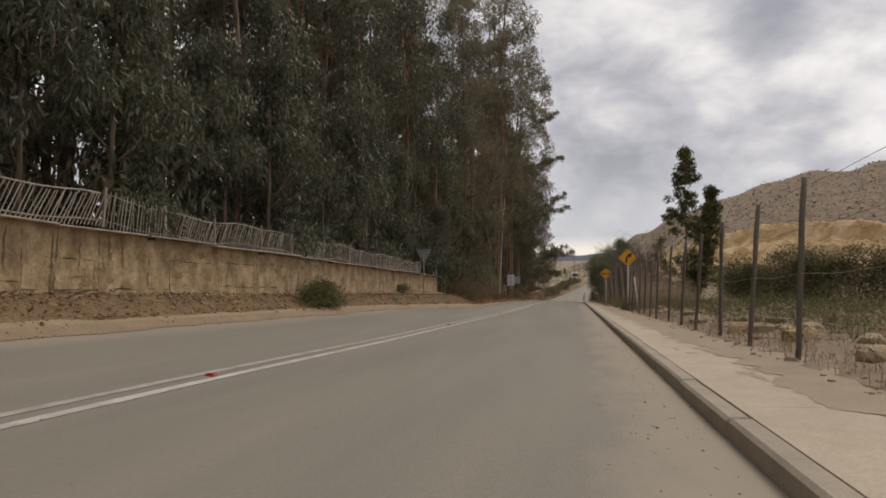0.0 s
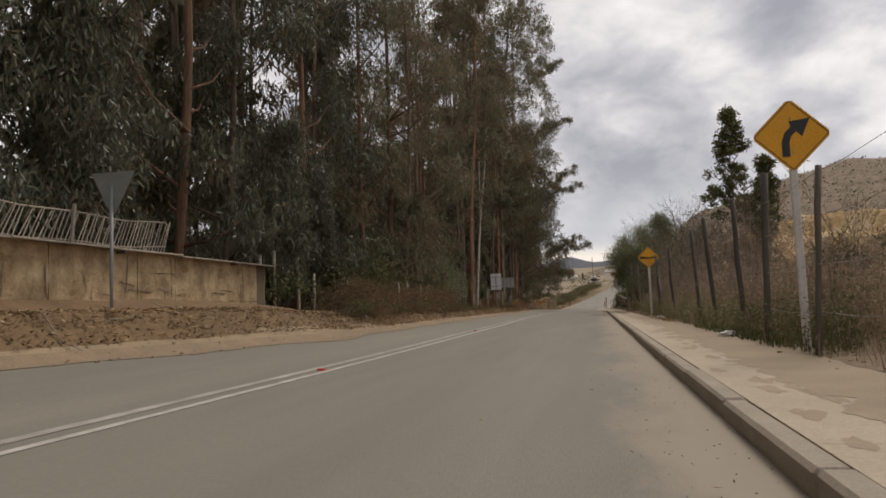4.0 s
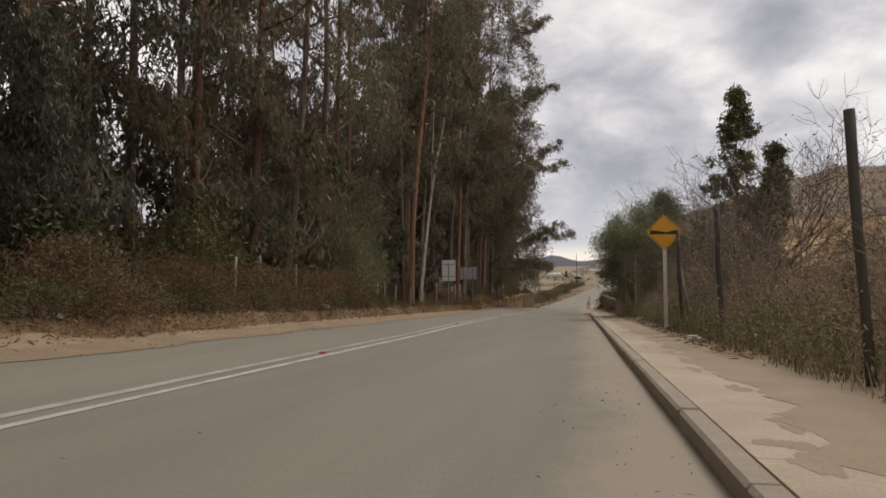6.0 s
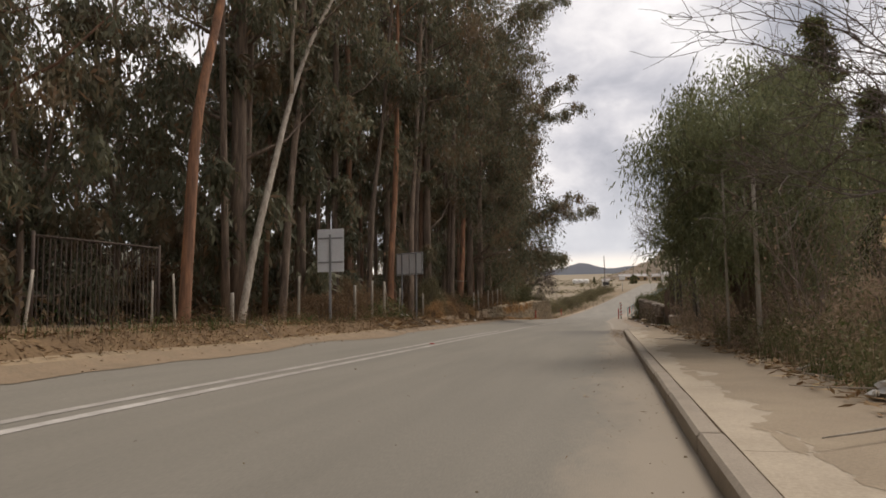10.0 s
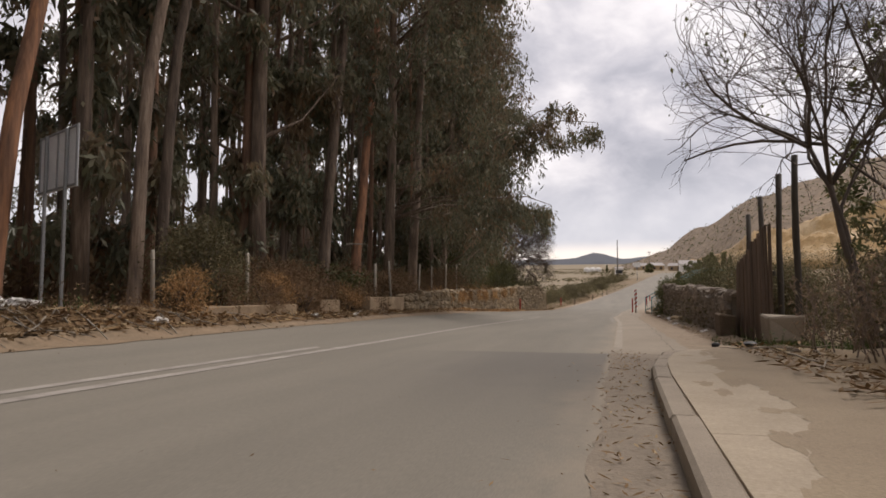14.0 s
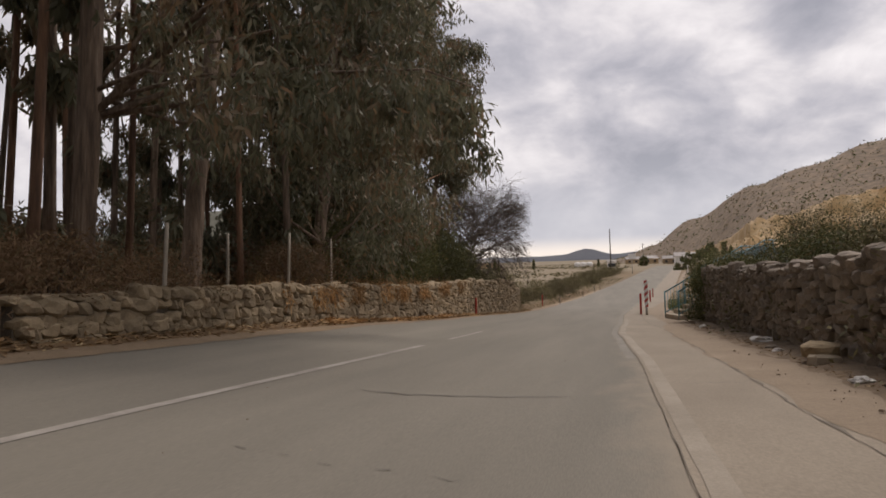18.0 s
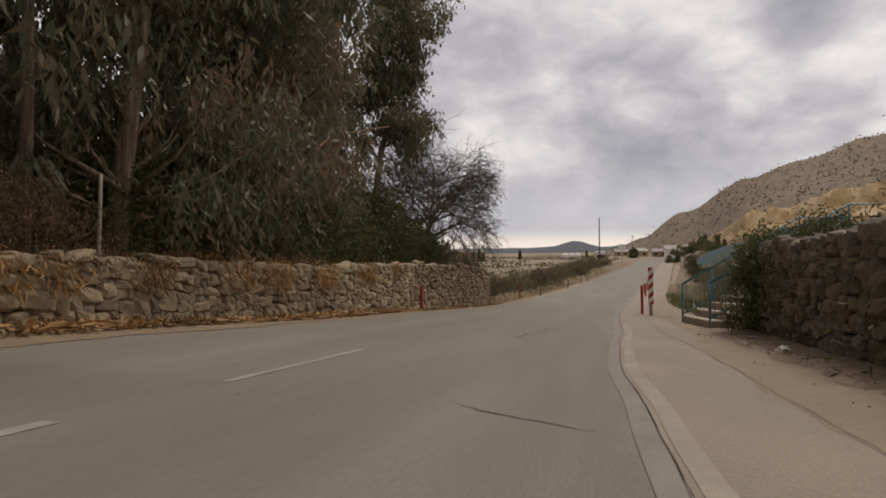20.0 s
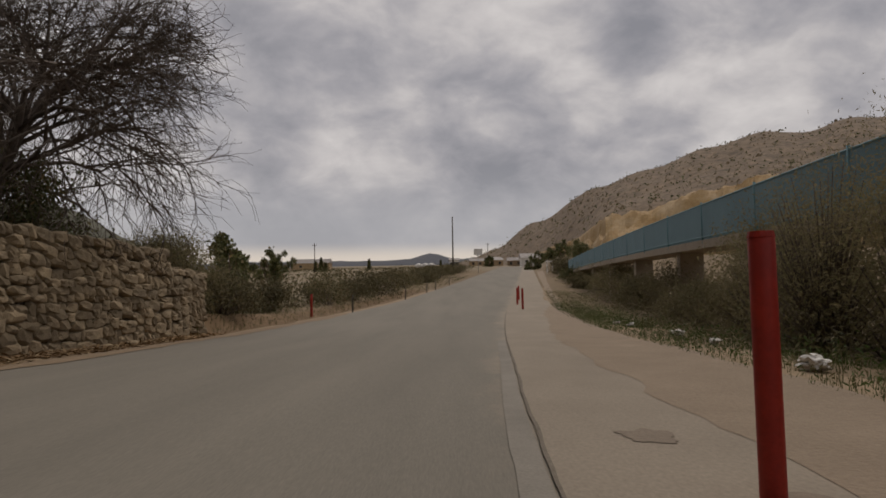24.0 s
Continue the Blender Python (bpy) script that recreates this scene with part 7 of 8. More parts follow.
def stalks(nr, xy, z, h, w, lean=0.15):
    """Upright thin blades with a bend at half height, as two quads each."""
    n = len(xy)
    b = np.column_stack([xy, z])
    a = nr.uniform(0, 6.283, n)
    s = np.column_stack([np.cos(a), np.sin(a), np.zeros(n)]) * (w * nr.uniform(0.6, 1.4, n))[:, None] / 2
    l1 = np.column_stack([nr.normal(0, lean, (n, 2)), np.ones(n)]) * (h * 0.55)[:, None]
    l2 = l1 + np.column_stack([nr.normal(0, lean * 2.2, (n, 2)), np.ones(n) * 0.8]) * (h * 0.45)[:, None]
    lo = np.stack([b - s, b + s, b + l1 + s * 0.7, b + l1 - s * 0.7], 1)
    hi = np.stack([b + l1 - s * 0.7, b + l1 + s * 0.7, b + l2 + s * 0.15, b + l2 - s * 0.15], 1)
    return np.concatenate([lo, hi]), b + l2, b + l1


def gz(xy):
    return np.array([ground_z(float(x), float(y)) for x, y in xy])


def patch(nr, n, x0, x1, y0, y1, follow=None):
    xy = np.column_stack([nr.uniform(x0, x1, n), nr.uniform(y0, y1, n)])
    if follow:
        xy[:, 0] += np.array([follow(v) for v in xy[:, 1]])
    return xy


nr = np.random.default_rng(55)


def weed_bank(n, x0, x1, y0, y1, h0, h1, material, label, leafy=2.0, follow=None, clump=1.2, width=0.012, grow=None):
    """Dry stalks with small withered leaves, in drifts."""
    xy = patch(nr, n, x0, x1, y0, y1, follow)
    keep = np.array([noise.noise((float(x) * clump, float(y) * clump, 3)) > -0.25 for x, y in xy])
    xy = xy[keep]
    h = nr.uniform(h0, h1, len(xy)) * nr.uniform(0.6, 1.0, len(xy))
    if grow:
        h = h * np.array([grow(float(x), float(y)) for x, y in xy])
    q, top, mid = stalks(nr, xy, gz(xy) - 0.03, h, np.full(len(xy), width))
    k = int(len(xy) * leafy)
    i = nr.integers(0, len(xy), k)
    u = nr.random((k, 1))
    lv = leaves(nr, mid[i] * (1 - u) + top[i] * u, (0.07, 0.07, 0.12), 0.065, 0.017, 0.3, 0.9)
    stuff("dry_weeds", np.concatenate([q, lv]), material, label, "weeds")


rise = lambda x, y: min(1.0, 0.35 + (x - 1.5) * 0.9)
weed_bank(5600, 1.5, 4.2, 33, 80, 0.7, 1.8, DRY, "tall dry brown weeds along the pavement", 6.0, grow=rise, width=0.007)
weed_bank(2000, 1.9, 4.5, 29.5, 36, 0.6, 1.8, DRY, "tall dry brown weeds behind the posts", 6.0, grow=rise, width=0.007)
weed_bank(5200, 1.42, 2.1, 31, 70, 0.2, 0.8, OLIVE_GRASS, "olive and straw weeds at the foot of the thicket", 4.0, width=0.008, clump=0.6)
weed_bank(3600, 1.8, 3.6, 31, 70, 0.4, 1.3, OLIVE_GRASS, "olive weeds among the dry stalks", 6.0, width=0.008, clump=0.35)
weed_bank(900, 1.55, 3.6, 2, 31, 0.08, 0.4, OLIVE_GRASS, "sparse olive weeds among the clods", 4.0, width=0.006, clump=0.7)
weed_bank(2600, 2.6, 6.5, 4, 31, 0.4, 1.1, OLIVE_GRASS, "leafy olive weeds behind the field fence", 7.0, width=0.008, clump=0.35)
weed_bank(2500, 1.4, 2.1, 2, 70, 0.12, 0.42, DRY, "short dry grass at the foot of the posts", 0.6)
weed_bank(1500, 1.35, 2.3, 32, 40, 0.1, 0.35, GRASS, "bright green grass at the foot of the weeds", 0.3, width=0.014)
weed_bank(1300, 1.5, 2.4, 57, 64, 0.1, 0.3, GRASS, "green grass among the rubbish", 0.3, width=0.014)
weed_bank(1200, 1.3, 3.2, 83.5, 88.5, 0.08, 0.22, GRASS, "short green grass by the end of the pavement", 0.3, width=0.014)
weed_bank(16000, 1.7, 4.6, 119, 172, 0.05, 0.2, OLIVE_GRASS, "rough olive grass beside the footpath", 1.2, shift, width=0.009)
weed_bank(15000, 1.65, 3.2, 118, 156, 0.05, 0.17, GRASS, "short green grass beside the footpath", 0.6, shift, clump=0.5, width=0.009)
weed_bank(6000, -1.5, -0.42, 40, 86, 0.08, 0.38, RUST, "dry brown grass on the bank", 3.0, left_x, width=0.006)
weed_bank(1200, -1.4, -0.7, 60, 83, 0.15, 0.4, GRASS, "thin green grass on the bank", 0.5, left_x)
weed_bank(4200, -1.5, -0.45, 105, 124, 0.25, 0.75, STRAWY, "straw-coloured reeds on top of the stone wall", 1.2, lw_x, width=0.014)
weed_bank(1800, -1.3, -0.75, 86, 107, 0.15, 0.5, RUST, "dry brush over the low wall", 2.5, left_x)
weed_bank(2600, 3.2, 12, 0, 60, 0.2, 0.5, GRASS, "green crop plants in the field", 2.0, clump=0.25, width=0.03)
weed_bank(5500, 4.5, 32, -5, 90, 0.3, 0.7, SHRUB, "grey-green crop plants in the far field", 3.0, clump=0.12, width=0.06)
weed_bank(6000, -5.5, -0.6, 137, 215, 0.12, 0.5, SHRUB, "grey-green scrub grass on the far verge", 2.0, left_x, width=0.012)


def field_tufts():
    """Tufts and low scrub dotted over the straw field along the valley."""
    y = 150 + 420 * nr.random(5200) ** 1.4
    x = np.array([left_x(float(v)) for v in y]) - 6 - 110 * nr.random(5200) ** 1.3
    keep = np.array([noise.noise((float(a) * 0.05, float(b) * 0.03, 5)) > -0.1 for a, b in zip(x, y)])
    xy = np.column_stack([x, y])[keep]
    c = np.repeat(np.column_stack([xy, gz(xy) + 0.1]), 5, 0)
    stuff("field_tufts", leaves(nr, c, (0.35, 0.35, 0.12), 0.5, 0.22, -0.4, 0.8), OLIVE, "tufts of dry scrub over the straw field", "scrub")


field_tufts()


def hanging(y0, y1, n, label):
    """Dry stems spilling over the face of the wall."""
    ys = nr.uniform(y0, y1, n)
    keep = np.array([noise.noise((float(v) * 0.7, 8, 0)) > 0.02 for v in ys])
    ys = ys[keep]
    p = np.column_stack([[lw_x(v) for v in ys], ys, [interp(float(v), LW_TOP) for v in ys]]) + nr.normal(0, 0.05, (len(ys), 3)) + (0.06, 0, 0.05)
    arr = np.repeat(p, 3, 0)
    arr[:, 2] -= nr.uniform(0, 0.4, len(arr))
    stuff("hanging_straw", leaves(nr, arr, (0.05, 0.12, 0.05), 0.26, 0.024, 0.9, 0.6), STRAWY, label, "dry plants")


hanging(104, 125, 1300, "dry straw hanging over the stone wall")


def litter(n, x0, x1, y0, y1, follow, label, size=0.15, z_of=None, material=LITTER):
    xy = patch(nr, n, x0, x1, y0, y1, follow)
    z = np.array([(z_of or ground_z)(float(x), float(y)) for x, y in xy]) + nr.uniform(0.005, 0.05, n)
    c = np.column_stack([xy, z])
    q = leaves(nr, c, (0.02, 0.02, 0.008), size, size * 0.24, 0.0, 0.6)
    flatten = q - c[:, None]
    flatten[..., 2] *= 0.35
    stuff("leaf_litter", c[:, None] + flatten, material, label, "leaf litter")


litter(14000, -1.35, -0.5, -6, 40, left_x, "brown leaf litter heaped along the wall foot")
litter(6500, -1.3, -0.35, 40, 76, left_x, "brown leaf litter on the bank")
litter(9000, -1.2, -0.25, 76, 97, left_x, "strewn brown leaves and bark on the verge", 0.22)
litter(11000, -1.0, -0.25, 97, 137, left_x, "brown leaves and straw along the stone wall", 0.18)
litter(4200, -0.95, -0.3, 106, 122, left_x, "dry straw and stalks heaped at the stone wall foot", 0.30, None, STRAWY)
litter(3200, 1.15, 1.95, 44, 84, None, "brown leaves and twigs along the pavement edge", 0.17, lambda x, y: 0.15)
litter(7000, 1.05, 1.8, 86.5, 113, None, "brown leaves along the dark wall's foot", 0.075)
litter(500, -0.9, 0.0, 0, 85, None, "grit and small leaves in the gutter", 0.045, lambda x, y: road_z(x, y) + 0.004)
litter(420, -0.42, 0.02, 76, 84.2, None, "leaves and clods in the dirt along the kerb", 0.07, lambda x, y: road_z(x, y) + 0.012)
litter(260, -7.5, -0.9, -2, 110, None, "tiny leaves and stones on the asphalt", 0.04, lambda x, y: road_z(x, y) + 0.004)


def sticks(n, x0, x1, y0, y1, follow, label, z_of=None):
    lines = []
    for _ in range(n):
        y = R.uniform(y0, y1)
        x = R.uniform(x0, x1) + (follow(y) if follow else 0)
        a, l = R.uniform(0, 6.28), R.uniform(0.3, 1.1)
        pts = []
        for i in range(4):
            px, py = x + math.cos(a) * l * i / 3, y + math.sin(a) * l * i / 3
            pts.append((px, py, (z_of or ground_z)(px, py) + 0.03 + R.uniform(0, 0.05)))
        lines.append((pts, [0.012, 0.011, 0.009, 0.005], 4))
    ob = tubes("fallen_sticks", lines, PALE_WOOD)
    return tagged(ob, label, "sticks", kind="stuff")


sticks(110, -1.2, -0.4, 76, 96, left_x, "fallen pale sticks and bark strips on the verge")
sticks(50, -1.3, -0.7, -4, 74, left_x, "fallen sticks on the bank")
sticks(60, 1.25, 2.0, 46, 84, None, "dry sticks along the pavement edge", lambda x, y: 0.16)

for i, (x, y, w, h, n, leaf, lab) in enumerate(((3.0, 35.5, 2.2, 1.9, 1500, DRY, "dry brown thicket behind the posts"), (3.2, 39, 2.4, 2.2, 1700, DRY, "dry brown thicket behind the posts"), (3.1, 42.5, 2.4, 2.3, 1700, DRY, "dry brown thicket behind the posts"), (3.3, 46, 2.6, 2.4, 1700, DRY, "dry brown thicket behind the posts"), (3.2, 49.5, 2.4, 2.3, 1700, DRY, "dry brown thicket behind the posts"), (2.9, 53.0, 2.0, 2.4, 1700, SHRUB, "dusty green bush behind the sign"), (3.3, 56.5, 2.4, 2.0, 1500, DRY, "dry brown thicket beside the pavement"), (3.0, 60.5, 2.2, 1.7, 1300, DRY, "dry brown thicket beside the pavement"), (2.6, 64.5, 1.8, 1.5, 1300, DRY, "brown thicket of thin stalks under the pepper tree"), (2.5, 68.0, 1.8, 1.4, 1300, DRY, "brown thicket of thin stalks under the pepper tree"), (2.6, 73, 1.8, 1.4, 1300, DRY, "brown thicket of thin stalks under the pepper tree"), (2.8, 77.5, 2.0, 1.8, 1500, SHRUB, "dark shrub between the posts"), (3.2, 81.5, 2.2, 2.0, 1700, SHRUB, "dark shrub between the posts"), (3.4, 86.0, 1.8, 1.6, 1300, SHRUB, "dark shrub beside the gate"), (3.4, 93, 3.2, 1.65, 2600, SHRUB, "low olive hedge behind the dark wall"), (3.5, 97, 3.4, 1.75, 2600, SHRUB, "low olive hedge behind the dark wall"), (3.6, 102, 3.4, 1.8, 2600, SHRUB, "brown-green bush behind the dark wall"), (3.7, 106.5, 3.4, 2.3, 2900, SHRUB, "brown-green bush behind the dark wall"), (2.5, 111.6, 1.6, 1.9, 2200, SHRUB, "dark bush over the end of the dark wall"), (2.05, 113.3, 1.3, 1.9, 1800, SHRUB, "dark bush between the wall and the stairs"), (3.4, 112.8, 2.2, 2.2, 2200, SHRUB, "dark bush over the end of the dark wall"), (5.0, 122.5, 2.2, 1.5, 2200, SHRUB, "dark brush under the footbridge"), (5.0, 126, 2.8, 1.9, 2200, SHRUB, "dark brush under the footbridge"), (4.9, 129.5, 2.6, 2.4, 2600, DRY, "tall dry brush in front of the footbridge"), (5.8, 133, 2.4, 1.6, 2200, SHRUB, "dark brush under the footbridge"), (6.2, 137, 3.0, 2.5, 2200, SHRUB, "dark brush under the footbridge"), (6.6, 142, 2.6, 1.4, 2200, SHRUB, "dark brush under the footbridge"), (7.6, 148, 3.4, 2.2, 2000, SHRUB, "dark brush under the footbridge"), (8.2, 155, 3.0, 1.6, 2000, SHRUB, "dark brush under the footbridge"), (9.2, 163, 4, 2.4, 2000, SHRUB, "dark brush under the footbridge"), (10.5, 173, 4, 2.4, 1600, SHRUB, "dark brush beside the road"), (11.5, 184, 4, 2.6, 1600, SHRUB, "dark brush beside the road"))):
    fine = leaf is DRY
    leaf = THICKET if fine and y < 100 else BRUSH if y > 118 else OLIVE if y < 104 else leaf
    bush(at_ground(x, y, -0.05), lab, w, 3.2, h * (0.62 if fine and y < 100 else 1), int(n * (1.9 if fine else 6.0 if 92 < y < 114 else 4.4 if 92 < y < 160 else 3.6)), leaf, 700 + i, leaf_len=0.09 if fine or y < 90 else 0.10 if 92 < y < 150 else 0.15, leaf_w=0.022 if fine or y < 90 else 0.032 if 92 < y < 150 else 0.045, group="brush beside the pavement", stems=110 if fine else 30)

for i, (x, y, w, h) in enumerate(((4.3, 124.0, 2.0, 2.7), (4.5, 126.4, 2.2, 2.9), (5.0, 128.8, 2.4, 3.3), (4.6, 131.0, 2.2, 3.0), (5.3, 133.0, 2.6, 2.7), (5.9, 136.0, 2.6, 2.3))):
    bush(at_ground(x, y, -0.05), "tall brown twiggy brush before the footbridge", w, 2.2, h, 13000, BRUSH, 760 + i, leaf_len=0.06, leaf_w=0.014, group="brush beside the pavement", stems=150, up=1.0)



def twig_shrub(x, y, h, seed, label="bare twiggy shrub with dry reddish seed heads", leafy=220):
    """A leafless shrub: stems from one root, forking into fine pale twigs."""
    rng = random.Random(seed)
    ob = thing("twig_shrub", at_ground(x, y), label, "shrub", "brush beside the pavement")
    thick, thin, ends = [], [], []

    def grow(p, d, length, r, level):
        pts = limb_path(rng, p, d, length, 4, -0.03, 0.13)
        (thin if level else thick).append((pts, [r * (1 - 0.16 * i) for i in range(5)], 3 if level else 5))
        if level == 2:
            ends.extend(pts[2:])
            return
        for k in range(6 if level == 0 else 4):
            i = rng.randint(1, 4)
            v = Vector((rng.gauss(0, 1), rng.gauss(0, 1), rng.uniform(0.1, 1.0))).normalized()
            grow(pts[i], ((pts[i] - pts[i - 1]).normalized() + v * 0.75).normalized(), length * rng.uniform(0.35, 0.6), max(0.0035, r * 0.55), level + 1)

    for k in range(7):
        grow((rng.uniform(-0.25, 0.25), rng.uniform(-0.4, 0.4), -0.1), (rng.gauss(0, 0.3), rng.gauss(0, 0.35), 1), h * rng.uniform(0.55, 0.8), 0.011, 0)
    tubes("root_stock", thick, PALE_TWIG, ob)
    tubes("twig_crown", thin, PALE_TWIG, ob, smooth=False)
    e = np.array([tuple(q) for q in ends])
    g = np.random.default_rng(seed)
    quads("withered_foliage", leaves(g, e[g.integers(0, len(e), leafy)], (0.03, 0.03, 0.04), 0.06, 0.025, 0.0, 0.9), THICKET, ob, "few dry brown leaves and seed heads")
    return ob


for i in range(24):
    y = 31.5 + i * 1.6
    twig_shrub(R.uniform(2.1, 3.9), y + R.uniform(-0.5, 0.5), R.uniform(1.6, 2.5) + (0.5 if y > 44 else 0), 1400 + i)

for x, y, w, h, leaf, lab in ((-8.6, 139.3, 2.6, 2.1, OLIVE, "dark olive bush at the end of the stone wall"), (-9.8, 142.5, 3.2, 2.4, OLIVE, "dark olive bush behind the stone wall's end"), (-7.8, 142.0, 2.2, 1.3, OLIVE, "low olive bush beside the far verge"), (-12.5, 150, 4.2, 3.4, SHRUB, "dark rounded bush standing over the far verge")):
    bush(at_ground(x, y, -0.05), lab, w, w * 1.1, h, 5200, leaf, int(1600 + y), leaf_len=0.11, leaf_w=0.03, stems=40, group="scrub on the far verge")
for x, y, w, h in ((5.0, 111.3, 3.6, 3.7), (6.6, 108.0, 3.4, 3.2)):
    bush(at_ground(x, y, -0.05), "tall brown twiggy brush behind the dark wall", w, 3.0, h, 14000, BRUSH, int(1650 + y), leaf_len=0.08, leaf_w=0.02, group="brush beside the pavement", stems=150, up=1.0)
for i in range(11):
    twig_shrub(R.uniform(1.95, 3.0), 70.5 + i * 1.25, R.uniform(1.0, 1.7), 1450 + i, "bare twiggy weeds between the posts", 320)
for x, y, z1, r in ((1.45, 68.2, 3.15, 0.022), (1.85, 67.8, 2.9, 0.04)):
    lone_post(x, y, ground_z(x, y), z1, r, (0.02, 0.0), PALE_WOOD, "slim pale pole standing in the pepper tree")

# dry stalks before and over the low limewashed wall, olive masses behind the dark wall
grown = random.Random(77)
for i, y in enumerate((84.6, 86.2, 87.6, 88.6, 89.4, 91.8, 92.5, 93.3, 94.4)):
    bush(at_ground(-7.62 - 0.3 * (i % 2), y, -0.05), "withered brown stalks growing over the low wall", 0.9, 1.5, grown.uniform(0.75, 1.0), 1900, RUST if i % 3 else STRAWY, 1700 + i, leaf_len=0.11, leaf_w=0.014, group="shrubs along the wood", stems=60, up=1.0)
for i in range(9):
    y = 86.5 + 1.55 * i
    bush(at_ground(-8.5 - grown.random() * 0.5, y, -0.05), "tangled red-brown brush behind the low wall", 1.8, 2.0, grown.uniform(1.0, 1.5), 3200, RUST, 1720 + i, leaf_len=0.12, leaf_w=0.026, group="shrubs along the wood", stems=40)
for i, (x, y, w, h) in enumerate(((3.6, 108.4, 2.4, 2.9), (5.4, 108.5, 3.0, 3.2), (7.2, 108.2, 3.2, 3.3), (9.2, 108.6, 3.4, 3.4), (4.4, 104.4, 2.6, 2.7), (6.2, 103.8, 2.8, 2.9), (11.2, 109.5, 3.6, 3.5), (13.5, 110, 3.8, 3.6))):
    bush(at_ground(x, y, -0.05), "soft olive-brown bush behind the dark wall", w, 2.6, h, 11000, OLIVE, 1740 + i, leaf_len=0.07, leaf_w=0.02, group="brush beside the pavement", stems=60)
bush(at_ground(-12.3, 130.6, -0.05), "dark olive thicket under the leaning tree", 3.2, 3.4, 4.6, 12000, SHRUB, 1760, leaf_len=0.13, leaf_w=0.034, group="shrubs along the wood", stems=60)
bush(at_ground(-14.4, 132.6, -0.05), "dark olive thicket under the leaning tree", 3.4, 3.4, 5.6, 12000, OLIVE, 1761, leaf_len=0.13, leaf_w=0.034, group="shrubs along the wood", stems=60)

# far verge bushes, hedge across the field, far trees
for i in range(46):
    y = 139 + i * 2.3
    x = left_x(y) - R.uniform(1.9, 4.6) - (y - 139) * 0.02
    k = R.uniform(0.8, 1.45)
    bush(at_ground(x, y, -0.05), R.choice(("olive scrub bush on the far verge", "dry brown-green bush on the far verge")), 2.4 * k, 3.4 * k, 1.25 * k, 2300, OLIVE, 800 + i, leaf_len=0.15, leaf_w=0.045, group="scrub on the far verge")
for i, (x, y, w, h) in enumerate(((12.6, 209, 3.6, 1.7), (15.6, 214, 4.0, 2.0), (11.8, 203, 2.6, 1.3), (10.9, 191, 2.8, 1.5), (9.6, 181, 2.4, 1.2))):
    bush(at_ground(x, y, -0.1), "dark olive bush beside the far bend", w, w, h, 3200, SHRUB if i % 2 else OLIVE, 1500 + i, leaf_len=0.22, leaf_w=0.07, group="scrub on the far verge")
for x, y in ((-3.9, 165), (-2.9, 173), (-2.4, 178), (-1.4, 188), (-5.3, 152)):
    lone_post(x, y, ground_z(x, y), ground_z(x, y) + 0.75, 0.035, (0.02, 0.0), DARK_WOOD, "short dark marker stake on the far verge")
for i in range(24):
    u = i / 23
    x, y = 17 + 30 * u + R.uniform(-1.5, 1.5), 88 - 46 * u + R.uniform(-2, 2)
    bush(at_ground(x, y, -0.1), "dull olive hedge bush across the field", 6, 5, R.uniform(4.8, 6.4), 4200, SHRUB if i % 5 == 1 else OLIVE, 850 + i, leaf_len=0.28, leaf_w=0.10, group="hedge across the field")
for i in range(8):
    x, y = 27 + R.uniform(-3, 6) + i * 1.5, 98 + i * 9
    bush(at_ground(x, y, -0.1), "dull olive hedge bush across the field", 9, 7, R.uniform(5.0, 6.8), 3600, OLIVE, 880 + i, leaf_len=0.32, leaf_w=0.12, group="hedge across the field")
for i, (x, y, h, r) in enumerate(((-19.5, 178, 5.0, 2.2), (-22.5, 186, 4.5, 2.5), (-30, 230, 5, 2.5), (-45, 300, 6, 3), (14, 260, 2.6, 1.5), (20, 300, 4, 2.2), (9, 330, 3.4, 1.8), (30, 340, 5, 2.6), (-60, 320, 6, 3), (24, 285, 4.2, 2.3), (29, 292, 4.6, 2.2), (20.5, 276, 3.2, 1.7))):
    leaf_tree("round_tree", at_ground(x, y, -0.2), "dark rounded tree far along the valley", h, r, 0.8, 1500, SHRUB, 900 + i, 0.5, 0.25, 1.0, 30)


def cypress(x, y, h, seed):
    ob = thing("cypress_tree", at_ground(x, y), "small dark cypress in the field", "tree", "far cypresses")
    rng_ = np.random.default_rng(seed)
    u = rng_.random(900)
    a = rng_.uniform(0, 6.283, 900)
    r = (1 - u) * h * 0.2 * np.sqrt(rng_.random(900)) + 0.05
    quads("crown", leaves(rng_, np.column_stack([np.cos(a) * r, np.sin(a) * r, u * h]), (0.05, 0.05, 0.1), 0.45, 0.16, -0.6, 0.5), SHRUB, ob)
    tubes("trunk", [([(0, 0, -0.2), (0, 0, h * 0.8)], [0.1, 0.03], 5)], BARK, ob)


for i, (x, y, h) in enumerate(((-16.5, 182, 2.4), (-36, 305, 3.5), (-38.5, 310, 2.6), (-34, 300, 2.2), (-29, 350, 3.3), (-47, 372, 2.4), (-6.5, 384, 2.6))):
    cypress(x, y, h, i)


def utility_pole(x, y, h, arms=True):
    ob = thing("utility_pole", at_ground(x, y), "tall thin wooden utility pole", "pole", "utility poles")
    tubes("pole_shaft", [([(0, 0, -0.3), (0, 0, h)], [0.13, 0.09], 8)], DARK_WOOD, ob)
    if arms:
        bm = bmesh.new()
        box(bm, (1.3, 0.1, 0.1), pose(0, 0, h - 0.5))
        part("crossarm", bm, DARK_WOOD, ob)


utility_pole(-1.2, 232, 9.0, False)
utility_pole(-36.7, 300, 7.4, True)
utility_pole(10, 360, 8)


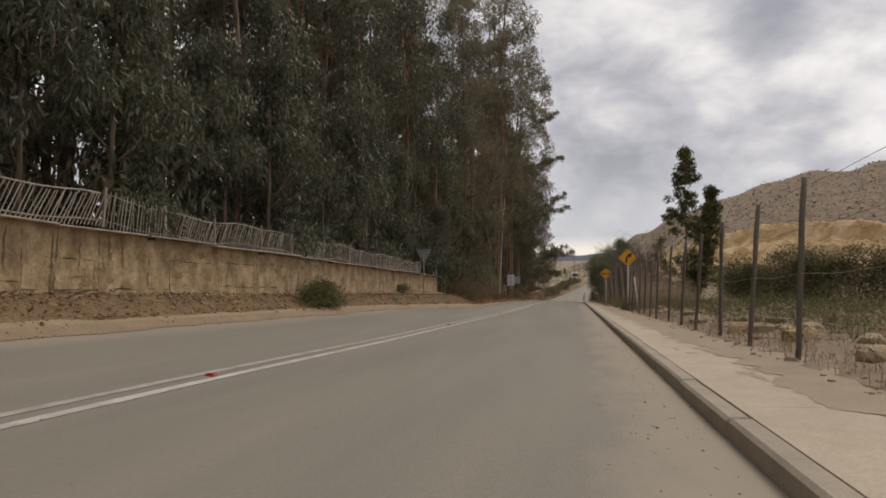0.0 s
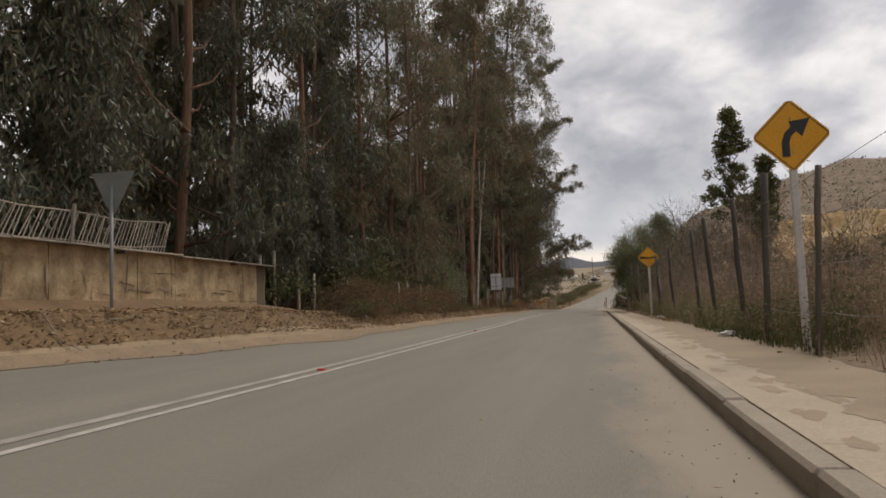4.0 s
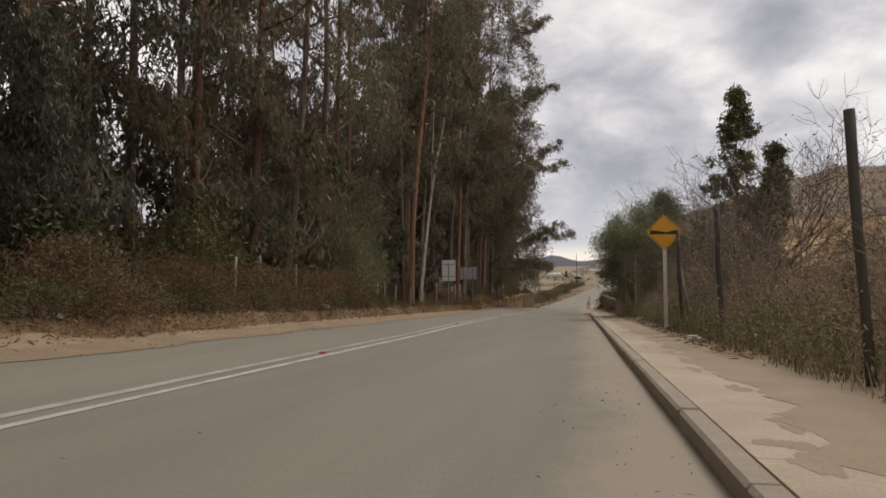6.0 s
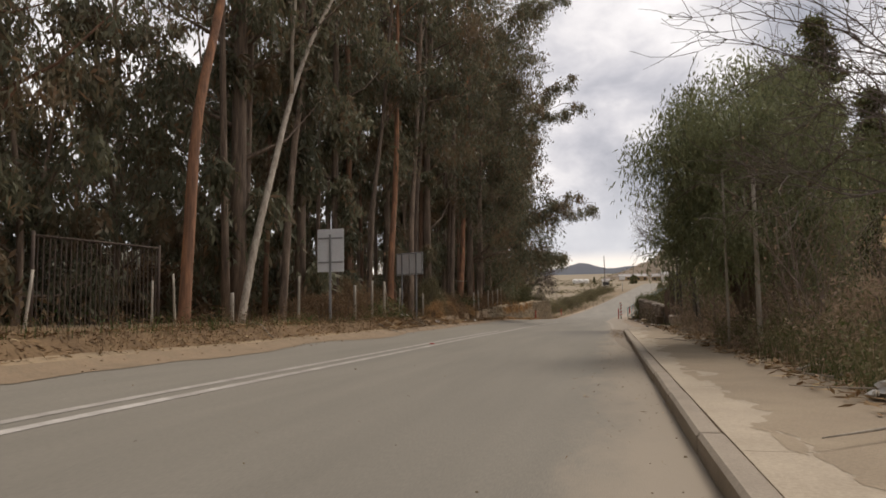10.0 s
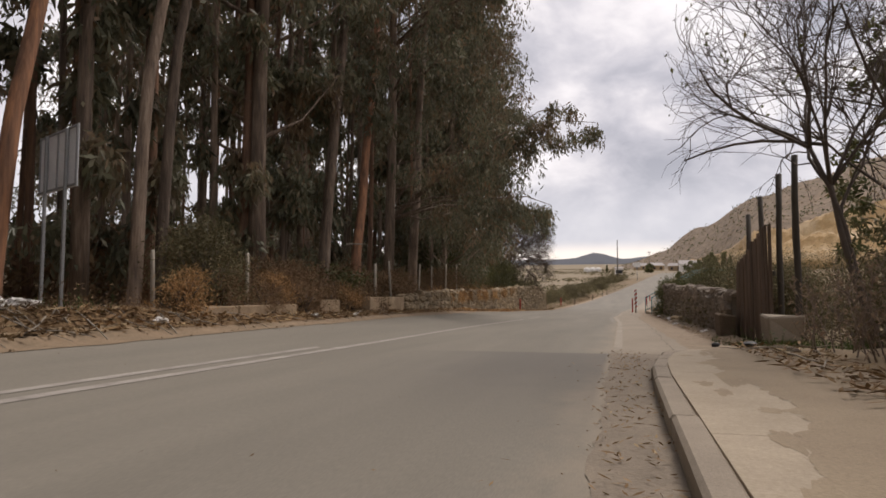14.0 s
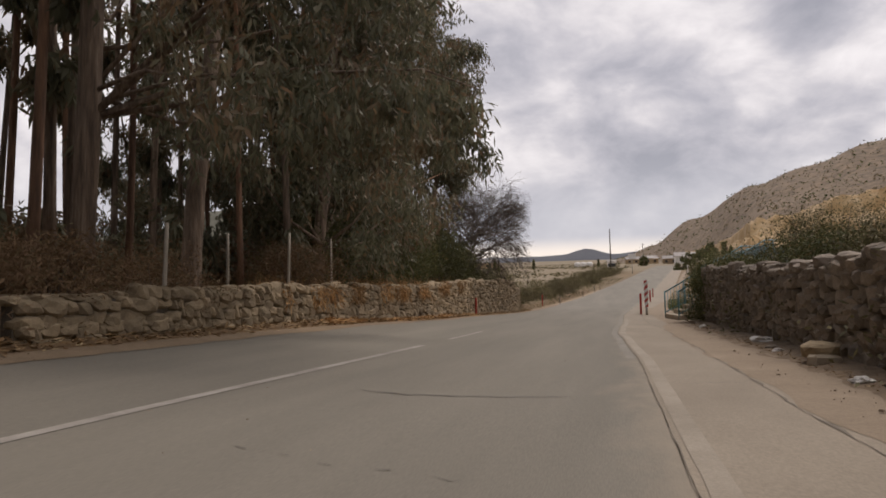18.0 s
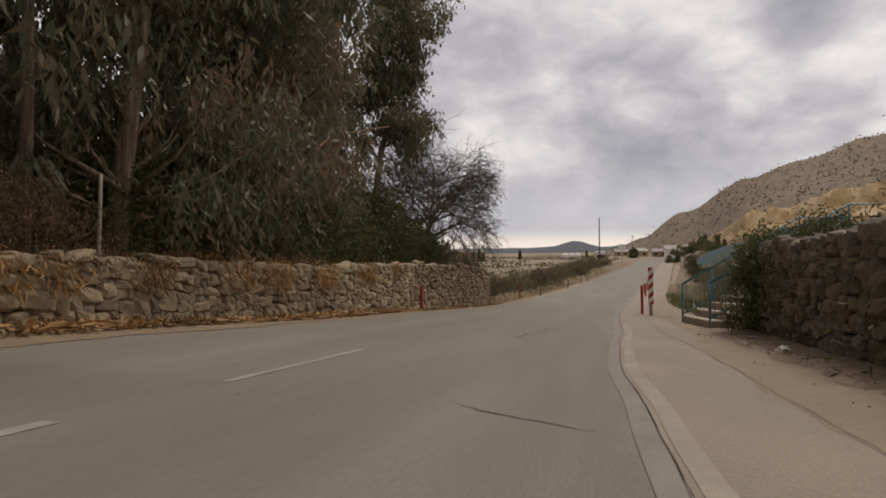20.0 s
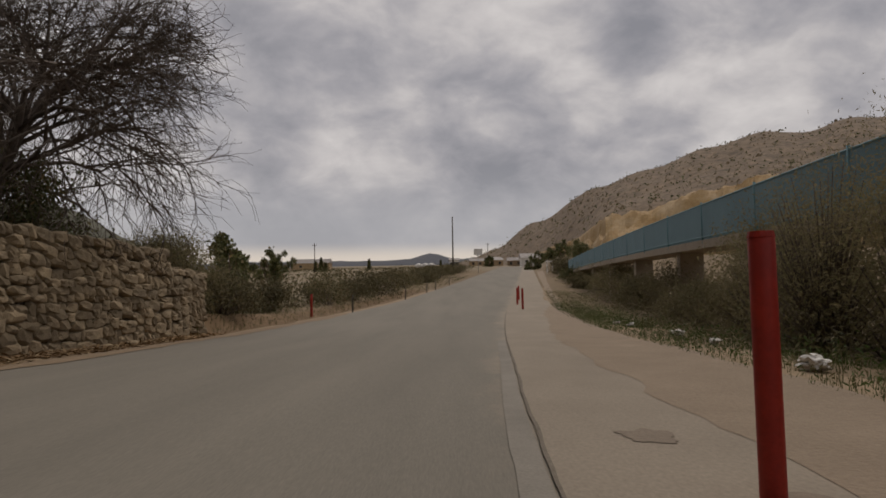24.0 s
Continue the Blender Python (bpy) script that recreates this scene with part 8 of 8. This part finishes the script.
def slope_z(x, y):
    dx, dy = x - HILL_EYE[0], y - HILL_EYE[1]
    return max(ground_z(x, y), hill_height(math.degrees(math.atan2(dx, dy)), math.hypot(dx, dy))[2])


def house(x, y, w, d, h, roof, wall_mat, rz, label, name="house"):
    ob = thing(name, (x, y, slope_z(x, y) - 0.3), label, "house", "far houses", rz=rz)
    bm = bmesh.new()
    box(bm, (w, d, h), pose(0, 0, h / 2))
    part("wall", bm, wall_mat, ob)
    bm = bmesh.new()
    v = [bm.verts.new(p) for p in ((-w / 2 - 0.3, -d / 2 - 0.3, h), (w / 2 + 0.3, -d / 2 - 0.3, h), (w / 2 + 0.3, d / 2 + 0.3, h), (-w / 2 - 0.3, d / 2 + 0.3, h), (-w / 2 - 0.3, 0, h + d * 0.28), (w / 2 + 0.3, 0, h + d * 0.28))]
    for f in ((0, 1, 5, 4), (2, 3, 4, 5), (0, 4, 3), (1, 2, 5), (0, 3, 2, 1)):
        bm.faces.new([v[i] for i in f])
    part("roof", bm, roof, ob)
    for k in range(2):
        bm = bmesh.new()
        box(bm, (1.0, 0.06, 1.0), pose(-w / 4 + k * w / 2, -d / 2 - 0.02, h * 0.55))
        part("window", bm, BLACK, ob)


ROOF = mat("tin_roof", (0.32, 0.30, 0.28), (0.22, 0.19, 0.17), scale=0.8, rough=0.6, bump=0.1)
for x, y, w, d, h, wm, rz, lab in ((-1.2, 290, 2.0, 2.0, 2.2, WHITE, 5, "small white kiosk beside the road"), (14, 400, 6, 5, 2.4, PLASTER, 20, "brown house at the foot of the hill"), (23, 405, 6, 5, 2.4, WHITE_WALL, -10, "pale house at the foot of the hill"), (8, 430, 6, 5, 2.3, PLASTER, 4, "brown house beside the far road"), (30, 390, 5, 4, 2.4, PLASTER, 30, "brown house on the lower slope"), (26, 372, 8, 6, 3, WHITE, 0, "white house on the lower slope"), (-62, 420, 16, 7, 3, PLASTER, 0, "low shed across the straw field")):
    house(x, y, w, d, h, ROOF, wm, rz, lab)
gatepost = thing("white_gateway", at_ground(11.6, 214), "small white square gateway on the bank beside the far road", "gateway")
for nm, size, p in (("gate_pillar", (0.16, 0.16, 1.5), (-0.38, 0, 0.7)), ("gate_pillar", (0.16, 0.16, 1.5), (0.38, 0, 0.7)), ("gate_beam", (0.95, 0.18, 0.24), (0, 0, 1.55))):
    bm = bmesh.new()
    box(bm, size, pose(*p), 0.03)
    part(nm, bm, WHITE, gatepost)
board = thing("billboard", at_ground(3.1, 243), "small white board on a post far along the road", "billboard")
tubes("billboard_post", [([(0, 0, -0.2), (0, 0, 3.3)], [0.06, 0.06], 6)], STEEL, board)
bm = bmesh.new()
box(bm, (1.5, 0.08, 1.1), pose(0, 0, 3.6), 0.01)
part("billboard_panel", bm, WHITE, board)
tent = thing("marquee", at_ground(-13.5, 410), "long white marquee with three rounded roofs far off", "tent")
for k in range(3):
    bm = bmesh.new()
    bmesh.ops.create_uvsphere(bm, u_segments=16, v_segments=8, radius=1.0, matrix=pose(-2.6 + 2.6 * k, 0, 1.0) @ Matrix.Diagonal((1.5, 2.0, 1.1, 1)))
    part("tent_roof", bm, WHITE, tent)
    bm = bmesh.new()
    box(bm, (2.55, 3.6, 1.1), pose(-2.6 + 2.6 * k, 0, 0.5), 0.05)
    part("tent_wall", bm, WHITE, tent)



def reflector(x, y):
    ob = thing("road_stud", (x, y, road_z(x, y)), "small red plastic road stud on the centre line", "road stud", "road studs")
    bm = bmesh.new()
    r = bmesh.ops.create_cube(bm, size=1.0, matrix=Matrix.Diagonal((0.12, 0.10, 0.03, 1)) @ Matrix.Translation((0, 0, 0.5)))
    for v in r["verts"]:
        if v.co.z > 0.02:
            v.co.x *= 0.7
            v.co.y *= 0.55
    part("stud_body", bm, RED, ob)


for y in (4.55, 18.3, 32.3, 45.7, 59.4, 73):
    reflector(interp(y, CENTRE) - 0.13, y)


def rock(x, y, s, material=STONE, label="rough grey stone on the ground", z=None, flat_=0.6, rz=None):
    ob = thing("rock", (x, y, (ground_z(x, y) if z is None else z) + s * 0.18), label, "rock", "loose stones", rz=R.uniform(0, 360) if rz is None else rz)
    me = stone_mesh(int(1000 + x * 31 + y * 17), material)
    c = put("rock_body", me, ob, Matrix.Identity(4))
    c.scale = (s * R.uniform(0.9, 1.3), s, s * flat_)


block((1.5, 98.95, -0.03), (0.36, 0.16, 0.14), CONCRETE, "broken pale concrete block by the wall", rz=25)
rock(1.52, 99.2, 0.34, STONE, "round grey stone beside the pale block", 0.06, 0.6)
rock(1.35, 83.9, 0.16, BLACK, "burnt black lump on the pavement", 0.14)
rock(0.95, 84.0, 0.10, BLACK, "burnt black lump on the pavement", 0.14)
for i in range(46):
    x, y = R.uniform(1.9, 4.5), R.uniform(4, 31)
    rock(x, y, R.uniform(0.12, 0.45), R.choice((STONE, PLASTER, STONE)), "clod of earth or stone beside the field fence")
for i in range(22):
    y = R.uniform(90, 113)
    rock(1.68 - abs(R.gauss(0, 0.14)), y, R.uniform(0.05, 0.17), STONE_DARK, "fallen stone along the dark wall", base_z(y))
for i in range(22):
    y = R.uniform(98, 134)
    rock(left_x(y) - R.uniform(0.5, 0.95), y, R.uniform(0.08, 0.24), STONE, "fallen stone at the retaining wall's foot")


def mound(x, y, w, h, material, label):
    """A tipped heap: many lumps and clods on a low swell."""
    ob = thing("earth_mound", at_ground(x, y, -0.03), label, "mound", "mounds beside the field")
    V, F = [], []
    n = 34
    for j in range(n + 1):
        for i in range(n + 1):
            u, v = 2 * i / n - 1, 2 * j / n - 1
            fall = max(0.0, 1 - (u * u + v * v)) ** 0.8
            px, py = u * w / 2, v * w * 0.9
            lump = 0.55 + 0.55 * noise.noise((px * 1.6 + x, py * 1.6 + y, 1)) + 0.35 * abs(noise.noise((px * 4 + x, py * 4, 3))) + 0.22 * noise.noise((px * 9, py * 9 + y, 5))
            V.append((px, py, h * fall * lump - 0.03))
    for j in range(n):
        for i in range(n):
            o = j * (n + 1) + i
            F.append((o, o + 1, o + n + 2, o + n + 1))
    raw("mound_body", V, F, material, ob)


for x, y, w, h in ((4.4, 13, 2.4, 0.5), (5.2, 19.5, 3.0, 0.6), (4.6, 25.5, 3.0, 0.7), (3.6, 9.0, 1.8, 0.35), (6.5, 8, 2.6, 0.45), (3.4, 16.5, 1.8, 0.4)):
    mound(x, y, w, h, SOIL, "heap of brown earth and rubble behind the fence")


def grit(n, x0, x1, y0, y1, follow, z_of, smin, smax, material, label):
    """Small stones and clods strewn in a strip."""
    V, F = [], []
    for _ in range(n):
        y = R.uniform(y0, y1)
        x = R.uniform(x0, x1) + (follow(y) if follow else 0)
        s_ = R.uniform(smin, smax) * (2.2 if R.random() < 0.05 else 1)
        a, z = R.uniform(0, 6.28), z_of(x, y)
        o = len(V)
        for k in range(5):
            r_ = s_ * R.uniform(0.7, 1.2)
            V.append((x + math.cos(a + k * 1.257) * r_, y + math.sin(a + k * 1.257) * r_, z - 0.002))
        for k in range(5):
            r_ = s_ * R.uniform(0.4, 0.75)
            V.append((x + math.cos(a + k * 1.257) * r_, y + math.sin(a + k * 1.257) * r_, z + s_ * R.uniform(0.45, 0.8)))
        F += [(o + k, o + (k + 1) % 5, o + 5 + (k + 1) % 5, o + 5 + k) for k in range(5)] + [tuple(range(o + 5, o + 10))]
    tagged(raw("gravel", V, F, material), label, "gravel", kind="stuff")


grit(1500, -0.9, 0.25, -4, 97, left_x, lambda x, y: (road_z(x, y) if x > left_x(y) else ground_z(x, y)) + 0.006, 0.006, 0.026, FRINGE, "small stones and clods along the dirt fringe")
grit(900, -0.55, -0.02, -2, 86, None, lambda x, y: road_z(x, y), 0.003, 0.008, FRINGE, "grit along the kerb")
grit(260, 0.7, 1.6, 86, 122, shift, lambda x, y: base_z(y) + 0.02, 0.003, 0.014, FOOTPATH, "small stones along the footpath")
grit(700, 1.2, 3.6, 2, 32, None, lambda x, y: max(ground_z(x, y), 0.13), 0.01, 0.05, DIRT, "clods and stones by the field fence")
grit(260, -7, 0, -2, 118, None, lambda x, y: road_z(x, y), 0.003, 0.010, STONE, "loose pebbles on the asphalt")


def rubbish(x, y, z, kind, s, label, rz=0):
    """Crumpled plastic, a bag or a cup."""
    ob = thing(kind, (x, y, z), label, "rubbish", "rubbish by the road", rz=rz)
    bm = bmesh.new()
    if kind == "plastic_cup":
        bmesh.ops.create_cone(bm, cap_ends=True, segments=12, radius1=0.5 * s, radius2=0.7 * s, depth=1.9 * s, matrix=pose(0, 0, 0.6 * s, 80, 0, 0))
    else:
        bmesh.ops.create_icosphere(bm, subdivisions=3, radius=s)
        for v in bm.verts:
            k = 1 + 0.75 * noise.noise(v.co / s * 1.7 + Vector((x, y, 0))) + 0.25 * noise.noise(v.co / s * 5)
            v.co = Vector((v.co.x * k * 1.3, v.co.y * k, v.co.z * k * 0.55 + s * 0.4))
    part("rubbish_body", bm, ORANGE if "peel" in kind else PLASTIC, ob)


for x, y, s, lab in ((1.62, 102.9, 0.13, "dirty white plastic scrap at the dark wall's foot"), (1.58, 91.3, 0.07, "dirty white plastic scrap at the dark wall's foot"), (1.5, 91.0, 0.055, "dirty white plastic scrap at the dark wall's foot"), (1.35, 35.6, 0.09, "crumpled white plastic bag on the pavement edge"), (1.55, 61.5, 0.15, "torn white plastic bag in the weeds"), (1.6, 60.4, 0.09, "white plastic scrap in the weeds"), (1.5, 58.9, 0.07, "white plastic scrap in the weeds"), (1.45, 57.2, 0.07, "white plastic scrap in the weeds"), (1.35, 48.2, 0.10, "flattened pale carton on the pavement edge"), (1.3, 75.5, 0.05, "white plastic scrap beside the pavement"), (1.35, 97.2, 0.07, "white plastic scrap along the dark wall"), (1.45, 101, 0.06, "white plastic scrap along the dark wall"), (1.4, 109.2, 0.09, "white plastic scrap along the dark wall"), (1.3, 107.5, 0.06, "white plastic scrap along the dark wall"), (2.5, 124.9, 0.15, "torn white plastic sack in the grass"), (2.55, 127.3, 0.12, "torn white plastic sack in the grass"), (3.0, 131, 0.08, "white plastic scrap in the grass"), (3.2, 133.4, 0.10, "white plastic scrap in the grass"), (3.4, 137.5, 0.07, "white plastic scrap in the grass"), (3.3, 138.6, 0.07, "white plastic scrap in the grass"), (-7.6, 43.5, 0.06, "white plastic scrap on the bank"), (-7.5, 53.5, 0.12, "white plastic scrap on the bank"), (-8.1, 81.2, 0.2, "torn white sack under the sign"), (-8.15, 81.8, 0.16, "torn white sack under the sign"), (-7.2, 83.5, 0.08, "white plastic scrap on the verge"), (-7.25, 89.3, 0.07, "white plastic scrap on the verge"), (-7.2, 91.8, 0.07, "white plastic scrap on the verge"), (-7.4, 115.4, 0.06, "white plastic scrap at the wall foot"), (-8.8, 138.5, 0.3, "pale torn sack past the end of the wall"), (-7.2, 121.8, 0.05, "white plastic cup at the wall foot")):
    zz = 0.145 if (x > 0 and y < 84) else ground_z(x, y) + 0.01
    rubbish(x, y, zz, "plastic_scrap", s, lab, R.uniform(0, 360))
for x, y in ((1.72, 34.4), (1.86, 34.2)):
    rubbish(x, y, 0.28, "orange_peel", 0.04, "bright orange fruit in the grass")


def rag():
    """A long pale strip of sheeting lying at the wall's foot."""
    ob = thing("plastic_sheet", (-7.02, 117.3, ground_z(-7.02, 117.3) + 0.03), "long pale torn plastic sheet at the stone wall's foot", "rubbish", "rubbish by the road")
    V, F = [], []
    for i in range(25):
        y = -0.85 + 1.7 * i / 24
        w = 0.05 + 0.09 * (0.5 + noise.noise((y * 2.2, 1, 0)))
        c = 0.08 * noise.noise((y * 1.3, 5, 0))
        for j in range(4):
            V.append((c + w * (j / 1.5 - 1), y, 0.02 + 0.05 * abs(noise.noise((y * 6, j * 1.3, 2)))))
        if i:
            F += [(4 * i - 4 + j, 4 * i - 3 + j, 4 * i + 1 + j, 4 * i + j) for j in range(3)]
    raw("sheet_body", V, F, PLASTIC, ob)


rag()


def mud(x, y, rx, ry, seed, z, label="dark dried mud patch on the concrete"):
    pts = []
    for i in range(60):
        a = 6.283 * i / 60
        k = 1 + 0.6 * noise.noise((math.cos(a) * 1.6, math.sin(a) * 1.6, seed)) + 0.2 * noise.noise((math.cos(a) * 7, math.sin(a) * 7, seed))
        pts.append((x + math.cos(a) * rx * k, y + math.sin(a) * ry * k, z))
    ob = raw("mud_patch", pts, [tuple(range(60))], MUD)
    tagged(ob, label, "mud patch", "mud patches", "structure")


for i, (x, y, rx, ry) in enumerate(((0.5, 122.75, 0.34, 0.42), (0.68, 121.5, 0.22, 0.26), (0.05, 122.3, 0.09, 0.1), (0.28, 124.4, 0.14, 0.16), (0.85, 120.6, 0.22, 0.22), (1.0, 119.6, 0.2, 0.16))):
    mud(x, y, rx, ry, i, base_z(y) + 0.0095 + 0.0002 * i)
